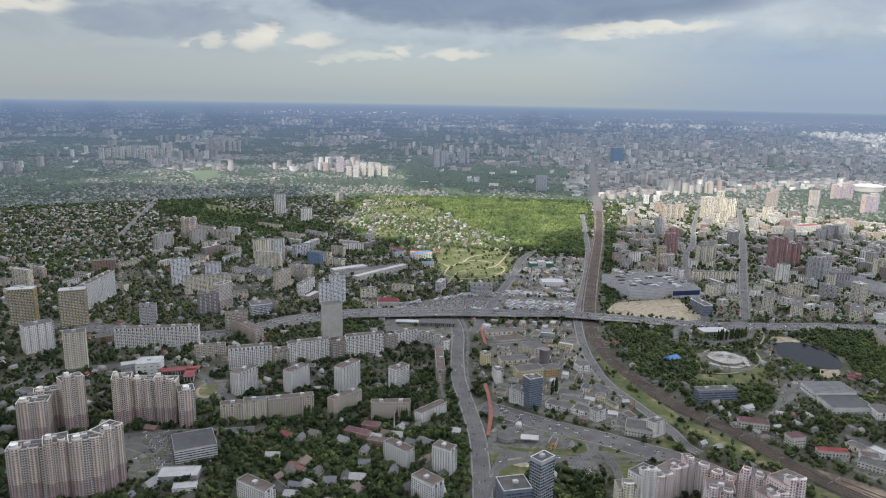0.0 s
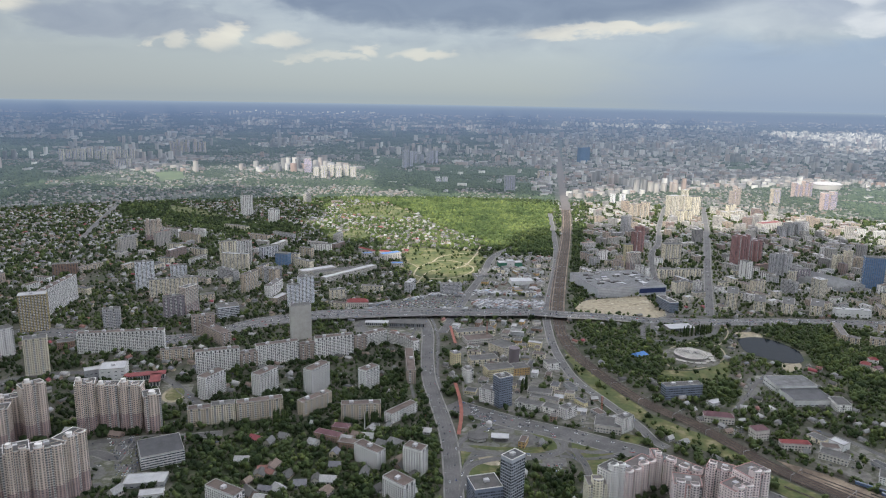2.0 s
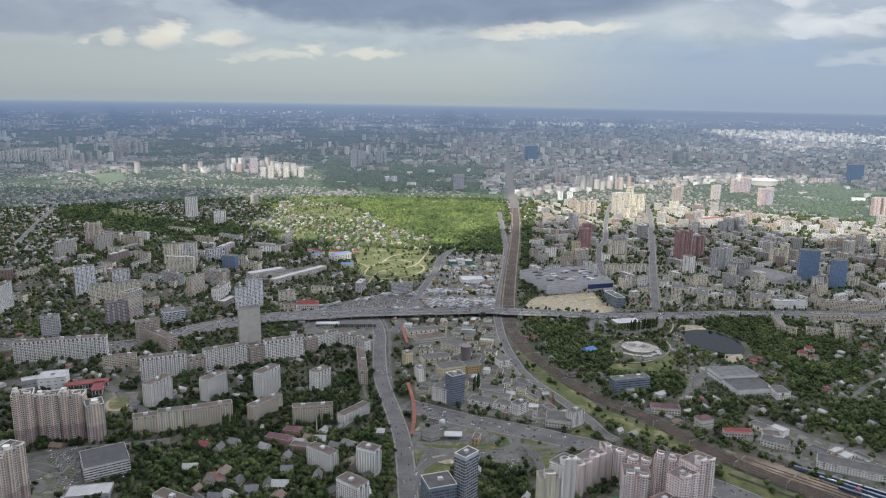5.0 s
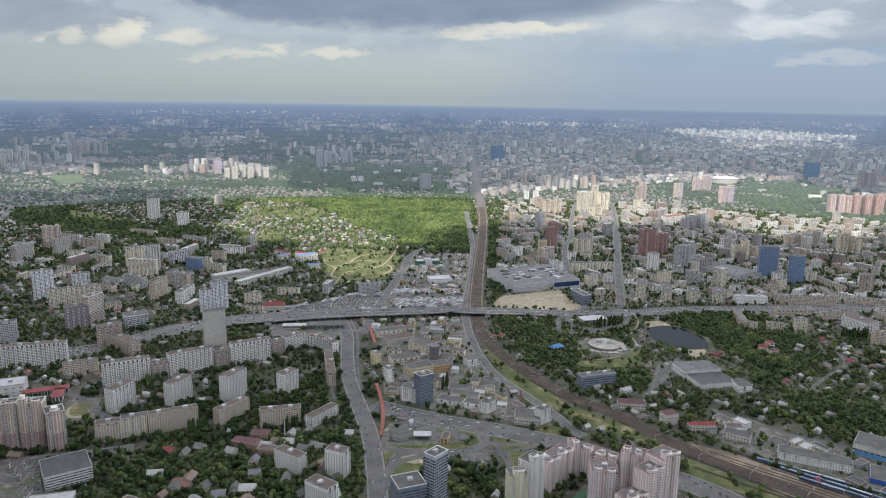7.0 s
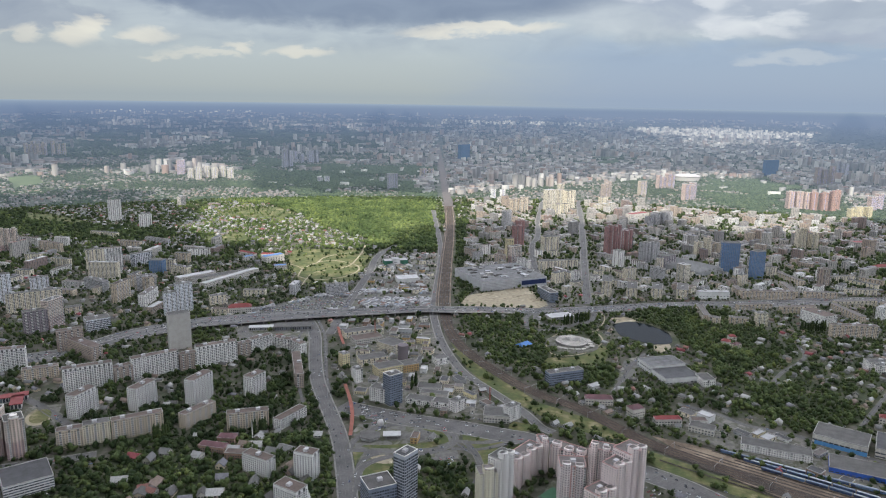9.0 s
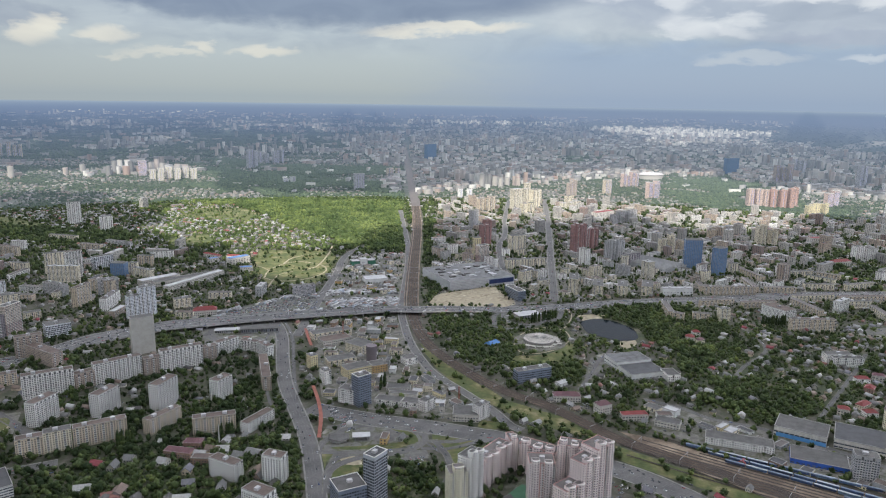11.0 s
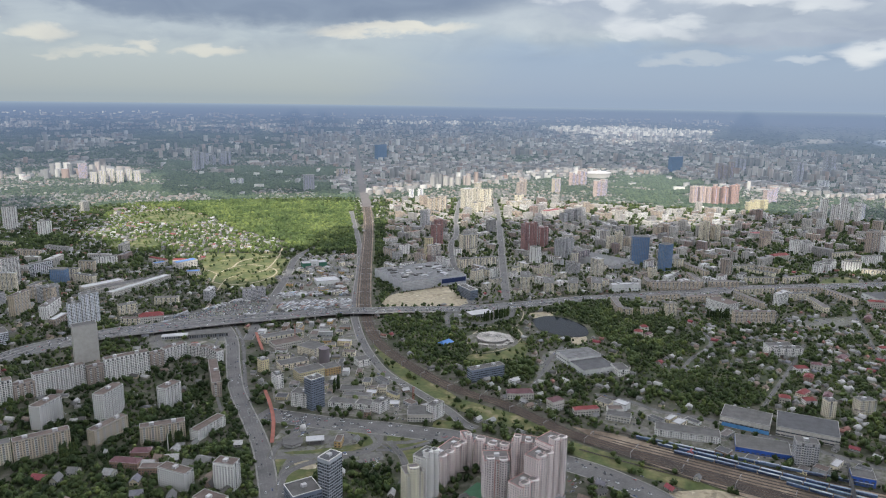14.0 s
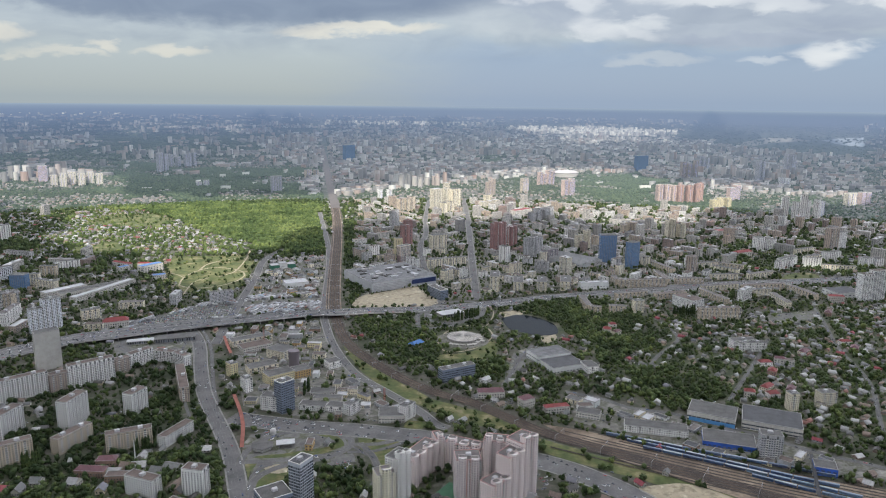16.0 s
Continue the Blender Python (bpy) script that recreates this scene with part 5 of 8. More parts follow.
block(-67, 1257, 37.5, 43, 14, 25, "panel", "apartment_block")
block(-26, 1260, -34.9, 35, 14, 19, "panel", "apartment_block")
block(-0, 1233, -59.8, 34, 14, 20, "panel", "apartment_block")
block(-2, 1118, 2.5, 14, 105, 24, "brown", "apartment_block")
block(-515, 1219, 8.7, 145, 14, 37, "panel", "apartment_block")
block(-293, 926, 12.2, 31, 14, 26, "beige", "apartment_block")
block(-263, 935, 15.3, 32, 14, 28, "cream", "apartment_block")
block(-215, 947, 17.1, 64, 14, 28, "beige", "apartment_block")
block(-141, 972, 47.9, 54, 14, 22, "beige", "apartment_block")
block(-71, 942, 4.0, 56, 14, 25, "beige", "apartment_block")
block(-14, 948, 48.0, 54, 14, 15, "panel", "apartment_block")
block(-51, 815, 48.6, 15, 40, 24, "panel", "apartment_block")
block(6, 796, 58.1, 16, 26, 34, "panel", "apartment_block")
block(-13, 735, 46.6, 19, 34, 26, "panel", "apartment_block")
block(-207, 724, 57.5, 16, 45, 22, "panel", "apartment_block")
block(-111, 881, -24.8, 36, 14, 9, "brick", "apartment_block", roof='maroon')
block(-79, 857, -15.8, 30, 13, 9, "brick", "apartment_block", roof='rust')
block(-95, 900, -14.7, 23, 14, 10, "brick", "apartment_block", roof='maroon')
block(-461, 723, 15.8, 37, 22, 64, "pink", "apartment_block", crown=1)
block(-430, 726, 29.2, 25, 24, 71, "pink", "apartment_block", crown=2)
block(-401, 735, 30.3, 34, 22, 70, "pink", "apartment_block", crown=1)
block(-387, 756, 68.9, 30, 20, 71, "pink", "apartment_block", crown=1)
block(-529, 855, 16.2, 37, 22, 58, "pink", "apartment_block", crown=1)
block(-529, 889, 25.3, 34, 18, 58, "pink", "apartment_block", crown=1)
block(-497, 889, 45.7, 29, 20, 76, "pink", "apartment_block", crown=2)
block(-438, 910, 18.0, 25, 22, 70, "pink", "apartment_block", crown=2)
block(-411, 918, 5.8, 27, 18, 64, "pink", "apartment_block", crown=1)
block(-381, 920, 2.2, 29, 18, 63, "pink", "apartment_block", crown=2)
block(-353, 914, 24.9, 22, 24, 52, "pink", "apartment_block", crown=1)
block(-315, 833, 25.0, 51, 50, 17, "garage", "parking_garage")
block(-312, 773, 6.5, 47, 24, 6, "shed", "warehouse")
block(-296, 746, 12.1, 27, 14, 4, "shedw", "warehouse")
block(-818, 1325, 16.4, 45, 26, 75, "gold", "apartment_block")
block(-724, 1332, 20.1, 48, 26, 73, "gold", "apartment_block")
block(-752, 1485, 89.9, 140, 15, 55, "panel", "apartment_block")
block(-715, 1189, 48.2, 48, 24, 50, "white", "apartment_block")
block(-609, 1114, 24.0, 34, 22, 62, "cream", "apartment_block")
block(-627, 1638, 26.1, 41, 18, 66, "whiteblue", "apartment_block")
block(-581, 1736, 21.5, 38, 16, 34, "whiteblue", "apartment_block")
block(-541, 1580, 19.7, 104, 15, 41, "cream", "apartment_block")
block(-491, 1425, 26.0, 41, 16, 44, "purple", "apartment_block")
block(-466, 1448, 62.7, 38, 16, 59, "pink", "apartment_block")
block(-398, 1309, 21.6, 42, 15, 39, "brown", "apartment_block")
block(-371, 1281, 44.2, 19, 95, 25, "brown", "apartment_block")
block(-582, 1341, 16.2, 31, 14, 42, "grey", "apartment_block")
block(-512, 1947, 23.5, 44, 16, 53, "cream", "apartment_block")
block(-455, 1895, 24.8, 39, 16, 66, "panel", "apartment_block")
block(-870, 1763, 16.5, 56, 16, 30, "brick", "apartment_block")
block(-382, 1426, 24.6, 43, 30, 24, "glass", "apartment_block")
block(-602, 990, -13.8, 73, 16, 9, "grey", "low_block")
block(-619, 1230, 28.4, 28, 20, 15, "brick", "low_block")
block(-508, 1102, 27.7, 40, 18, 14, "shed", "warehouse")
block(-481, 1100, 13.2, 39, 34, 19, "shedw", "warehouse")
block(-407, 1179, 15.1, 52, 13, 19, "beige", "apartment_block")
block(-919, 2463, 29.5, 24, 14, 19, "pink", "apartment_block")
block(-890, 2468, 25.5, 24, 14, 14, "pink", "apartment_block")
block(-800, 2187, 16.0, 47, 18, 67, "pink", "apartment_block", crown=2)
block(-632, 2702, 24.1, 43, 18, 77, "white", "apartment_block")
block(-501, 2548, 23.3, 39, 16, 48, "white", "apartment_block")
block(-258, 1501, 23.4, 25, 16, 49, "whiteblue", "apartment_block")
block(-233, 1514, 28.1, 32, 18, 64, "whiteblue", "apartment_block")
block(-210, 1290, 17.9, 38, 20, 66, "blank", "grey_tower")
block(-118, 1487, 3.3, 47, 22, 15, "low", "shop", roof='red')
block(-176, 1799, 28.5, 175, 26, 12, "low", "long_hall")
block(-263, 2056, 4.6, 52, 14, 24, "white", "apartment_block")
block(-339, 1917, -9.3, 59, 14, 26, "cream", "apartment_block")
block(-406, 1977, 39.9, 51, 18, 34, "glass", "apartment_block")
block(92, 1606, 9.0, 51, 12, 26, "grey", "apartment_block")
block(248, 1886, 4.1, 22, 26, 13, "greenhall", "hall")
block(270, 1887, 4.1, 20, 26, 17, "shedw", "hall")
block(292, 1889, 4.1, 20, 26, 13, "greenhall", "hall")
block(273, 1700, 3.7, 56, 40, 11, "shedw", "warehouse")
block(-62, 1962, 32.1, 61, 22, 20, "low", "market_hall", roof='blue')
block(-40, 1868, 4.1, 31, 20, 13, "low", "market_hall", roof='blue')
block(-128, 1991, 33.8, 30, 16, 13, "low", "market_hall", roof='blue')
block(-455, 1538, 20.8, 31, 16, 16, "cream", "apartment_block")
block(-169, 1565, 18.2, 37, 16, 21, "cream", "apartment_block")
block(-344, 1712, 18.8, 43, 16, 36, "grey", "apartment_block")
block(123, 1307, 12.7, 77, 22, 12, "cream", "low_block")
block(145, 1104, 18.0, 45, 26, 16, "yellow", "factory")
block(182, 1115, 12.9, 27, 24, 13, "orange", "factory")
block(137, 987, 27.1, 23, 18, 48, "glassgrey", "office_tower")
block(123, 999, -35.0, 33, 20, 22, "white", "office_block")
block(178, 980, -29.9, 40, 18, 8, "white", "factory")
block(213, 961, -32.0, 36, 18, 9, "white", "factory")
block(204, 1000, -25.2, 44, 14, 7, "low", "factory")
block(228, 947, 35.0, 23, 14, 17, "white", "factory")
block(298, 903, 32.7, 23, 14, 22, "white", "factory")
block(277, 908, -18.5, 37, 32, 11, "low", "factory")
block(125, 1157, 11.9, 49, 24, 12, "cream", "factory")
block(166, 1215, 38.9, 34, 40, 16, "cream", "factory")
block(92, 1079, 24.2, 12, 16, 23, "white", "factory")
block(76, 1152, 25.7, 13, 16, 23, "yellow", "factory")
block(241, 1136, 15.2, 23, 20, 12, "white", "factory")
block(203, 1033, -17.0, 38, 22, 4, "low", "factory")
block(127, 1272, 15.5, 56, 30, 9, "low", "factory", roof='rust')
block(115, 721, 40.9, 23, 16, 62, "office", "office_tower")
block(84, 721, 13.1, 33, 30, 29, "glassgrey", "office_block")
block(422, 1016, 8.0, 62, 16, 22, "arc", "office_block")
block(444, 930, -14.9, 41, 16, 10, "low", "low_block", roof='maroon')
block(477, 876, 10.5, 21, 16, 16, "low", "low_block", roof='maroon')
block(505, 1669, 11.3, 178, 161, 22, "mall", "shopping_mall")
block(566, 1486, 10, 20, 60, 24, "glassgrey", "office_block")
block(724, 1512, -25.6, 23, 62, 38, "cream", "apartment_block")
block(778, 1490, -27.6, 24, 62, 25, "cream", "apartment_block")
block(836, 1477, -29.5, 24, 62, 24, "cream", "apartment_block")
block(895, 1464, -31.4, 26, 62, 23, "cream", "apartment_block")
block(926, 1915, 4.1, 44, 26, 86, "red", "apartment_block", crown=2)
block(991, 1972, 4.2, 47, 24, 62, "red", "apartment_block", crown=1)
block(596, 1886, 4.1, 21, 16, 65, "yellow", "apartment_block")
block(601, 1848, 23.1, 38, 16, 51, "pink", "apartment_block")
block(672, 2052, 19.8, 22, 24, 70, "red", "apartment_block", crown=1)
block(690, 2082, 26.4, 18, 24, 81, "red", "apartment_block", crown=1)
block(730, 2371, 25.0, 18, 18, 65, "grey", "apartment_block")
block(748, 2398, 31.8, 22, 18, 63, "grey", "apartment_block")
block(701, 1770, 3.8, 115, 14, 24, "cream", "apartment_block")
block(744, 1955, 4.2, 49, 26, 54, "cream", "apartment_block")
block(1035, 2746, 21.7, 47, 30, 89, "sunny", "apartment_block")
block(1127, 2878, 16.6, 20, 24, 72, "sunny", "apartment_block")
block(1144, 2906, 20.6, 20, 24, 93, "sunny", "apartment_block")
block(1145, 2810, 21.8, 49, 30, 77, "cream", "apartment_block")
block(1028, 2639, 10.9, 23, 24, 44, "cream", "apartment_block")
block(1061, 2648, 17.2, 25, 24, 45, "cream", "apartment_block")
block(872, 2723, 23.5, 25, 24, 55, "beige", "apartment_block")
block(901, 2734, 22.1, 24, 24, 56, "beige", "apartment_block")
block(927, 2752, 23.5, 26, 24, 59, "beige", "apartment_block")
block(1431, 3079, 27.6, 28, 24, 69, "brown", "apartment_block", crown=2)
block(1459, 3107, 30.5, 31, 24, 75, "brown", "apartment_block", crown=2)
block(1668, 3165, 26.3, 49, 20, 71, "beige", "apartment_block")
block(1898, 3424, 24.1, 21, 24, 71, "pink", "apartment_block")
block(1927, 3435, 29.6, 23, 24, 59, "pink", "apartment_block")
block(1959, 3440, 22.2, 24, 24, 78, "pink", "apartment_block")
block(1988, 3451, 26.5, 20, 24, 70, "pink", "apartment_block")
block(1788, 2977, 23.1, 26, 24, 78, "pink", "apartment_block")
block(1824, 2988, 17.0, 29, 24, 72, "pink", "apartment_block")
block(1851, 3019, 25.8, 27, 24, 79, "pink", "apartment_block")
block(1244, 2736, 24.6, 28, 24, 27, "sunny", "apartment_block")
block(1280, 2743, 23.8, 25, 24, 28, "sunny", "apartment_block")
block(1313, 2759, 18.2, 28, 24, 30, "sunny", "apartment_block")
block(1310, 2838, 16.3, 25, 20, 41, "cream", "apartment_block")
block(1336, 2873, 18.8, 22, 20, 39, "cream", "apartment_block")
block(1293, 2475, 23.1, 103, 30, 30, "low", "low_block", roof='red')
block(1280, 2358, 22.9, 21, 24, 37, "grey", "apartment_block")
block(1309, 2366, 14.5, 24, 24, 48, "grey", "apartment_block")
block(1339, 2368, 24.3, 20, 24, 50, "grey", "apartment_block")
block(1367, 2380, 22.1, 24, 24, 51, "grey", "apartment_block")
block(906, 3141, 19.2, 17, 18, 42, "white", "apartment_block")
block(945, 3122, 26.6, 20, 18, 44, "white", "apartment_block")
block(1062, 1714, 24.0, 100, 150, 12, "shed", "factory", roof='saw')
block(975, 1800, 15.4, 38, 20, 60, "grey", "apartment_block", crown=1)
block(1015, 1830, 15.4, 26, 20, 54, "grey", "apartment_block")
block(1010, 1745, 15.4, 52, 18, 34, "purple", "apartment_block")
block(-626, 4255, 9.3, 44, 26, 88, "pink", "apartment_block")
block(-552, 4076, 8.9, 32, 22, 55, "sunny", "apartment_block")
block(-504, 4024, 8.8, 32, 22, 67, "sunny", "apartment_block")
block(-469, 4089, 8.9, 32, 22, 68, "sunny", "apartment_block")
block(-421, 4037, 8.8, 32, 22, 64, "sunny", "apartment_block")
block(-386, 4102, 8.9, 33, 22, 65, "sunny", "apartment_block")
block(-339, 4050, 8.8, 32, 22, 61, "sunny", "apartment_block")
block(-2335, 4827, 11.2, 32, 24, 80, "cream", "apartment_block")
block(-2372, 5005, 11.6, 33, 24, 63, "cream", "apartment_block")
block(-2296, 4945, 11.4, 33, 24, 76, "cream", "apartment_block")
block(-2223, 4885, 11.3, 33, 24, 78, "cream", "apartment_block")
block(-2256, 5068, 11.7, 34, 24, 73, "cream", "apartment_block")
block(-2181, 5006, 11.5, 34, 24, 55, "cream", "apartment_block")
block(-2108, 4945, 11.4, 33, 24, 87, "cream", "apartment_block")
block(-2036, 4886, 11.2, 33, 24, 69, "cream", "apartment_block")
block(-2063, 5069, 11.6, 34, 24, 84, "cream", "apartment_block")
block(-1990, 5007, 11.4, 34, 24, 66, "cream", "apartment_block")
block(-1919, 4946, 11.3, 34, 24, 79, "cream", "apartment_block")
block(-1942, 5133, 11.7, 35, 24, 62, "cream", "apartment_block")
block(-1820, 4436, 27.6, 30, 22, 49, "cream", "apartment_block")
block(-1782, 4440, 25.5, 27, 22, 43, "cream", "apartment_block")
block(-1758, 4471, 33.7, 25, 22, 53, "cream", "apartment_block")
block(-1907, 5720, 54.9, 20, 24, 83, "beige", "apartment_block")
block(-1891, 5746, 60.1, 19, 24, 75, "beige", "apartment_block")
block(-1872, 5770, 58.3, 20, 24, 96, "beige", "apartment_block")
block(-1810, 5682, 61.6, 19, 24, 84, "beige", "apartment_block")
block(-1783, 5698, 63.5, 19, 24, 80, "beige", "apartment_block")
block(-1787, 5731, 64.4, 23, 24, 94, "beige", "apartment_block")
block(-1694, 5620, 7.8, 26, 24, 108, "beige", "apartment_block")
block(-1667, 5656, 14.3, 29, 24, 85, "beige", "apartment_block")
block(-1628, 5640, 10.7, 23, 24, 90, "beige", "apartment_block")
block(-55, 4627, 31.4, 20, 24, 116, "grey", "apartment_block")
block(-44, 4670, 32.2, 25, 24, 119, "grey", "apartment_block")
block(-17, 4687, 35.7, 26, 24, 108, "grey", "apartment_block")
block(16, 4991, 40.3, 28, 24, 81, "grey", "apartment_block")
block(59, 5004, 48.7, 32, 24, 66, "grey", "apartment_block")
block(111, 4985, 32.8, 25, 24, 84, "grey", "apartment_block")
block(132, 5009, 35.4, 20, 24, 88, "grey", "apartment_block")
block(160, 5023, 39.0, 21, 24, 89, "grey", "apartment_block")
block(140, 3835, 6.6, 27, 24, 25, "white", "apartment_block")
block(175, 3826, 9.3, 27, 24, 34, "white", "apartment_block")
block(486, 3511, 7.4, 52, 22, 79, "grey", "apartment_block")
block(745, 4103, 31.9, 23, 24, 46, "beige", "apartment_block")
block(762, 4131, 34.1, 20, 24, 45, "beige", "apartment_block")
block(800, 4120, 28.0, 23, 24, 44, "beige", "apartment_block")
block(1266, 5226, 35.9, 105, 30, 115, "glassblue", "apartment_block")
block(200, 686, 1.2, 21, 18, 50, "whiteyellow", "apartment_block", crown=3)
block(221, 701, 37.3, 26, 18, 59, "white", "apartment_block", crown=3)
block(261, 744, 37.3, 59, 20, 36, "pinkw", "apartment_block", crown=1)
block(293, 763, -3.3, 10, 22, 40, "pinkw", "apartment_block", crown=2)
block(321, 738, -46.7, 48, 20, 37, "pinkw", "apartment_block", crown=2)
block(298, 681, -15.4, 29, 24, 53, "pinkteal", "apartment_block", crown=1)
block(352, 705, -34.9, 40, 20, 53, "pinkw", "apartment_block", crown=2)
block(363, 672, 26.1, 30, 24, 69, "pinkw", "apartment_block", crown=2)
block(341, 658, 28.0, 28, 20, 61, "pinkw", "apartment_block", crown=1)
block(318, 647, 25.3, 31, 20, 38, "pinkw", "apartment_block", crown=1)
block(1152, 1668, -24, 46, 24, 83, "glassblue", "office_tower")
block(1182, 1592, 14, 31, 24, 74, "glassblue", "office_tower")
block(1171, 1850, -4.7, 18, 24, 47, "cream", "apartment_block", crown=1)
block(1199, 1849, -1.5, 17, 24, 60, "cream", "apartment_block", crown=1)
block(1228, 1854, 1.3, 21, 24, 40, "beige", "apartment_block", crown=1)
block(1255, 1843, -3.7, 23, 24, 39, "beige", "apartment_block", crown=1)
block(1462, 2021, 5.2, 25, 24, 34, "beige", "apartment_block", crown=1)
block(1495, 2038, -0.6, 22, 24, 39, "beige", "apartment_block", crown=1)
block(1569, 1916, -6.2, 26, 24, 63, "cream", "apartment_block", crown=3)
block(1603, 1903, -1.6, 22, 24, 50, "cream", "apartment_block", crown=3)
block(1082, 1410, -13.8, 125, 14, 20, "beige", "apartment_block")
block(1073, 1133, -16.6, 89, 14, 26, "beige", "apartment_block")
block(1076, 1233, 10.1, 36, 60, 22, "panel", "apartment_block")
block(938, 1231, -8.5, 23, 14, 28, "cream", "apartment_block")
block(955, 1433, -10.5, 73, 18, 18, "shedw", "hall")
block(1504, 1137, -10.0, 31, 18, 65, "panel", "apartment_block")
block(1538, 1133, -4.1, 38, 18, 72, "panel", "apartment_block")
block(1564, 1442, 12.6, 28, 16, 25, "white", "apartment_block")
block(1599, 1445, 15.3, 22, 16, 26, "white", "apartment_block")
block(1630, 1461, 10.2, 24, 16, 28, "white", "apartment_block")
block(1696, 1451, -0.9, 47, 16, 30, "cream", "apartment_block")
block(1825, 1387, -3.1, 30, 24, 28, "white", "apartment_block")
block(1861, 1382, -11.3, 28, 24, 25, "white", "apartment_block")
block(1706, 1665, -1.7, 28, 22, 43, "white", "apartment_block")
block(1739, 1649, 1.4, 26, 22, 37, "white", "apartment_block")
block(1591, 1608, 3.7, 62, 20, 15, "low", "low_block", roof='red')
block(1771, 1878, -3.8, 83, 34, 25, "low", "low_block", roof='red')
block(1939, 1599, -2.7, 32, 24, 70, "brown", "apartment_block")
block(1974, 1599, 8.3, 39, 22, 56, "white", "apartment_block")
block(2288, 2118, -32.6, 26, 20, 87, "white", "apartment_block")
block(2307, 2082, -34.0, 25, 20, 72, "white", "apartment_block")
block(2347, 2081, -34.4, 25, 20, 98, "white", "apartment_block")
block(2365, 2081, 7.3, 21, 20, 76, "white", "apartment_block")
block(2399, 2060, 13.6, 21, 20, 65, "white", "apartment_block")
block(2425, 2086, 10.2, 19, 20, 76, "white", "apartment_block")
block(2454, 2093, 4.4, 23, 20, 68, "white", "apartment_block")
block(2088, 2644, -12.3, 27, 24, 83, "pink", "apartment_block", crown=1)
block(2124, 2635, -12.4, 30, 24, 83, "pink", "apartment_block", crown=1)
block(2161, 2637, -2.3, 30, 24, 78, "pink", "apartment_block", crown=1)
block(2179, 2612, -13.2, 28, 24, 81, "orangepink", "apartment_block", crown=2)
block(2209, 2587, -8.4, 28, 24, 81, "orangepink", "apartment_block", crown=2)
block(2242, 2574, -11.7, 23, 24, 89, "orangepink", "apartment_block", crown=2)
block(2281, 2600, -8.5, 23, 24, 89, "orangepink", "apartment_block", crown=2)
block(2177, 2393, -6.7, 23, 24, 45, "yellow", "apartment_block", crown=1)
block(2208, 2403, -6.6, 22, 24, 49, "yellow", "apartment_block", crown=1)
block(2238, 2421, -7.2, 22, 24, 47, "yellow", "apartment_block", crown=1)
block(2268, 2408, 2.8, 22, 24, 48, "yellow", "apartment_block", crown=1)
block(2472, 2608, 1.1, 33, 24, 61, "pink", "apartment_block")
block(2511, 2615, -0.6, 28, 24, 72, "pink", "apartment_block")
block(3248, 3226, 9.7, 26, 24, 123, "grey", "apartment_block")
block(3282, 3230, 11.5, 24, 24, 117, "grey", "apartment_block")
block(3807, 3553, 6.7, 21, 24, 130, "grey", "apartment_block")
block(3840, 3537, 4.0, 21, 24, 131, "grey", "apartment_block")
block(3868, 3549, 10.0, 23, 24, 124, "grey", "apartment_block")
block(2916, 3485, 5.3, 30, 24, 101, "brown", "apartment_block")
block(2952, 3480, 4.5, 30, 24, 89, "brown", "apartment_block")
block(2989, 3464, -4.3, 23, 24, 110, "brown", "apartment_block")
block(3194, 3000, -2.5, 19, 24, 47, "white", "apartment_block")
block(3223, 3007, 6.1, 22, 24, 44, "white", "apartment_block")
block(3251, 3010, -1.7, 20, 24, 41, "white", "apartment_block")
block(2848, 2293, -1.6, 24, 24, 60, "cream", "apartment_block")
block(2882, 2297, -3.3, 28, 24, 61, "cream", "apartment_block")
block(2958, 2312, -0.1, 25, 24, 58, "pink", "apartment_block")
block(2995, 2315, -7.9, 27, 24, 56, "pink", "apartment_block")
block(2992, 4002, 8.6, 100, 30, 99, "glassblue", "apartment_block")
block(3453, 3968, 12.9, 23, 24, 91, "grey", "apartment_block")
block(3489, 3965, 4.1, 24, 24, 85, "grey", "apartment_block")
block(3523, 3969, 7.0, 22, 24, 81, "grey", "apartment_block")
block(717, 751, -47.9, 65, 46, 14, "stripeblue", "depot_hall")
block(781, 704, -44.5, 78, 58, 13, "stripe", "depot_hall")
block(684, 683, -39.0, 67, 40, 7, "bluelow", "depot_hall")
block(708, 636, -32.4, 27, 18, 32, "grey", "office_block")
block(611, 744, -34.8, 85, 24, 10, "white", "low_block")
block(740, 579, -41.0, 26, 22, 11, "bluelow", "low_block")
block(512, 847, -8.1, 38, 12, 10, "low", "low_block", roof='red')
block(852, 735, -11.7, 14, 14, 27, "cream", "apartment_block")
block(915, 730, -10.8, 26, 16, 22, "cream", "apartment_block")
block(982, 971, -11.9, 47, 18, 19, "white", "apartment_block")
block(650, 973, -5.7, 21, 30, 12, "white", "low_block")
block(549, 817, -42.1, 34, 18, 9, "low", "low_block")

block(1088, 1424, -27.6, 123, 13, 15, "beige", "apartment_block", roof='pale')
block(1040, 1464, 71.2, 46, 13, 15, "beige", "apartment_block", roof='pale')
block(1173, 1454, 70.6, 96, 13, 15, "beige", "apartment_block", roof='pale')
block(1216, 1397, -17.7, 72, 13, 15, "beige", "apartment_block", roof='pale')
block(1334, 1403, -17.2, 74, 13, 15, "cream", "apartment_block")
block(1441, 1386, 1.9, 92, 13, 15, "cream", "apartment_block", roof='pale')
block(1387, 1524, -5.2, 66, 13, 16, "cream", "apartment_block")
block(1442, 1487, -54.6, 55, 13, 15, "beige", "apartment_block", roof='pale')
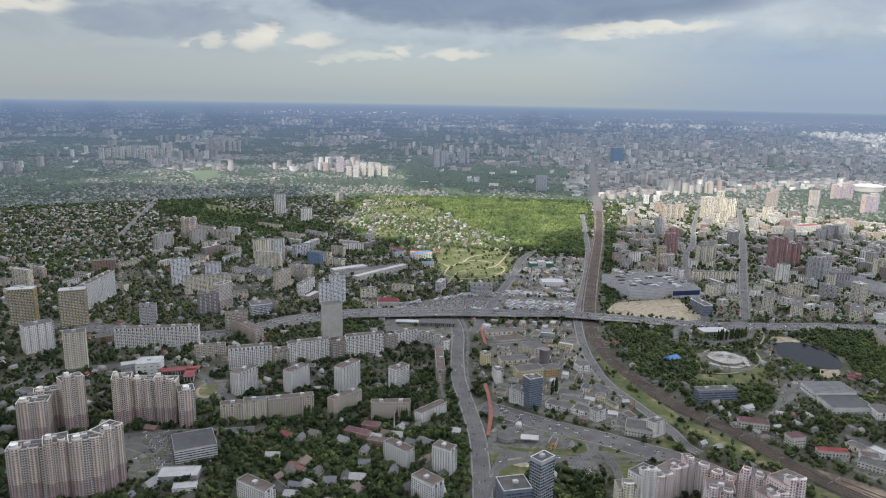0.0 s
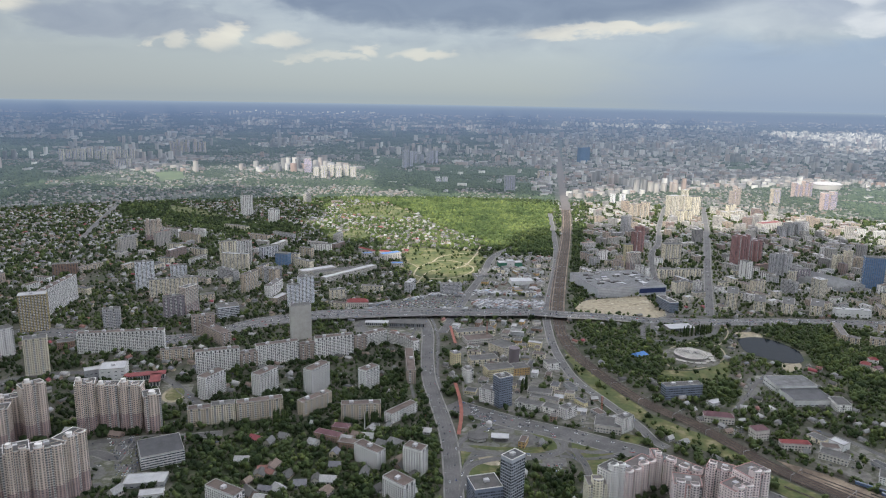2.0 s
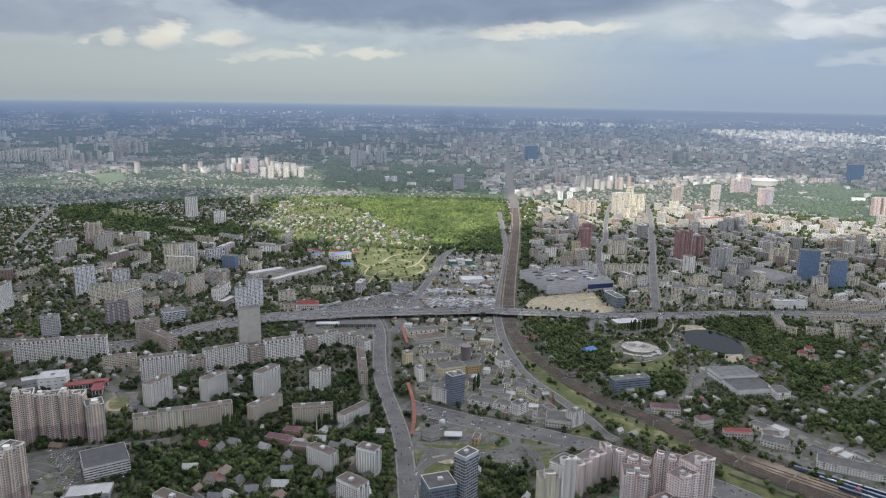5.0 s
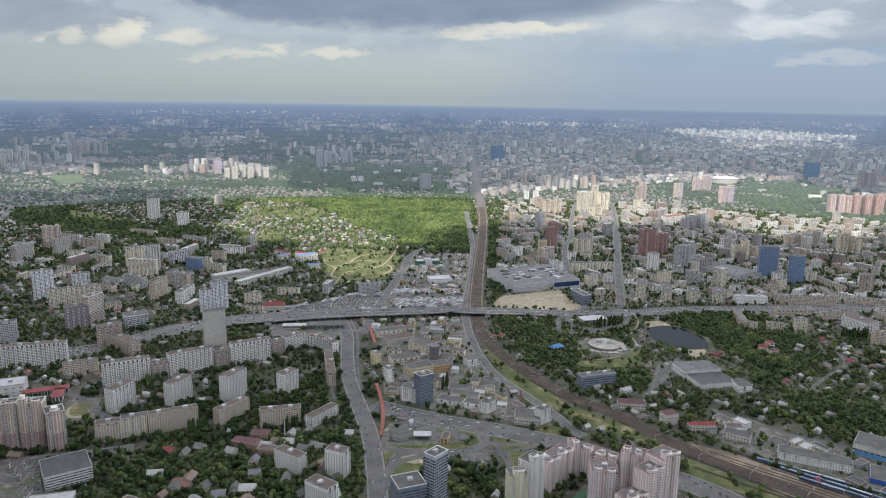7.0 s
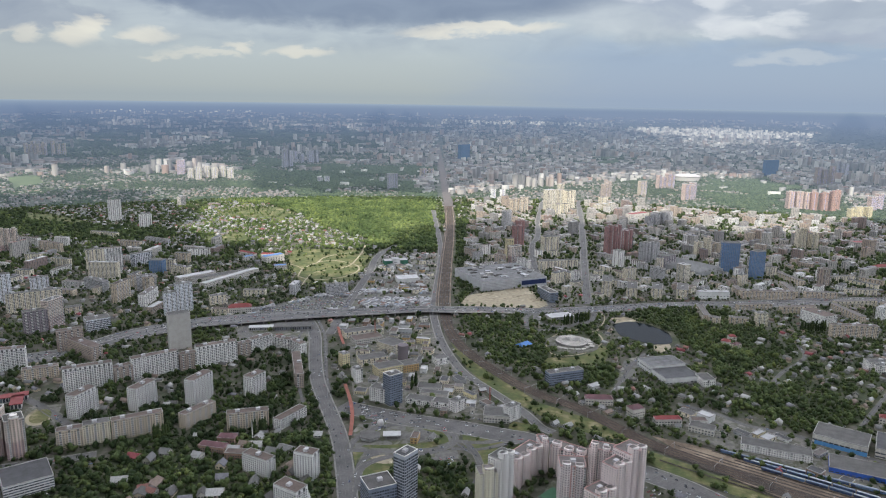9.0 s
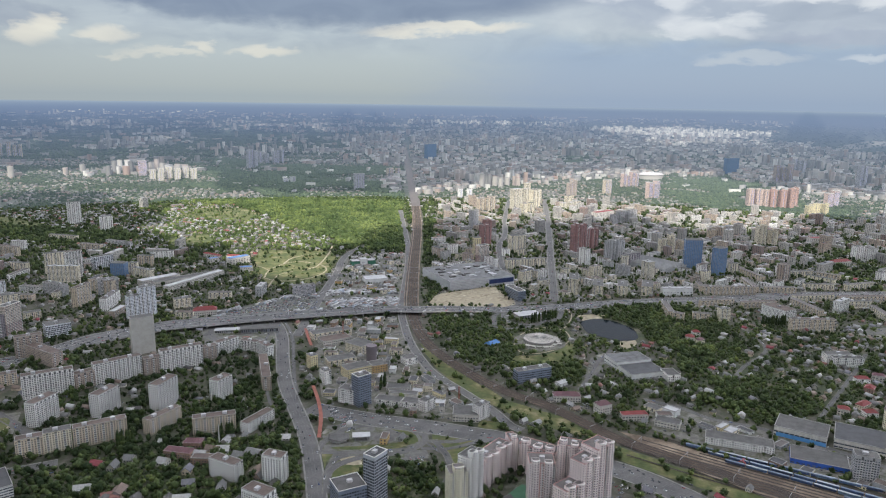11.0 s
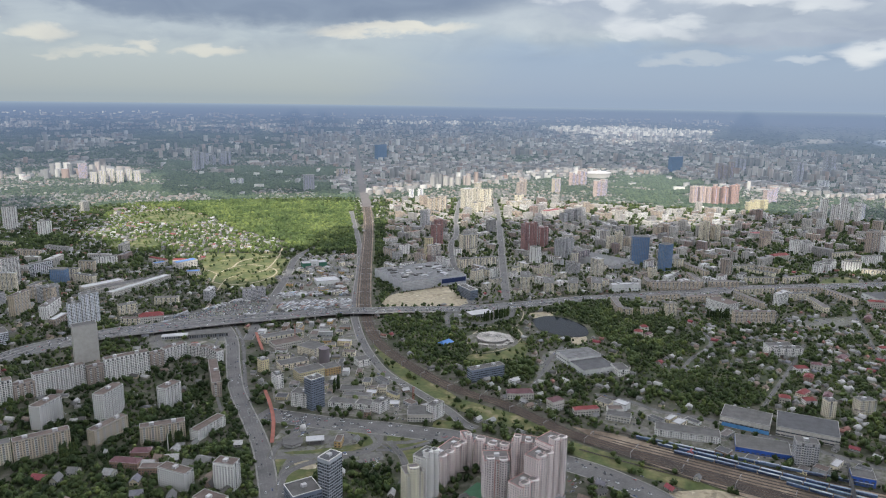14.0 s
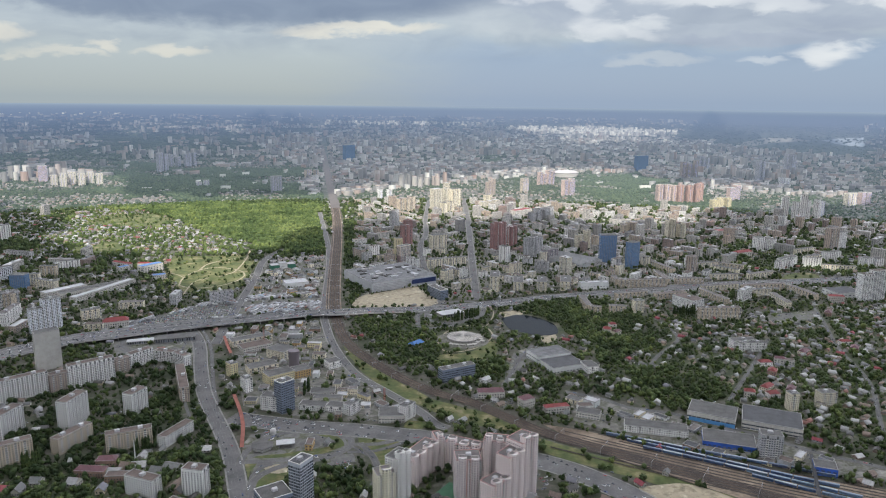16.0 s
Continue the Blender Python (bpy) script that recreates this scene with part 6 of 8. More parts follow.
block(1232, 1597, -16.9, 24, 14, 28, "cream", "apartment_block")
block(1248, 1547, 88.4, 105, 13, 15, "beige", "apartment_block", roof='pale')
block(1612, 1464, 16.8, 89, 14, 28, "white", "apartment_block")
block(1679, 1439, -34.7, 47, 14, 28, "white", "apartment_block")
block(1714, 1379, -34.6, 86, 13, 15, "cream", "apartment_block", roof='pale')
block(1801, 1480, -2.7, 63, 14, 28, "white", "apartment_block")
block(1804, 1578, 5.2, 88, 13, 18, "cream", "apartment_block", roof='pale')
block(1299, 1250, -8.4, 61, 13, 17, "cream", "apartment_block")
block(1170, 1258, 84.2, 99, 13, 15, "beige", "apartment_block", roof='pale')
block(1242, 1319, -5.1, 101, 13, 15, "cream", "apartment_block", roof='pale')
block(1350, 1288, -9.5, 115, 13, 15, "beige", "apartment_block")
block(1402, 1217, 82.6, 92, 13, 15, "beige", "apartment_block", roof='pale')
block(1079, 1300, -3.4, 83, 13, 15, "beige", "apartment_block")
block(993, 1333, -2.8, 81, 13, 15, "beige", "apartment_block", roof='pale')
block(853, 1308, 70.0, 81, 13, 15, "beige", "apartment_block", roof='pale')
block(848, 1258, -39.8, 23, 13, 15, "beige", "apartment_block", roof='pale')
block(897, 1247, -29.2, 38, 13, 15, "beige", "apartment_block", roof='pale')
block(1091, 1255, 77.8, 61, 13, 15, "panel", "apartment_block")
block(1293, 1179, 68.1, 83, 13, 15, "cream", "apartment_block", roof='pale')
block(1428, 1146, -32.3, 35, 13, 15, "low", "apartment_block", roof='red')
block(1410, 1626, -15.9, 21, 12, 12, "low", "apartment_block")
block(1594, 1611, 7.3, 78, 12, 12, "low", "apartment_block", roof='red')
block(1495, 1184, -8, 70, 55, 14, "hall", "sports_hall")
block(-245, 1793, 34.5, 97, 26, 14, "low", "apartment_block", roof='light')
block(-160, 1773, 49.6, 183, 18, 13, "low", "apartment_block", roof='light')
block(-348, 1879, -21.5, 35, 20, 36, "glassblue", "apartment_block")
block(-289, 1849, -42.6, 66, 14, 24, "cream", "apartment_block")
block(-134, 2051, -45.6, 64, 12, 10, "low", "apartment_block", roof='red')
block(-76, 2022, -19.4, 39, 12, 10, "low", "apartment_block", roof='red')
block(-598, 2403, -28.8, 101, 13, 15, "cream", "apartment_block", roof='pale')
block(-855, 2129, -46.7, 93, 14, 28, "cream", "apartment_block")
block(-775, 2269, -28.6, 75, 14, 28, "panel", "apartment_block")
block(-691, 2187, -37.0, 86, 14, 28, "beige", "apartment_block")
block(-685, 2027, -19.3, 42, 14, 28, "cream", "apartment_block")
block(-609, 1998, -31.1, 56, 14, 20, "cream", "apartment_block")
block(-483, 2225, -29.1, 69, 14, 18, "beige", "apartment_block")
block(-416, 2275, -36.6, 92, 14, 15, "grey", "apartment_block")
block(-456, 1724, -42.0, 67, 16, 28, "grey", "apartment_block")
block(-353, 1710, -34.0, 59, 15, 34, "beige", "apartment_block")
block(-443, 1709, 77.4, 59, 13, 16, "cream", "apartment_block", roof='pale')

block(954, 888, -15, 22, 13, 8, "white", "large_house", roof='red')
block(933, 851, 35, 18, 14, 9, "brick", "large_house", roof='red')
block(988, 888, -40, 18, 12, 10, "low", "large_house", roof='maroon')
block(875, 805, 20, 24, 13, 7, "cream", "large_house", roof='red')
block(860, 778, -15, 18, 14, 8, "white", "large_house", roof='red')
block(900, 781, 35, 20, 12, 9, "brick", "large_house", roof='maroon')
block(827, 793, -40, 16, 13, 10, "low", "large_house", roof='red')
block(1068, 909, 20, 22, 14, 7, "cream", "large_house", roof='maroon')
block(1186, 921, -15, 22, 12, 8, "white", "large_house", roof='red')
block(1171, 888, 35, 18, 13, 9, "brick", "large_house", roof='maroon')
block(792, 1132, -40, 16, 14, 10, "low", "large_house", roof='red')
block(806, 1120, 20, 16, 12, 7, "cream", "large_house", roof='maroon')
block(824, 1159, -15, 14, 13, 8, "white", "large_house", roof='red')
block(1319, 1073, 35, 20, 14, 9, "brick", "large_house", roof='maroon')
block(996, 879, -40, 22, 12, 10, "low", "large_house", roof='rust')
block(908, 728, 20, 26, 13, 7, "cream", "large_house", roof='rust')
block(557, 840, -15, 22, 14, 8, "white", "large_house", roof='rust')
block(989, 957, -17.7, 52, 16, 17, "white", "apartment_block")

# ---------------------------------------------------------------- ordinary city blocks
def free(x, y, r):
    n = max(int(r / CELL), 1)
    i, j = cells(x, y)
    return not taken[max(i - n, 0):i + n + 1, max(j - n, 0):j + n + 1].any()


def seen_from_camera(x, y, margin=4.0):
    a = np.degrees(np.arctan2(x, y))
    return (a > -33 - margin) & (a < 54 + margin)


def ordinary_blocks():
    todo = []
    for use, pitch, chance in (("city", 47, 0.82), ("mixed", 74, 0.55), ("industry", 23, 0.8), ("yard", 60, 0.25)):
        k = USES.index(use)
        xs, ys = np.meshgrid(np.arange(X0, X0 + NX * CELL, pitch), np.arange(500, 3200, pitch), indexing="ij")
        for x, y in zip(xs.ravel(), ys.ravel()):
            x, y = x + rng.uniform(-0.25, 0.25) * pitch, y + rng.uniform(-0.25, 0.25) * pitch
            far = math.hypot(x, y)
            if far > 3150 or not seen_from_camera(x, y) or kinds[cells(x, y)] != k or rng.random() > chance or (use == "mixed" and (y < 820 or (x < 130 and y < 1420) or (120 < x < 1000 and y < 1500) or (-200 < x < 480 and 1650 < y < 2400))):
                continue
            base = -20 if x < 250 else 24
            turn = base + (90 if rng.random() < 0.5 else 0) + rng.normal(0, 4)
            if use == "city":
                w, d, h = rng.uniform(18, 46), rng.uniform(11, 16), rng.choice([12, 14, 17, 22, 27, 32, 46], p=[0.26, 0.26, 0.18, 0.12, 0.08, 0.05, 0.05])
                style = str(rng.choice(["cream", "beige", "grey", "sunny", "brown", "white", "panel", "panel", "white", "cream"]))
                if h > 40:
                    w, d = rng.uniform(20, 30), rng.uniform(18, 24)
            elif use == "mixed":
                w, d, h = rng.uniform(32, 75), rng.uniform(12, 15), rng.choice([14, 15, 27, 28, 44], p=[0.4, 0.25, 0.2, 0.1, 0.05])
                style = str(rng.choice(["cream", "beige", "grey", "panel", "panel", "white", "brown"]))
            else:
                w, d, h = rng.uniform(9, 27), rng.uniform(7, 16), rng.uniform(3.5, 10)
                style = str(rng.choice(["low", "shed", "shedw", "brick", "yellow", "cream", "cream", "orange"]))
            if not free(x, y, max(w, d) * 0.42):
                continue
            stamp_box(x, y, turn, w, d)
            todo.append((far, x, y, turn, w, d, float(h), style, {"industry": "workshop", "yard": "workshop"}.get(use, "city_block"), str(rng.choice(["", "pale", "light", "rust", "dark"]))))
    todo.sort()
    count = {}
    walls, roofs, panes = ([], []), ([], []), ([], [])
    for far, x, y, turn, w, d, h, style, name, roof in todo:
        count[name] = count.get(name, 0) + 1
        if count[name] <= 110:
            block(round(x), round(y), turn, w, d, h, style, name, roof=roof)
            continue
        c, s = math.cos(radians(turn)), math.sin(radians(turn))

        def keep(store, v, f):
            k = len(store[0])
            store[0].extend((x + a * c - b2 * s, y + a * s + b2 * c, z) for a, b2, z in v)
            store[1].extend(tuple(q + k for q in g) for g in f)
        v, f, uv = [], [], []
        box_faces(v, f, uv, -w / 2, w / 2, -d / 2, d / 2, -1, h, top=False)
        keep(walls, v, f)
        v, f, uv = [], [], []
        box_faces(v, f, uv, -w / 2 + 0.5, w / 2 - 0.5, -d / 2 + 0.5, d / 2 - 0.5, h - 1, h - 0.3)
        box_faces(v, f, uv, -4, 3, -2.5, 2.5, h - 0.4, h + 2.6)
        keep(roofs, v, f)
        v, f = [], []
        for side in range(4):
            length = w if side in (0, 2) else d
            n = max(int(length / 5.5), 1)
            for q in range(n):
                u = -length / 2 + (q + 0.5) * length / n
                z = 1.2
                while z < h - 2.2:
                    on_wall(v, f, side, w, d, u - 1.7, u + 1.7, z, z + 1.5, 0.06)
                    z += 3.1
        keep(panes, v, f)
    top = tagged(mesh_object("town_walls", *walls, M["city_wall"]), "plastered walls of many town blocks", "buildings", kind="stuff")
    tagged(mesh_object("town_roofs", *roofs, M["city_roof"], top), kind="stuff")
    tagged(mesh_object("town_glazing", *panes, M["glass"], top), kind="stuff")


ordinary_blocks()

# ---------------------------------------------------------------- small houses with gardens
HV = np.array([(-.5, -.5, 0), (.5, -.5, 0), (.5, .5, 0), (-.5, .5, 0), (-.5, -.5, .55), (.5, -.5, .55), (.5, .5, .55), (-.5, .5, .55), (-.5, 0, .97), (.5, 0, .97)], float)
HW = [(0, 1, 5, 4), (2, 3, 7, 6), (1, 2, 6, 5), (3, 0, 4, 7), (5, 6, 9, 9), (7, 4, 8, 8)]
RV = np.array([(-.56, -.58, .5), (.56, -.58, .5), (.56, 0, 1), (-.56, 0, 1), (.56, .58, .5), (-.56, .58, .5),
               (-.56, -.58, .46), (.56, -.58, .46), (.56, 0, .95), (-.56, 0, .95), (.56, .58, .46), (-.56, .58, .46)], float)
RF = np.array([(0, 1, 2, 3), (3, 2, 4, 5), (7, 6, 9, 8), (8, 9, 11, 10), (0, 6, 7, 1), (4, 10, 11, 5), (1, 7, 8, 2), (2, 8, 10, 4), (3, 9, 6, 0), (5, 11, 9, 3)])


def house_spots():
    got = []
    for use, pitch, chance in (("houses", 19, 0.6), ("mixed", 24, 0.42), ("grove", 34, 0.07), ("city", 30, 0.3), ("industry", 24, 0.1), ("yard", 20, 0.03)):
        k = USES.index(use)
        xs, ys = np.meshgrid(np.arange(X0, X0 + NX * CELL, pitch), np.arange(480, 3250, pitch), indexing="ij")
        x, y = (q.ravel() + rng.uniform(-0.36, 0.36, q.size) * pitch for q in (xs, ys))
        ok = (np.hypot(x, y) < 3190) & seen_from_camera(x, y) & (kinds[cells(x, y)] == k) & (rng.random(x.size) < chance * np.where((x < 60) & (y < 1050), 0.6, 1.0)) & ~taken[cells(x, y)]
        got.append(np.stack([x[ok], y[ok]], 1))
    p = np.concatenate(got)
    return p[np.argsort(np.hypot(p[:, 0], p[:, 1]))]


def houses():
    p = house_spots()
    n = len(p)
    turn = np.where(p[:, 0] < 250, -0.35, 0.42) + rng.choice([0, math.pi / 2], n) + rng.normal(0, 0.22, n)
    w, d, h = rng.uniform(8, 14, n), rng.uniform(6.5, 10, n), rng.uniform(5, 8.5, n)
    big = np.where((p[:, 1] < 905) & (p[:, 0] < 60), 1.4, 1.0)
    w, d, h = w * big, d * big, h * big
    near = 240
    wv = HV.tolist()
    mw = bpy.data.meshes.new("wall")
    mw.from_pydata(wv, [], [tuple(dict.fromkeys(f)) for f in HW])
    mw.materials.append(M["house_wall_one"])
    mr = bpy.data.meshes.new("roof")
    mr.from_pydata(RV.tolist(), [], RF.tolist())
    mr.materials.append(M["house_roof_one"])
    gv, gf = [], []
    for side in range(4):
        for u in (-0.28, 0.05, 0.3):
            on_wall(gv, gf, side, 1, 1, u - 0.07, u + 0.07, 0.2, 0.4, 0.008)
    mg = bpy.data.meshes.new("glazing")
    mg.from_pydata(gv, [], gf)
    mg.materials.append(M["glass"])
    for i in range(min(near, n)):
        top = new("house", None)
        for nm, me in (("wall", mw), ("roof", mr), ("glazing", mg)):
            ob = new(nm, me)
            ob.parent = top
            if nm == "glazing":
                tagged(ob, kind="stuff")
        top.matrix_basis = pose(p[i, 0], p[i, 1], 0, 0, 0, math.degrees(turn[i])) @ Matrix.Diagonal((w[i], d[i], h[i], 1))
        tagged(top, "small plastered house with a pitched sheet roof among trees", "house", "houses among gardens")
    q = slice(near, n)
    z = np.zeros(n)
    v, f = strewn(HV, np.array([(0, 1, 5, 4), (2, 3, 7, 6), (1, 2, 6, 5), (3, 0, 4, 7)]), p[q, 0], p[q, 1], z[q], turn[q], w[q], d[q], h[q])
    a = tagged(soup("house_walls", v, f, M["house_wall"]), "plastered walls of many small houses", "houses", kind="stuff")
    v, f = strewn(HV, np.array([(5, 6, 9), (7, 4, 8)]), p[q, 0], p[q, 1], z[q], turn[q], w[q], d[q], h[q])
    soup("house_gables", v, f, M["house_wall"], a)
    v, f = strewn(RV, RF, p[q, 0], p[q, 1], z[q], turn[q], w[q], d[q], h[q])
    soup("house_roofs", v, f, M["house_roof"], a)
    for i, j in zip(*cells(p[:, 0], p[:, 1])):
        taken[max(i - 1, 0):i + 2, max(j - 1, 0):j + 2] = True


houses()

# ---------------------------------------------------------------- trees
def ico(sub=1):
    bm = bmesh.new()
    bmesh.ops.create_icosphere(bm, subdivisions=sub, radius=1)
    v = np.array([q.co[:] for q in bm.verts])
    f = np.array([[q.index for q in g.verts] for g in bm.faces])
    bm.free()
    return v, f


ICO_V, ICO_F = ico(1)


def crown_form(clumps, seed, spread=0.62, size=(0.34, 0.55), tall=1.0):
    """An uneven crown of jittered clumps, unit size, standing on z = 0.25."""
    r = np.random.default_rng(seed)
    vs, fs = [], []
    for i in range(clumps):
        a, m = r.uniform(0, 6.283), spread * math.sqrt(r.uniform(0.02, 1)) if i else 0
        z = r.uniform(0.35, 0.95) if i else 0.8
        rad = r.uniform(*size)
        v = ICO_V * (rad * (1.5 if clumps == 1 else 1) * (1 + r.normal(0, 0.27, (len(ICO_V), 1))))
        v = v * (1, 1, 0.85) + (m * math.cos(a), m * math.sin(a), z * tall)
        fs.append(ICO_F + len(vs) * len(ICO_V))
        vs.append(v)
    return np.concatenate(vs), np.concatenate(fs)


def fringe(v, f, n, seed):
    """Loose sprays of leaves that break up the outline of a crown."""
    g = np.random.default_rng(seed)
    c = v[g.integers(0, len(v), n)] * (1.12, 1.12, 1.06)
    t1, t2 = g.normal(0, 0.13, (n, 3)), g.normal(0, 0.13, (n, 3))
    leaf = np.stack([c - t1, c + t2, c + t1], 1).reshape(-1, 3)
    return np.concatenate([v, leaf]), np.concatenate([f, np.arange(n * 3).reshape(n, 3) + len(v)])


def tree_things(p, size):
    """The trees nearest the camera, each with trunk, limbs and a crown of clumps and leaves."""
    trunks, crowns = [], []
    for k in range(4):
        bm = bmesh.new()
        bmesh.ops.create_cone(bm, cap_ends=False, segments=7, radius1=0.07, radius2=0.035, depth=0.9)
        bmesh.ops.translate(bm, verts=bm.verts, vec=(0, 0, 0.4))
        r = random.Random(k)
        for i in range(5):
            a = r.uniform(0, 6.28)
            m = Matrix.Translation((0.18 * math.cos(a), 0.18 * math.sin(a), 0.62)) @ Matrix.Rotation(a, 4, "Z") @ Matrix.Rotation(0.75, 4, "Y")
            bmesh.ops.create_cone(bm, cap_ends=False, segments=5, radius1=0.03, radius2=0.012, depth=0.55, matrix=m)
        me = bpy.data.meshes.new("trunk")
        bm.to_mesh(me)
        bm.free()
        me.materials.append(M["bark"])
        trunks.append(me)
        v, f = crown_form(13, 40 + k, 0.7, (0.24, 0.42))
        g = np.random.default_rng(k)
        n = 160
        c = v[g.integers(0, len(v), n)] * 1.06
        t1, t2 = g.normal(0, 0.07, (n, 3)), g.normal(0, 0.07, (n, 3))
        leaf = np.stack([c - t1, c + t2, c + t1], 1).reshape(-1, 3)
        f = np.concatenate([f, np.arange(n * 3).reshape(n, 3) + len(v)])
        v = np.concatenate([v, leaf])
        me = bpy.data.meshes.new("crown")
        me.from_pydata(v.tolist(), [], f.tolist())
        me.materials.append(M["leaf"] if k == 3 else M["leaf_dark"])
        crowns.append(me)
    for i, ((x, y), s) in enumerate(zip(p, size)):
        top = new("tree", None)
        k = i % 4
        new("trunk", trunks[k]).parent = top
        new("crown", crowns[k]).parent = top
        top.matrix_basis = pose(x, y, 0, 0, 0, (i * 77) % 360) @ Matrix.Diagonal((s, s, s * 1.25, 1))
        tagged(top, "broad leafy green tree with an uneven crown", "tree", "trees between the houses")


def tree_spots():
    got = []
    for use, pitch, chance in (("forest", 7.0, 0.97), ("grove", 7.2, 0.93), ("houses", 7.2, 0.72), ("mixed", 7.4, 0.7), ("city", 8.2, 0.55), ("industry", 11, 0.3), ("yard", 13, 0.14), ("lawn", 13, 0.3)):
        k = USES.index(use)
        xs, ys = np.meshgrid(np.arange(X0, X0 + NX * CELL, pitch), np.arange(470, 3280, pitch), indexing="ij")
        x, y = (q.ravel() + rng.uniform(-0.5, 0.5, q.size) * pitch for q in (xs, ys))
        ok = (np.hypot(x, y) < 3230) & seen_from_camera(x, y) & (kinds[cells(x, y)] == k) & (rng.random(x.size) < chance * np.where((y < 1050) & (x < 60) & (use in ("houses", "mixed")), 1.4, 1.0)) & ~taken[cells(x, y)]
        if use == "mixed":
            clump = np.array([noise.noise((a * 0.012, b2 * 0.012, 3)) for a, b2 in zip(x[ok], y[ok])])
            idx = np.flatnonzero(ok)
            ok[idx[clump < rng.uniform(-0.75, 0.05, idx.size)]] = False
        got.append(np.stack([x[ok], y[ok], np.full(ok.sum(), k)], 1))
    p = np.concatenate(got)
    return p[np.argsort(np.hypot(p[:, 0], p[:, 1]))]


def trees():
    p = tree_spots()
    n = len(p)
    far = np.hypot(p[:, 0], p[:, 1])
    kind = p[:, 2].astype(int)
    size = rng.uniform(2.6, 6.4, n) * np.where(kind == USES.index("forest"), rng.choice([0.85, 1.0, 1.2], n), rng.choice([0.7, 0.9, 1.2], n))
    size *= np.where((kind == USES.index("houses")) & (p[:, 1] > 1400), 0.9, 1.0)   # low fruit trees in the gardens
    size *= np.where((p[:, 1] < 905) & (p[:, 0] > -290) & (p[:, 0] < 60), 1.02, 1.0)   # old trees of the near gardens
    tree_things(p[:240, :2], size[:240])
    park = inside(PARK, p[:, 0], p[:, 1])
    dark = rng.random(n) < np.where((p[:, 0] < 60) & (p[:, 1] < 1250), np.where((p[:, 1] < 905) & (p[:, 0] > -280), 0.45, 0.85), np.where((p[:, 0] > 300) & (p[:, 1] < 1350), 0.15, 0.4))   # old trees among the slabs; the dark share also stands in for thicker cloud there
    idx = np.arange(n)
    for lo, hi, clumps, variants in ((0, 1150, 4, 6), (1150, 1550, 3, 5), (1550, 2000, 2, 5), (2000, 9999, 1, 6)):
        for which, mat, words in ((park, "leaf_park", "dense green park wood, leaves lightened as if sunlit"), (~park & dark, "leaf_dark", "dark green trees of the city"), (~park & ~dark, "leaf", "green trees of streets and gardens")):
            sel = idx[(far >= lo) & (far < hi) & which & (idx >= 240)]
            if not len(sel):
                continue
            vs, fs, off = [], [], 0
            for k in range(variants):
                v0, f0 = crown_form(clumps, 100 + k + clumps, 0.62, (0.36, 0.6))
                if clumps > 2:
                    v0, f0 = fringe(v0, f0, 34 if clumps > 3 else 16, k)
                s = sel[k::variants]
                v, f = strewn(v0, f0, p[s, 0], p[s, 1], np.full(len(s), -0.2), rng.uniform(0, 6.28, len(s)), size[s], size[s], size[s] * rng.uniform(1.0, 1.5, len(s)))
                vs.append(v)
                fs.append(f + off)
                off += len(v)
            tagged(soup("woodland", np.concatenate(vs), np.concatenate(fs), M[mat]), words, "trees", kind="stuff")
    return n


PARK = [(-320, 3250), (60, 3260), (620, 3000), (470, 2300), (430, 2060), (60, 2120), (-250, 2200), (-420, 2600)]
N_TREES = trees()

# ---------------------------------------------------------------- the city far off, to the horizon
WOODS_FAR = [
    [(-2701, 4511), (-2377, 4566), (-2020, 4188), (-1811, 3569), (-1686, 3140), (-1843, 3051)],
    [(-351, 4853), (-98, 4579), (260, 4053), (656, 3816), (682, 3267), (-200, 3441), (-264, 3917)],
    [(-385, 5647), (-108, 5209), (305, 4705), (892, 4733), (817, 4163), (277, 4291), (-306, 4919)],
    [(-3705, 6220), (-2882, 5914), (-2516, 5070), (-2810, 4696)],
    [(2312, 3708), (2828, 3685), (2459, 3101), (1782, 2531), (1886, 3015)],
    [(2278, 2912), (2446, 2524), (2071, 2250), (1974, 2478)],
    [(-513, 9816), (602, 8988), (407, 7827), (-498, 8375)],
    [(2302, 5327), (2683, 5373), (2385, 4771), (2090, 4834)],
]
CITY_FAR = [(576, 3358), (774, 3264), (1327, 3516), (2225, 3896), (2763, 3770), (2611, 3062), (3083, 2389), (5461, 4284), (5620, 5880), (6557, 8364), (5039, 10749), (2694, 11305), (810, 7282), (792, 4595)]
FLATS = [(5048, 5976), (5478, 5730), (5461, 4284), (29701, 23610), (13483, 15398), (6551, 8056)]
RIVER_A = [(7730, 6695), (8590, 7094), (9082, 7171), (7047, 5549), (7130, 5912)]
RIVER_B = [(18101, 19333), (25477, 20242), (20594, 16349), (17773, 17322)]
RIVER_SAND = [(6056, 6383), (7503, 7370), (7935, 7315), (7454, 6615), (6612, 6403), (5749, 5858)]
MEADOW_A = [(-1514, 4198), (-1385, 4284), (-1225, 3877), (-1302, 3708)]
BOX_V = np.array([(-.5, -.5, 0), (.5, -.5, 0), (.5, .5, 0), (-.5, .5, 0), (-.5, -.5, 1), (.5, -.5, 1), (.5, .5, 1), (-.5, .5, 1)], float)
BOX_SIDES = np.array([(0, 1, 5, 4), (1, 2, 6, 5), (2, 3, 7, 6), (3, 0, 4, 7)])
LID_V = np.array([(-.5, -.5, 1), (.5, -.5, 1), (.5, .5, 1), (-.5, .5, 1)], float)


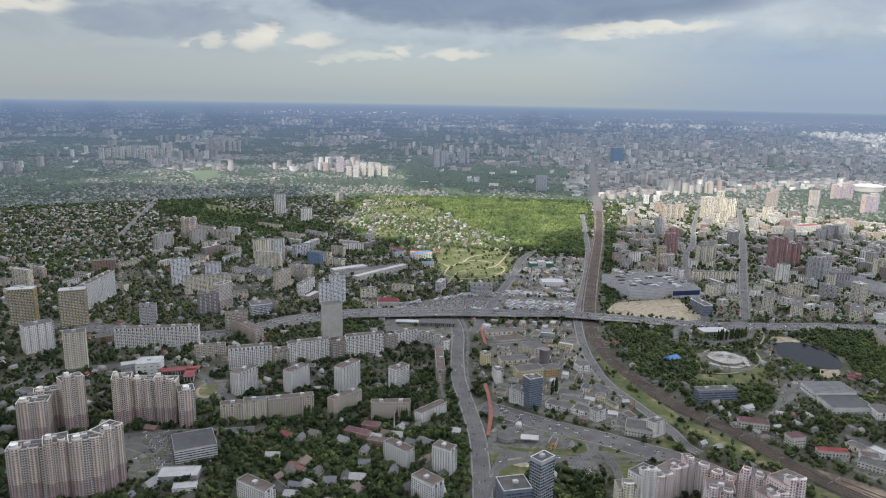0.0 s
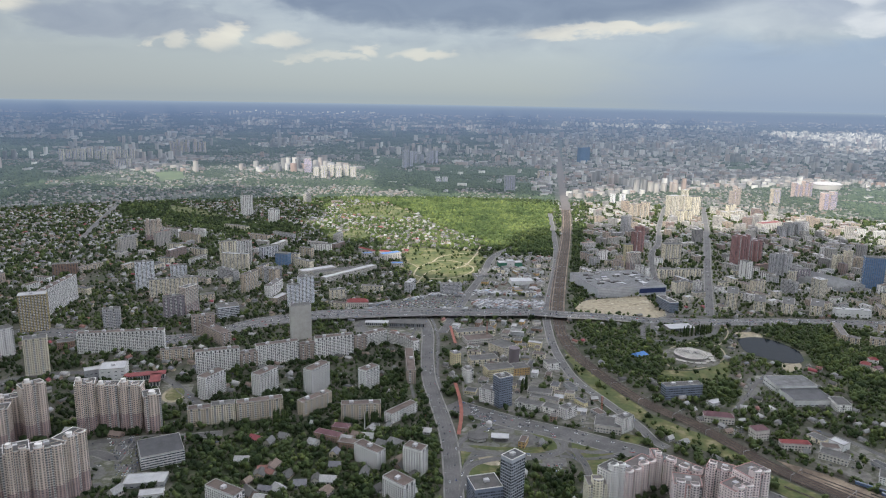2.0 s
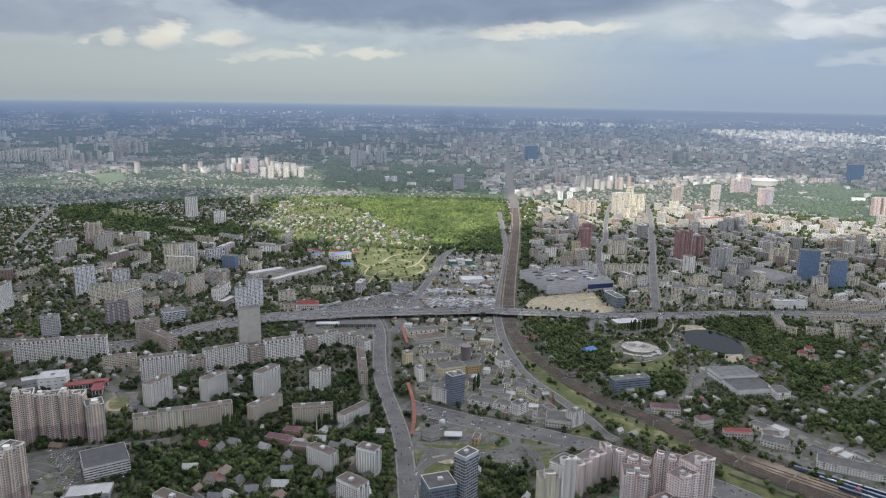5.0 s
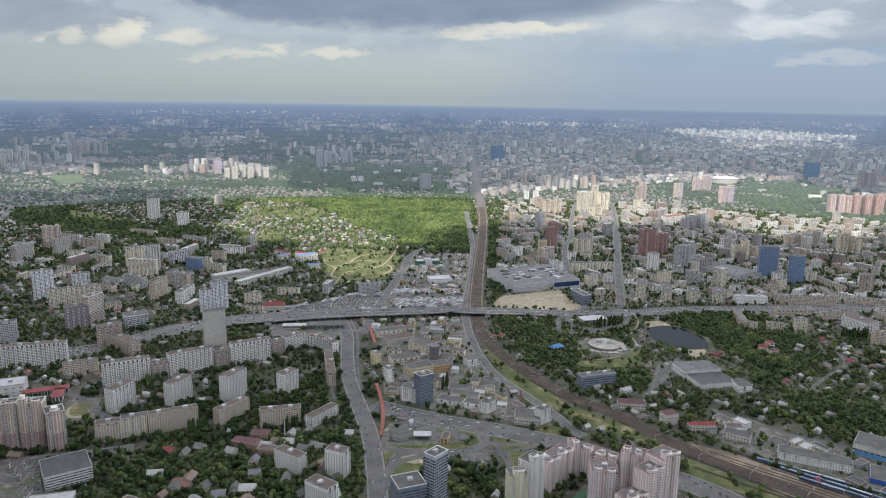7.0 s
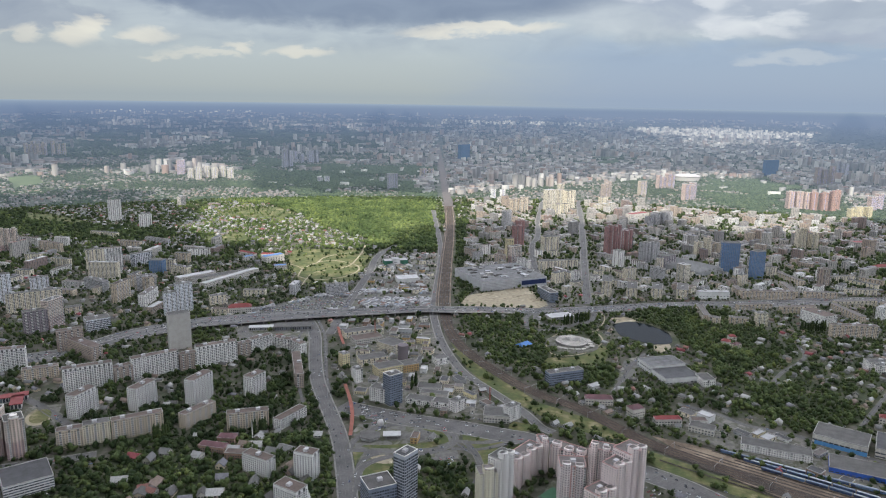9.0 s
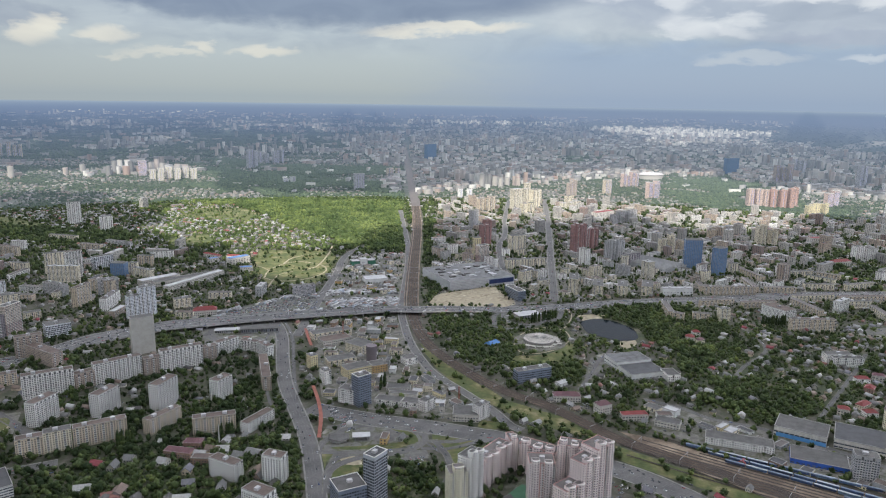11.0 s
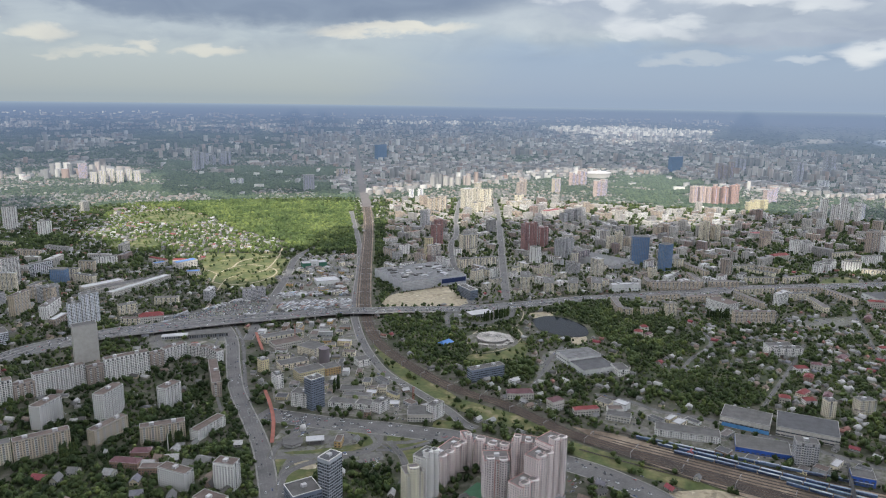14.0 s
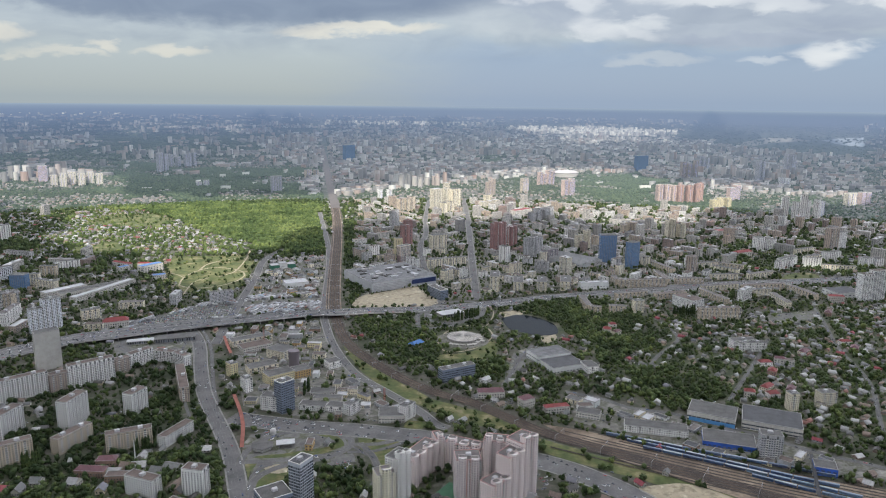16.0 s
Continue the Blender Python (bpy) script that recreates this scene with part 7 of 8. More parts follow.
def far_patch(name, poly, mat, words, lift=2.5):
    """A stretch of far land laid over the sheet."""
    xs, ys = np.array([p[0] for p in poly], float), np.array([p[1] for p in poly], float)
    a, r = np.degrees(np.arctan2(xs, ys)), np.log(np.hypot(xs, ys))
    na, nr = max(int((a.max() - a.min()) / 0.12), 2), max(int((r.max() - r.min()) / 0.008), 3)
    ga, gr = np.meshgrid(np.linspace(a.min(), a.max(), na), np.linspace(r.min(), r.max(), nr), indexing="ij")
    d = np.exp(gr)
    x, y, z, s = place(d * np.sin(np.radians(ga)), d * np.cos(np.radians(ga)))
    mid = lambda q: (q[:-1, :-1] + q[1:, 1:]) / 2
    ok = inside(poly, mid(d * np.sin(np.radians(ga))), mid(d * np.cos(np.radians(ga))))
    k = np.arange(na * nr).reshape(na, nr)
    f = np.stack([k[:-1, :-1], k[1:, :-1], k[1:, 1:], k[:-1, 1:]], -1)[ok]
    tagged(soup(name, np.stack([x, y, z + lift * s], -1).reshape(-1, 3), f, M[mat]), words, "land", kind="structure")


def scatter(pitch, near, reach, wobble=0.42):
    """Jittered points of the far plan within view."""
    x, y = np.meshgrid(np.arange(-0.66 * reach, 0.88 * reach, pitch), np.arange(0.4 * near, reach, pitch), indexing="ij")
    x, y = (q.ravel() + rng.uniform(-wobble, wobble, q.size) * pitch for q in (x, y))
    d = np.hypot(x, y)
    ok = (d > near) & (d < reach) & seen_from_camera(x, y, 2.0)
    return x[ok], y[ok]


def lumps(x, y, size, seed):
    return np.array([noise.noise((a / size, b2 / size, seed)) for a, b2 in zip(x, y)])


def far_boxes(name, x, y, turn, w, d, h, words, wall="far_wall", roof="far_roof"):
    px, py, pz, s = place(x, y)
    v, f = strewn(BOX_V, BOX_SIDES, px, py, pz - 1.0, turn, w * s, d * s, h * s + 1.0)
    top = tagged(soup(name, v, f, M[wall]), words, "buildings", kind="stuff")
    v, f = strewn(LID_V, np.array([(0, 1, 2, 3)]), px, py, pz - 1.0, turn, w * s * 0.97, d * s * 0.97, h * s + 1.05)
    tagged(soup(name + "_roofs", v, f, M[roof], top), kind="stuff")


def in_woods(x, y):
    hit = np.zeros(len(x), bool)
    a, b1 = x + 190 * lumps(x, y, 240, 31) + 60 * lumps(x, y, 70, 35), y + 420 * lumps(x, y, 260, 33) + 120 * lumps(x, y, 80, 37)
    for poly in WOODS_FAR:
        hit |= inside(poly, a, b1)
    return hit & (lumps(x, y, 150, 39) > -0.34)


def off_track(x, y):
    """Clear of the railway and its cutting, which runs on straight."""
    return np.abs(x - 906 - 0.2 * (y - 4293)) > 34


def far_city():
    for poly, mat, nm, words in ((FLATS, "far_flats", "river_flats", "dark flat river meadows far off"), (RIVER_A, "far_water", "far_river", "pale far river under cloud"), (RIVER_B, "far_water", "far_river", "pale far river near the horizon"),
                                 (RIVER_SAND, "far_sand", "river_bank", "pale sandy river bank far off"), (MEADOW_A, "far_meadow", "far_meadow", "bright green far meadow")):
        far_patch(nm, poly, mat, words, 4.0 if mat in ("far_water", "far_sand") else 2.5)
    meadow = lambda x, y: inside(MEADOW_A, x, y)
    # the dense town: street blocks all set to one grid, towers in knots
    for pitch, near, reach, grow in ((44, NEAR, 5200, 1.0), (64, 5200, 9000, 1.25), (120, 9000, 15000, 1.9)):
        c, s0 = math.cos(0.42), math.sin(0.42)
        x, y = scatter(pitch, near, reach, 0.3)
        u, v = x * c + y * s0, -x * s0 + y * c
        lane = (np.abs((u / 210) % 1 - 0.5) > 0.43) | (np.abs((v / 150) % 1 - 0.5) > 0.44)
        ok = inside(CITY_FAR, x, y) & ~in_woods(x, y) & ~lane & off_track(x, y) & ~meadow(x, y) & (rng.random(len(x)) < 0.8)
        x, y = x[ok], y[ok]
        n = len(x)
        knot = lumps(x, y, 520, 5) + rng.uniform(-0.2, 0.2, n) > 0.3
        w, d = rng.uniform(18, 52, n) * grow, rng.uniform(11, 17, n) * grow
        h = np.where(knot, rng.uniform(30, 68, n), rng.uniform(10, 25, n))
        w = np.where(knot, rng.uniform(18, 34, n) * grow, w)
        far_boxes("far_city", x, y, 0.42 + rng.choice([0, 1.571], n) + rng.normal(0, 0.05, n), w, d, h, "pale blocks and towers of the far city")
    # estates of slabs and towers among woods, on the other side of the railway
    for pitch, near, reach, grow in ((62, 4300, 7500, 1.0), (95, 7500, 13000, 1.4), (230, 13000, 20000, 2.0)):
        x, y = scatter(pitch, near, reach)
        dens = lumps(x, y, 700, 9) + 0.5 * lumps(x, y, 260, 4)
        ok = ~inside(CITY_FAR, x, y) & ~in_woods(x, y) & ~inside(FLATS, x, y) & off_track(x, y) & ~meadow(x, y) & (dens > rng.uniform(0.0, 0.5, len(x)))
        x, y = x[ok], y[ok]
        n = len(x)
        tall = lumps(x, y, 480, 7) > rng.uniform(-0.1, 0.5, n)
        w = np.where(tall, rng.uniform(20, 34, n), rng.uniform(30, 90, n)) * grow
        far_boxes("far_estates", x, y, rng.choice([-0.3, 1.27, 0.4], n) + rng.normal(0, 0.06, n), w, rng.uniform(13, 20, n) * grow, np.where(tall, rng.uniform(34, 70, n), rng.uniform(9, 28, n)), "grey and cream slabs of the far estates")
    x, y = scatter(120, NEAR, 6500)
    ok = in_woods(x, y) & off_track(x, y) & (rng.random(len(x)) < 0.22)
    x, y = x[ok], y[ok]
    n = len(x)
    far_boxes("far_estates", x, y, rng.choice([-0.3, 1.27, 0.4], n), rng.uniform(20, 75, n), rng.uniform(12, 20, n), rng.uniform(9, 26, n), "pale slabs standing among the far woods", "far_white", "far_roof")
    # suburbs of small houses
    x, y = scatter(27, NEAR, 5600)
    ok = ~inside(CITY_FAR, x, y) & ~in_woods(x, y) & ~meadow(x, y) & off_track(x, y) & (lumps(x, y, 330, 15) > rng.uniform(-0.45, 0.55, len(x)))
    x, y = x[ok], y[ok]
    n = len(x)
    far_boxes("far_houses", x, y, rng.choice([-0.35, 1.22], n) + rng.normal(0, 0.2, n), rng.uniform(8, 16, n), rng.uniform(7, 11, n), rng.uniform(5, 9, n), "small pale houses of the far suburbs", "far_house")
    # quarters far out under cloud gaps, with walls whitened further to look sunlit
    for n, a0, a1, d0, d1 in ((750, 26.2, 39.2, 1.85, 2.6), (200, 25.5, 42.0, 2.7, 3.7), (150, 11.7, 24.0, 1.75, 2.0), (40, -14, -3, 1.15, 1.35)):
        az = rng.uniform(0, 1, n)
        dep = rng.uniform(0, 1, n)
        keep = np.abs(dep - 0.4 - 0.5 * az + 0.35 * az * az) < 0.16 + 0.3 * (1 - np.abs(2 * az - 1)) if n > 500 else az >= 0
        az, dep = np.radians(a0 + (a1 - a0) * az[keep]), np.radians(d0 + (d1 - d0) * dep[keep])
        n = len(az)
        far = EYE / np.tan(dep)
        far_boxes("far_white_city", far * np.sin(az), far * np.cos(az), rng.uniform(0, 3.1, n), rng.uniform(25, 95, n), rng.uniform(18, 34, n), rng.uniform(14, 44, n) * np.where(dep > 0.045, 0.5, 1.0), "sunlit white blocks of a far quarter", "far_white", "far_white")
    # trees: thick in the woods, loose between the houses and blocks
    for pitch, near, reach, r0 in ((10.5, NEAR - 20, 5600, 5.0), (24, 5600, 9000, 9.0), (60, 9000, 17000, 20.0)):
        x, y = scatter(pitch, near, reach)
        wood, town, low = in_woods(x, y), inside(CITY_FAR, x, y), inside(FLATS, x, y)
        chance = np.where(wood, 0.95, np.where(town, 0.2, np.where(low, 0.12, 0.5 + 0.9 * lumps(x, y, 240, 8))))
        ok = (rng.random(len(x)) < chance) & off_track(x, y) & ~meadow(x, y)
        x, y, wood = x[ok], y[ok], wood[ok]
        n = len(x)
        px, py, pz, s = place(x, y)
        r = rng.uniform(0.55, 1.2, n) * r0 * s * np.where(wood, 1.15, 0.8)
        v0, f0 = crown_form(1, 77, 0.6, (0.5, 0.7))
        v, f = strewn(v0, f0, px, py, pz - 0.3, rng.uniform(0, 6.28, n), r * 1.3, r * 1.3, np.minimum(r, 9 * s) * 1.1)
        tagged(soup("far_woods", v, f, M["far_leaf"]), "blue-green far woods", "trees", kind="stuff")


far_city()


# ---------------------------------------------------------------- unseen cloud bank, added overhead and behind to keep the sun off the city
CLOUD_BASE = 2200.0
# gaps left in the added cloud where ground should look sunlit in view, and the share of sun there
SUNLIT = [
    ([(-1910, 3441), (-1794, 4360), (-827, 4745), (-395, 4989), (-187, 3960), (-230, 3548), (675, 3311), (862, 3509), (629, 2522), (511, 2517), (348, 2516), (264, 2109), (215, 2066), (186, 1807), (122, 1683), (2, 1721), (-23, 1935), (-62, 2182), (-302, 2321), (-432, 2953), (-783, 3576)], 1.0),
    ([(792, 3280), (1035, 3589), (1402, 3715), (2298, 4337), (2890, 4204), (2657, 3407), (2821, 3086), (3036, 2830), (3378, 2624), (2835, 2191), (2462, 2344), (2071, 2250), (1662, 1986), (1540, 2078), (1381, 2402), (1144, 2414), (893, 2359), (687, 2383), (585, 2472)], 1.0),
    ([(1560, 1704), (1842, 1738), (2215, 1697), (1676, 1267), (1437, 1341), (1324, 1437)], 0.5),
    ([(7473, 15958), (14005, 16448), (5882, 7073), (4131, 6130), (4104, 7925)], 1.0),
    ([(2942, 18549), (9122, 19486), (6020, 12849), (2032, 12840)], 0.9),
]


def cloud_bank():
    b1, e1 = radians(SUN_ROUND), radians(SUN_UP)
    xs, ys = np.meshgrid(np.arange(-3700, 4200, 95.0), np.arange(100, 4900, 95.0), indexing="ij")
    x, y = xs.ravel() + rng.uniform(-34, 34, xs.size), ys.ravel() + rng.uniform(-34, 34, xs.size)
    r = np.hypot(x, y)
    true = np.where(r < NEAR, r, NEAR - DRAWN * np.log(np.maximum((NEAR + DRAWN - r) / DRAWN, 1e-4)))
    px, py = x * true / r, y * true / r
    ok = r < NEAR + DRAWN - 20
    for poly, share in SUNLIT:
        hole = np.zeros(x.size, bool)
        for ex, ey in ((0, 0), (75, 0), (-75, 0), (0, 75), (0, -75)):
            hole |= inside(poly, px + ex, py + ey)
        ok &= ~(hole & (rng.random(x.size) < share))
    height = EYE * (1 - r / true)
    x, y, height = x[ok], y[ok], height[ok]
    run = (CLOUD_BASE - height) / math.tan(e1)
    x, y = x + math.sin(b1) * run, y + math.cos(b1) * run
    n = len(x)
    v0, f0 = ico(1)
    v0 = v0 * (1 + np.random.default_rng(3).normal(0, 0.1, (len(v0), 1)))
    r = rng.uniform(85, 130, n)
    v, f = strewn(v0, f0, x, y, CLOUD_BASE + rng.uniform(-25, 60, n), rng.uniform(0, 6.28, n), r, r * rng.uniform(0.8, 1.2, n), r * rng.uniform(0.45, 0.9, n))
    ob = tagged(soup("cloud_bank", v, f, M["cloud"]), "unseen cloud bank added to shade the city", "cloud", kind="stuff")
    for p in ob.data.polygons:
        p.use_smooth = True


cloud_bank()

# ---------------------------------------------------------------- single features

def part(name, bm, mat, parent=None, label=""):
    me = bpy.data.meshes.new(name)
    bm.to_mesh(me)
    bm.free()
    me.materials.append(mat)
    ob = new(name, me)
    ob.parent = parent
    if label:
        ob["label"] = label
    return ob


def slab(bm, x0, x1, y0, y1, z0, z1, bevel=0.0):
    got = bmesh.ops.create_cube(bm, size=1, matrix=Matrix.Translation(((x0 + x1) / 2, (y0 + y1) / 2, (z0 + z1) / 2)) @ Matrix.Diagonal((x1 - x0, y1 - y0, z1 - z0, 1)))
    if bevel:
        edges = {e for v in got["verts"] for e in v.link_edges}
        bmesh.ops.bevel(bm, geom=list(edges), offset=bevel, segments=2, affect="EDGES")


def drum(bm, x, y, z0, z1, r0, r1, seg=24):
    bmesh.ops.create_cone(bm, cap_ends=True, segments=seg, radius1=r0, radius2=r1, depth=z1 - z0, matrix=Matrix.Translation((x, y, (z0 + z1) / 2)))


def made():
    return bmesh.new()


M["pavilion_roof"] = painted("weathered_pale_roof", (0.42, 0.4, 0.36), 0.35)


def pavilion(x, y):
    top = new("round_pavilion", None)
    bm = made(); drum(bm, 0, 0, 0, 6.4, 27, 27, 48); part("drum_wall", bm, M["w_low"], top)
    bm = made(); drum(bm, 0, 0, 6.4, 7.4, 30, 30, 48); part("roof_rim", bm, M["parapet"], top, "pale projecting roof rim")
    bm = made(); drum(bm, 0, 0, 7.4, 9.6, 29, 4, 48); part("roof", bm, M["pavilion_roof"], top, "shallow pale grey roof")
    for k in range(32):
        a = 2 * math.pi * k / 32
        bm = made(); drum(bm, 29.4 * math.cos(a), 29.4 * math.sin(a), 0, 6.5, 0.6, 0.6, 8); part("column", bm, M["parapet"], top)
        me = made(); slab(me, 4, 29.3, -0.22, 0.22, 0, 0.5)
        for q in me.verts:
            q.co.z += 9.7 - (q.co.x - 4) * 0.088
        bmesh.ops.rotate(me, verts=me.verts, cent=(0, 0, 0), matrix=Matrix.Rotation(a, 3, "Z"))
        part("roof_rib", me, M["parapet"], top)
    for k in range(13):
        a, r = -2.6 + 0.32 * k, 36 + 3 * math.sin(k * 2.3)
        me = made(); slab(me, r - 4.5, r + 4, -5, 5, 0, 2.6 + 1.6 * math.sin(k * 1.7) ** 2)
        bmesh.ops.rotate(me, verts=me.verts, cent=(0, 0, 0), matrix=Matrix.Rotation(a, 3, "Z"))
        part("annex", me, M["w_low"], top, "low pale annex with flat roof")
    bm = made(); drum(bm, 0, 0, 0.0, 0.9, 50, 48, 48); part("terrace", bm, M["paving"], top, "broad paved terrace")
    top.location = (x, y, 0.3)
    tagged(top, "round white pavilion with shallow roof and colonnade", "pavilion")


def canopy(points):
    line = smooth_line(points, 6.0)
    top = new("roofed_walkway", None)
    v, f = ribbon(line, 2.6, -2.6, 5.2)
    n = len(v)
    rim = [(x, y, z - 0.5) for x, y, z in v]
    side = []
    for i in range(0, n - 2, 2):
        side += [(i, i + 2, n + i + 2, n + i), (i + 3, i + 1, n + i + 1, n + i + 3)]
    mesh_object("roof", v + rim, f + side, M["terracotta"], top, label="terracotta-red sheet roof")
    for i in range(1, len(line), 3):
        tan = (line[i] - line[i - 1]).normalized()
        for off in (-2.2, 2.2):
            q = line[i] + Vector((-tan.y, tan.x, 0)) * off
            bm = made(); drum(bm, q.x, q.y, 0, 4.9, 0.18, 0.18, 6); part("post", bm, M["steel"], top)
    tagged(top, "long covered walkway with terracotta-red roof beside the road", "walkway")


def wagon_meshes():
    bm = made(); slab(bm, -12, 12, -1.5, 1.5, 1.1, 3.7, 0.25); slab(bm, -11.5, 11.5, -1.2, 1.2, 0.5, 1.15)
    body = part("body", bm, M["wagon"])
    bm = made(); bmesh.ops.create_cone(bm, cap_ends=True, segments=16, radius1=1.5, radius2=1.5, depth=24, matrix=Matrix.Translation((0, 0, 3.6)) @ Matrix.Diagonal((1, 1, 0.5, 1)) @ Matrix.Rotation(radians(90), 4, "Y"))
    roof = part("roof", bm, M["wagon_roof"])
    bm = made()
    for sx in (-8.5, 8.5):
        slab(bm, sx - 1.6, sx + 1.6, -1.1, 1.1, 0.1, 0.9, 0.1)
    bogie = part("bogies", bm, M["steel"])
    v, f = [], []
    for s in (0, 2):
        for k in range(10):
            on_wall(v, f, s, 24, 3.0, -10.3 + 2.2 * k, -9.1 + 2.2 * k, 2.2, 3.0, 0.02)
    pane = mesh_object("glazing", v, f, M["glass"])
    got = [(o.name.split(".")[0], o.data) for o in (body, roof, bogie, pane)]
    for o in (body, roof, bogie, pane):
        bpy.data.objects.remove(o)
    return got


WAGON = wagon_meshes()


def train(points, words):
    line = smooth_line(points, 24.8)
    run = [(line[0], 0.0)]
    total = sum((b2 - a).length for a, b2 in zip(line, line[1:]))
    at, i, done = 12.4, 0, 0.0
    while at < total - 12:
        acc = 0.0
        for a, b2 in zip(line, line[1:]):
            ln = (b2 - a).length
            if acc + ln >= at:
                q = a.lerp(b2, (at - acc) / ln)
                d = (b2 - a).normalized()
                break
            acc += ln
        top = new("railway_wagon", None)
        for nm, me in WAGON:
            new(nm, me).parent = top
        top.matrix_basis = pose(q.x, q.y, 1.0, 0, 0, math.degrees(math.atan2(d.y, d.x)))
        tagged(top, words, "wagon", "wagons on the station tracks")
        at += 25.4


pavilion(*PAVILION)
canopy(CANOPY_A)
canopy(CANOPY_B)
for pts_, words in ((TRAIN_A, "dark blue passenger wagon with grey roof"), (TRAIN_B, "blue passenger wagon with pale roof"), (TRAIN_C, "blue passenger wagon with pale roof"), (TRAIN_D, "dark blue passenger wagon with grey roof"), (TRAIN_E, "blue passenger wagon with pale roof")):
    train(pts_, words)


def catenary():
    bm = made(); drum(bm, 0, 0, 0, 9, 0.22, 0.16, 6); pole = part("pole", bm, M["steel"])
    bm = made(); slab(bm, -0.1, 0.1, 0, 11, 7.6, 7.85); slab(bm, -0.1, 0.1, 0, 8, 8.6, 8.75); arm = part("arm", bm, M["steel"])
    for i in range(4, len(TRACK), 4):
        q, d = TRACK[i], (TRACK[i] - TRACK[i - 1]).normalized()
        n = Vector((-d.y, d.x, 0))
        for s in (1, -1):
            p = q - n * 13.4 * s
            if math.hypot(p.x, p.y) > 1900:
                continue
            top = new("catenary_mast", None)
            for src in (pole, arm):
                new(src.name, src.data).parent = top
            top.matrix_basis = pose(p.x, p.y, 0.5, 0, 0, math.degrees(math.atan2(d.y, d.x)) + (0 if s > 0 else 180))
            tagged(top, "grey steel catenary mast beside the railway", "mast", "catenary masts")
    for o in (pole, arm):
        bpy.data.objects.remove(o)


catenary()


def footbridge(points):
    a, b2 = Vector((*points[0], 0)), Vector((*points[-1], 0))
    d = b2 - a
    top = new("footbridge", None)
    ln = d.length
    bm = made(); slab(bm, 0, ln, -1.8, 1.8, 7.5, 8.0); part("deck", bm, M["roof_dark"], top)
    for s in (-1.8, 1.8):
        bm = made(); slab(bm, 0, ln, s - 0.1, s + 0.1, 8.0, 9.4); part("railing", bm, M["roof_dark"], top)
    for k in range(1, int(ln / 22) + 1):
        bm = made(); slab(bm, 22 * k - 0.5, 22 * k + 0.5, -1.5, 1.5, 0, 7.5); part("pier", bm, M["parapet"], top)
    top.matrix_basis = pose(a.x, a.y, 0.5, 0, 0, math.degrees(math.atan2(d.y, d.x)))
    tagged(top, "dark steel footbridge over the station tracks", "footbridge")


footbridge(BRIDGE)


def poplar_mesh(seed):
    r = np.random.default_rng(seed)
    vs, fs = [], []
    for i in range(9):
        z = 2 + i * 2.1
        rad = 1.9 * math.sin(math.pi * (0.25 + 0.72 * i / 9)) + 0.3
        v = ICO_V * rad * (1 + r.normal(0, 0.22, (len(ICO_V), 1))) * (1, 1, 1.5) + (r.normal(0, 0.3), r.normal(0, 0.3), z)
        fs.append(ICO_F + len(vs) * len(ICO_V))
        vs.append(v)
    me = bpy.data.meshes.new("crown")
    me.from_pydata(np.concatenate(vs).tolist(), [], np.concatenate(fs).tolist())
    me.materials.append(M["leaf_dark"])
    bm = made(); drum(bm, 0, 0, -0.5, 6, 0.3, 0.2, 6)
    tr = bpy.data.meshes.new("trunk")
    bm.to_mesh(tr)
    bm.free()
    tr.materials.append(M["bark"])
    return me, tr


POPLAR = [poplar_mesh(k) for k in range(3)]


def poplars(points, n, spread=2.0):
    a, b2 = Vector((*points[0], 0)), Vector((*points[1], 0))
    for i in range(n):
        q = a.lerp(b2, (i + 0.5) / n)
        top = new("poplar", None)
        me, tr = POPLAR[i % 3]
        new("crown", me).parent = top
        new("trunk", tr).parent = top
        s = 0.9 + 0.3 * random.random()
        top.matrix_basis = pose(q.x + random.uniform(-spread, spread), q.y + random.uniform(-spread, spread), 0, 0, 0, 50 * i) @ Matrix.Diagonal((s, s, s, 1))
        tagged(top, "tall narrow dark green poplar in a row", "tree", "poplars in a row")


poplars(POPLARS_A, 6)
poplars(POPLARS_B, 7)
poplars(POPLARS_C, 14)
poplars(POPLARS_D, 4)
poplars(POPLARS_E, 12)


def tent(x, y):
    top = new("tarpaulin_tent", None)
    bm = made()
    v = [bm.verts.new(p) for p in ((-14, -9, 3), (14, -9, 3), (14, 9, 3), (-14, 9, 3), (-10, 0, 8), (10, 0, 8))]
    for f in ((0, 1, 5, 4), (2, 3, 4, 5), (1, 2, 5), (3, 0, 4)):
        bm.faces.new([v[i] for i in f])
    part("sheet", bm, M["roof_blue"], top, "bright blue sheet roof")
    for sx in (-13, 0, 13):
        for sy in (-8.5, 8.5):
            bm = made(); drum(bm, sx, sy, 0, 3.2, 0.2, 0.2, 6); part("post", bm, M["steel"], top)
    top.matrix_basis = pose(x, y, 0, 0, 0, 30)
    tagged(top, "bright blue tent roof among park trees", "tent")


tent(*TENT)


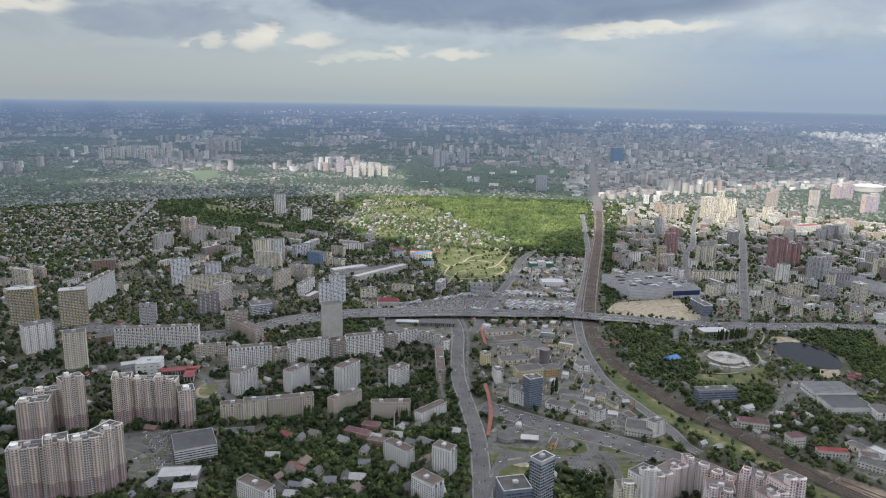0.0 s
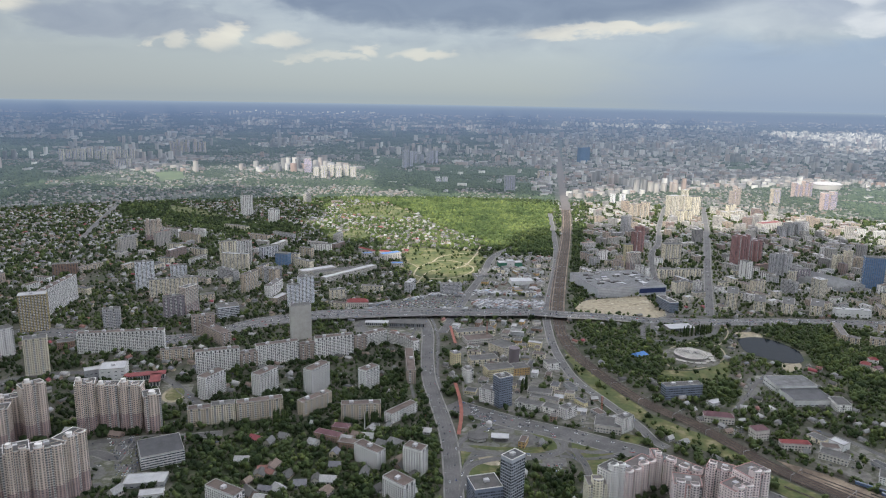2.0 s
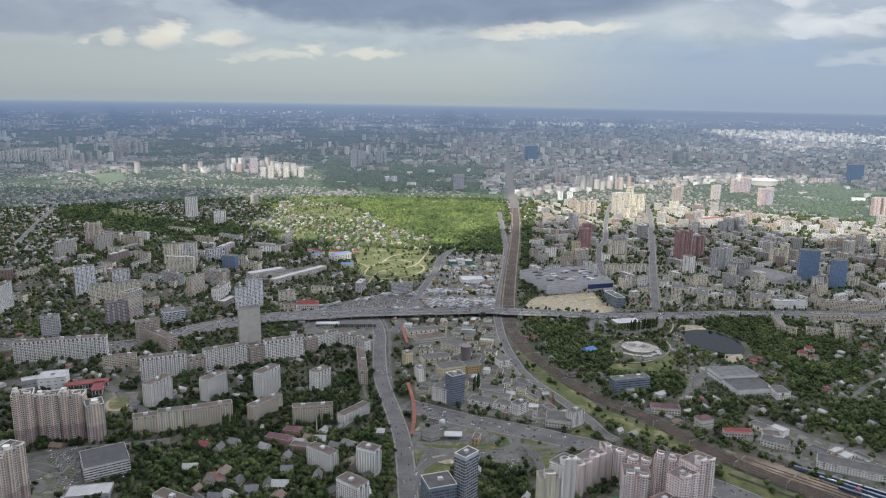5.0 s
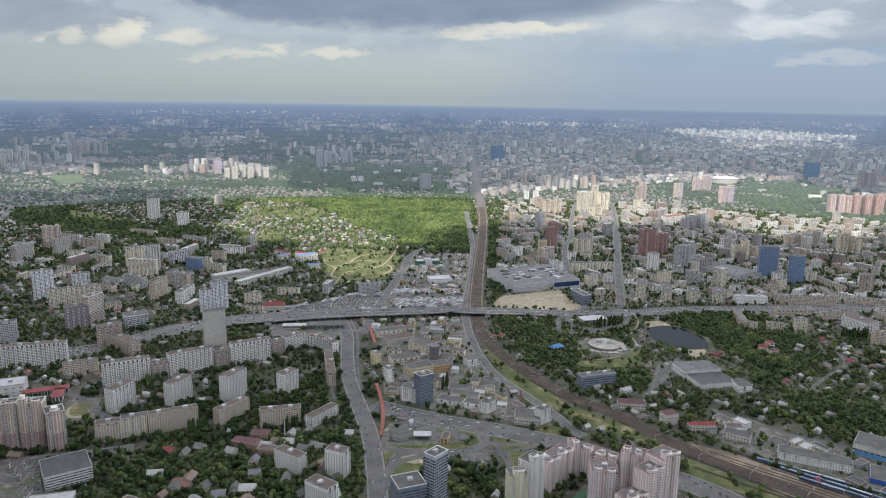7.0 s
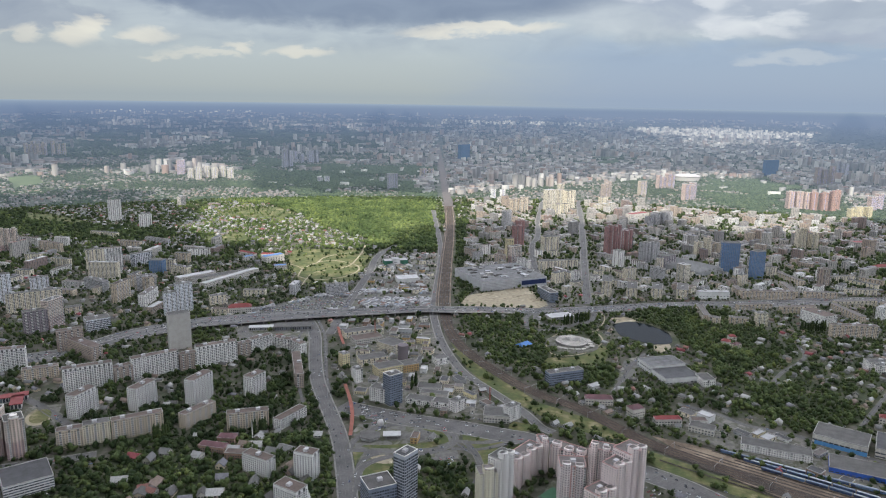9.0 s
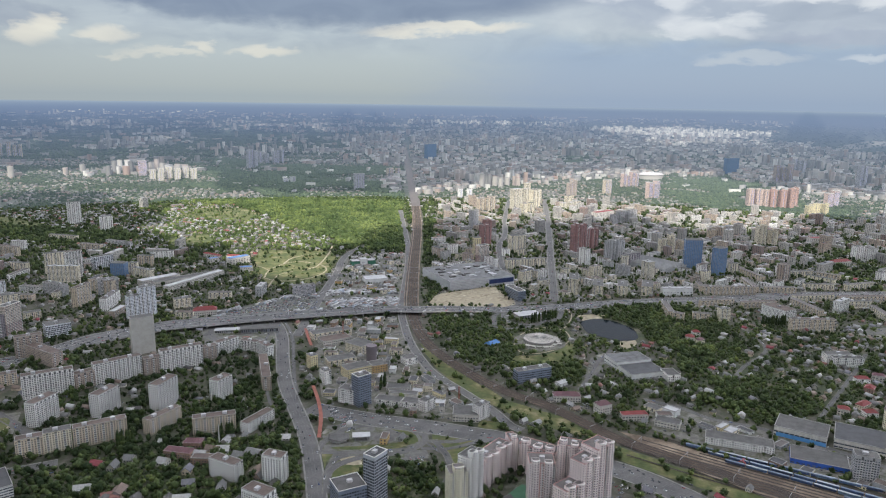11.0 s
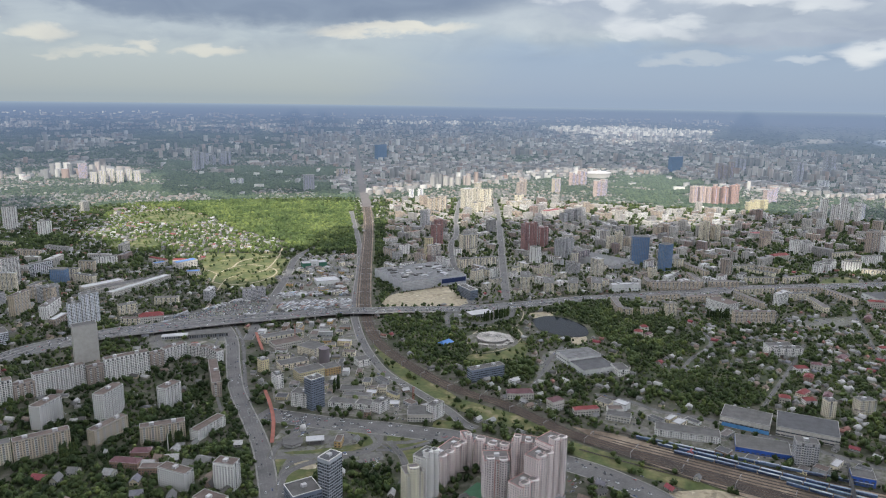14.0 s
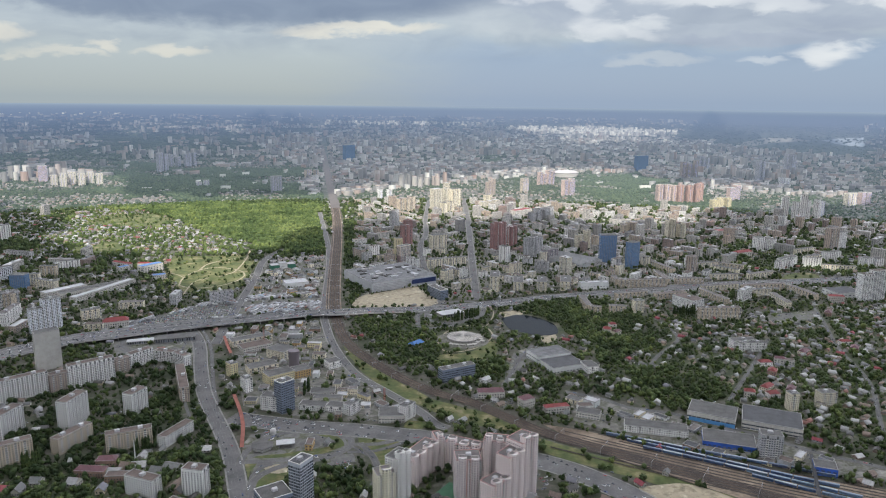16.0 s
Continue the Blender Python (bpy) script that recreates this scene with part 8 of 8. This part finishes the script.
def filling_station(x, y):
    top = new("filling_station", None)
    bm = made(); drum(bm, 0, 0, 0, 4, 13, 13, 6); part("shop", bm, M["w_white"], top)
    bm = made(); drum(bm, 0, 0, 4, 5.2, 16, 14, 6); part("roof", bm, M["roof"], top, "dark six-sided roof")
    bm = made(); slab(bm, 18, 42, -7, 7, 5, 6); part("canopy", bm, M["roof_light"], top, "pale flat canopy")
    for px in (22, 38):
        for py in (-5, 5):
            bm = made(); drum(bm, px, py, 0, 5, 0.3, 0.3, 8); part("post", bm, M["steel"], top)
    top.matrix_basis = pose(x, y, 0.3, 0, 0, -8)
    tagged(top, "filling station with dark roof and pale canopy", "filling station")
    stamp_box(x, y, 0, 70, 30)


filling_station(*FILLING)
bm = made(); drum(bm, 0, 0, 0, 3, 4.2, 4.2, 20); bmesh.ops.create_uvsphere(bm, u_segments=20, v_segments=10, radius=4.6, matrix=Matrix.Translation((0, 0, 4)))
tank = part("round_tank", bm, M["w_white"])
tank.location = (*DOME, 0.2)
tagged(tank, "small round white storage tank on paving", "tank")


def flat_house(x, y, w, d, h, turn, name, words, mat="w_low", roof="roof_light"):
    top = new(name, None)
    bm = made(); slab(bm, -w / 2, w / 2, -d / 2, d / 2, -0.5, h); part("wall", bm, M[mat], top)
    bm = made(); slab(bm, -w / 2 - 1.5, w / 2 + 1.5, -d / 2 - 1.5, d / 2 + 1.5, h, h + 0.8, 0.2); part("roof", bm, M[roof], top)
    v, f = [], []
    n = int(w / 4)
    for s in (0, 2):
        for k in range(n):
            u = -w / 2 + (k + 0.5) * w / n
            on_wall(v, f, s, w, d, u - 1.5, u + 1.5, 1.0, h - 0.8, 0.06)
    tagged(mesh_object("glazing", v, f, M["glass"], top), kind="stuff")
    top.matrix_basis = pose(x, y, 0.2, 0, 0, turn)
    tagged(top, words, "building")


flat_house(*PLINTH, 52, 26, 7, 8, "station_hall", "low pale station hall inside a road loop")
flat_house(*METRO, 70, 26, 7, -4, "metro_hall", "flat grey metro hall under the flyover", "w_grey", "roof")
flat_house(METRO[0] - 62, METRO[1] + 2, 44, 14, 6, -4, "shop", "low white shop row beside the flyover", "w_white", "roof_light")
flat_house(*SCHOOL, 60, 14, 8, 14, "school", "low school building with bright red roof", "w_white", "roof_red")
flat_house(SCHOOL[0] + 22, SCHOOL[1] - 16, 14, 34, 8, 14, "school_wing", "low school wing with bright red roof", "w_white", "roof_red")


def pitch(x, y, w, d, turn, mat, words, ring=None):
    top = new("sports_ground", None)
    bm = made(); slab(bm, -w / 2, w / 2, -d / 2, d / 2, 0.0, 0.35); part("field", bm, M[mat], top)
    if ring:
        bm = made(); bmesh.ops.create_circle(bm, cap_ends=True, segments=40, radius=1, matrix=Matrix.Translation((0, 0, 0.4)) @ Matrix.Diagonal((w * 0.4, d * 0.42, 1, 1)))
        part("track", bm, M[ring], top, "oval of pale trodden sand")
        bm = made(); bmesh.ops.create_circle(bm, cap_ends=True, segments=40, radius=1, matrix=Matrix.Translation((0, 0, 0.45)) @ Matrix.Diagonal((w * 0.3, d * 0.32, 1, 1)))
        part("infield", bm, M["lawn"], top)
    top.matrix_basis = pose(x, y, 0.1, 0, 0, turn)
    tagged(top, words, "sports ground")
    stamp_box(x, y, turn, w, d)


M["court"] = painted("green_court", (0.06, 0.15, 0.09), 0.25)
pitch(*PITCH, 46, 74, 8, "paving", "small school sports ground with sandy oval", "sand")
pitch(*COURT, 30, 22, 35, "court", "fenced green ball court between towers")


def stadium(x, y):
    px, py, pz, s = (float(q) for q in place(np.float64(x), np.float64(y)))
    top = new("stadium", None)
    bm = made(); drum(bm, 0, 0, 0, 26, 80, 85, 48); part("bowl", bm, M["w_white"], top)
    bm = made(); drum(bm, 0, 0, 26, 33, 88, 62, 48); part("roof", bm, M["parapet"], top, "white tent-like roof")
    top.matrix_basis = pose(px, py, pz, 0, 0, 20) @ Matrix.Diagonal((s, s * 0.85, s, 1))
    tagged(top, "big white-roofed round stadium in the far town", "stadium")


stadium(*STADIUM)


def lattice_mast(x, y, h, mat, words):
    top = new("lattice_mast", None)
    for sx in (-1, 1):
        for sy in (-1, 1):
            bm = made(); slab(bm, sx - 0.18, sx + 0.18, sy - 0.18, sy + 0.18, 0, h); part("leg", bm, M[mat], top)
    n = int(h / 3)
    for k in range(n):
        bm = made(); slab(bm, -1.2, 1.2, -1.2, 1.2, 3 * k + 2.8, 3 * k + 3.0); part("brace", bm, M[mat], top)
    top.location = (x, y, 0)
    tagged(top, words, "mast")


lattice_mast(*MAST_A, 34, "terracotta", "tall red lattice mast over the works")
lattice_mast(*MAST_B, 24, "terracotta", "red lattice mast beside the works")
bm = made(); drum(bm, 0, 0, 0, 30, 0.9, 0.6, 10)
chimney = part("chimney_stack", bm, M["w_white"])
chimney.location = (*POLE, 0)
tagged(chimney, "slim white boiler chimney among trees", "chimney")
bm = made(); drum(bm, 0, 0, 0, 30, 9, 9, 28); drum(bm, 0, 0, 30, 31, 9.5, 9.5, 28)
silo = part("silo", bm, M["w_purple"])
silo.location = (*SILO, 0)
tagged(silo, "dark grey round silo of the works", "silo")


def mall_details():
    top = [o for o in scene.objects if o.name.startswith("shopping_mall") and not o.parent][0]
    w = max(v.co.x for c in top.children if c.name.startswith("wall") for v in c.data.vertices)
    d = max(v.co.y for c in top.children if c.name.startswith("wall") for v in c.data.vertices)
    h = max(v.co.z for c in top.children if c.name.startswith("wall") for v in c.data.vertices)
    v, f = [], []
    on_wall(v, f, 0, 2 * w, 2 * d, w * 0.2, w * 0.98, h * 0.3, h * 0.8, 0.3)
    mesh_object("sign_band", v, f, M["navy"], top, label="long dark blue facade band")
    for k in range(5):
        v, f = [], []
        on_wall(v, f, 0, 2 * w, 2 * d, -w * 0.98, w * 0.18, h * (0.1 + 0.17 * k), h * (0.16 + 0.17 * k), 0.3)
        mesh_object("louvre", v, f, M["roof_light"], top)
    r = random.Random(5)
    for k in range(46):
        x, y = r.uniform(-w * 0.9, w * 0.9), r.uniform(-d * 0.88, d * 0.88)
        a, b2 = r.uniform(2, 9), r.uniform(2, 6)
        bm = made(); slab(bm, x - a, x + a, y - b2, y + b2, h - 0.3, h + r.uniform(0.8, 3.2), 0.2)
        part("roof_unit", bm, M[r.choice(["roof_light", "steel", "roof", "parapet"])], top)


mall_details()

# ---------------------------------------------------------------- traffic and parked cars
CV = np.array([(-2.2, -.88, .25), (2.2, -.88, .25), (2.2, .88, .25), (-2.2, .88, .25), (-2.2, -.88, .85), (2.2, -.85, .75), (2.2, .85, .75), (-2.2, .88, .85)], float)
KV = np.array([(-1.9, -.8, .8), (1.1, -.8, .78), (1.1, .8, .78), (-1.9, .8, .8), (-1.4, -.66, 1.45), (.4, -.66, 1.45), (.4, .66, 1.45), (-1.4, .66, 1.45)], float)
CF = np.array([(0, 1, 5, 4), (1, 2, 6, 5), (2, 3, 7, 6), (3, 0, 4, 7), (4, 5, 6, 7)])


def car_spots():
    got = []
    for line, width, z in ROADS:
        lanes = max(2, int(width / 3.6))
        lift = FLY_LIFT if line is FLY else [0] * len(line)
        for i in range(1, len(line)):
            q, d = line[i], (line[i] - line[i - 1]).normalized()
            if not (300 < math.hypot(q.x, q.y) < 2300):
                continue
            n = Vector((-d.y, d.x, 0))
            for k in range(lanes):
                if random.random() < (0.4 if line is FLY else 0.28 if width > 20 else 0.16):
                    span = FLY_WIDE[i] - 6 if line is FLY else width
                    p = q + n * (-span / 2 + (k + 0.5) * span / lanes) + d * random.uniform(-5, 5)
                    got.append((p.x, p.y, z + lift[i], math.atan2(d.y, d.x)))
    for poly in (CARPARK_A, CARPARK_B, CARPARK_C, CARPARK_D, CARPARK_E, CARPARK_F):
        xs, ys = [p[0] for p in poly], [p[1] for p in poly]
        turn = math.atan2(poly[1][1] - poly[0][1], poly[1][0] - poly[0][0])
        for row in range(0, 400):
            y = min(ys) + row * 7.5
            x = min(xs)
            while x < max(xs) and y < max(ys):
                if random.random() < 0.62 and inside(poly, np.array([x]), np.array([y]))[0]:
                    got.append((x, y, 0.3, turn + math.pi / 2 + random.uniform(-0.06, 0.06)))
                x += 3.4
    # cars along kerbs and in courtyards
    for use, m in (("city", 1300), ("industry", 420), ("yard", 420), ("mixed", 900)):
        k = USES.index(use)
        x, y = rng.uniform(-900, 2000, 9000), rng.uniform(500, 2300, 9000)
        ok = (kinds[cells(x, y)] == k) & ~taken[cells(x, y)] & seen_from_camera(x, y)
        for a, b2 in list(zip(x[ok], y[ok]))[:m]:
            got.append((a, b2, 0.3, random.choice((0.4, 1.97))))
    return sorted(got, key=lambda p: p[0] ** 2 + p[1] ** 2)


def cars():
    spots = car_spots()
    mb = bpy.data.meshes.new("body")
    mb.from_pydata(CV.tolist(), [], CF.tolist())
    mb.materials.append(M["car"])
    mk = bpy.data.meshes.new("cabin")
    mk.from_pydata(KV.tolist(), [], CF.tolist())
    mk.materials.append(M["glass"])
    for x, y, z, a in spots[:170]:
        top = new("car", None)
        new("body", mb).parent = top
        new("cabin", mk).parent = top
        top.matrix_basis = pose(x, y, z - 0.2, 0, 0, math.degrees(a))
        tagged(top, "small car on the asphalt, plain paint", "car", "cars in the streets")
    p = np.array(spots[170:])
    one = np.ones(len(p))
    v, f = strewn(CV, CF, p[:, 0], p[:, 1], p[:, 2] - 0.2, p[:, 3], one, one, one)
    tagged(soup("traffic", v, f, M["cars"]), "many small cars in streets and yards", "cars", kind="stuff")
    v, f = strewn(KV, CF, p[:, 0], p[:, 1], p[:, 2] - 0.2, p[:, 3], one, one, one)
    tagged(soup("traffic_cabins", v, f, M["glass"]), "dark cabins of many small cars", "cars", kind="stuff")


cars()


def stalls():
    """Low market stalls and sheds packed together beside the flyover."""
    k = USES.index("yard")
    x, y = rng.uniform(-150, 300, 9000), rng.uniform(1440, 1680, 9000)
    ok = (kinds[cells(x, y)] == k) & ~taken[cells(x, y)] & (lumps(x, y, 55, 3) > -0.12)
    x, y = x[ok][:900], y[ok][:900]
    n = len(x)
    box = np.array([(-.5, -.5, 0), (.5, -.5, 0), (.5, .5, 0), (-.5, .5, 0), (-.5, -.5, 1), (.5, -.5, 1), (.5, .5, 1), (-.5, .5, 1)], float)
    v, f = strewn(box, CF, x, y, np.zeros(n), np.full(n, 0.9) + rng.choice([0, 0, 0, 1.57], n), rng.uniform(6, 26, n), rng.uniform(2.5, 4.5, n), rng.uniform(2.6, 4, n))
    tagged(soup("market_stalls", v, f, M["stall_roof"]), "packed market stalls with pale sheet roofs", "stalls", kind="stuff")


stalls()


def street_lamps():
    bm = made(); drum(bm, 0, 0, 0, 11, 0.16, 0.1, 6); pole = part("pole", bm, M["steel"])
    bm = made(); slab(bm, 0, 2.6, -0.12, 0.12, 10.8, 11.0); slab(bm, 1.9, 2.9, -0.25, 0.25, 10.7, 10.95); arm = part("arm", bm, M["steel"])
    for line, width, z in ROADS[:4]:
        for i in range(2, len(line), 3):
            q, d = line[i], (line[i] - line[i - 1]).normalized()
            if not (600 < math.hypot(q.x, q.y) < 1500):
                continue
            p = q + Vector((-d.y, d.x, 0)) * (width / 2 + 1.2)
            top = new("street_lamp", None)
            for src in (pole, arm):
                new(src.name, src.data).parent = top
            top.matrix_basis = pose(p.x, p.y, z, 0, 0, math.degrees(math.atan2(d.y, d.x)) - 90)
            tagged(top, "tall grey steel street lamp beside the road", "street lamp", "street lamps")
    for o in (pole, arm):
        bpy.data.objects.remove(o)


street_lamps()
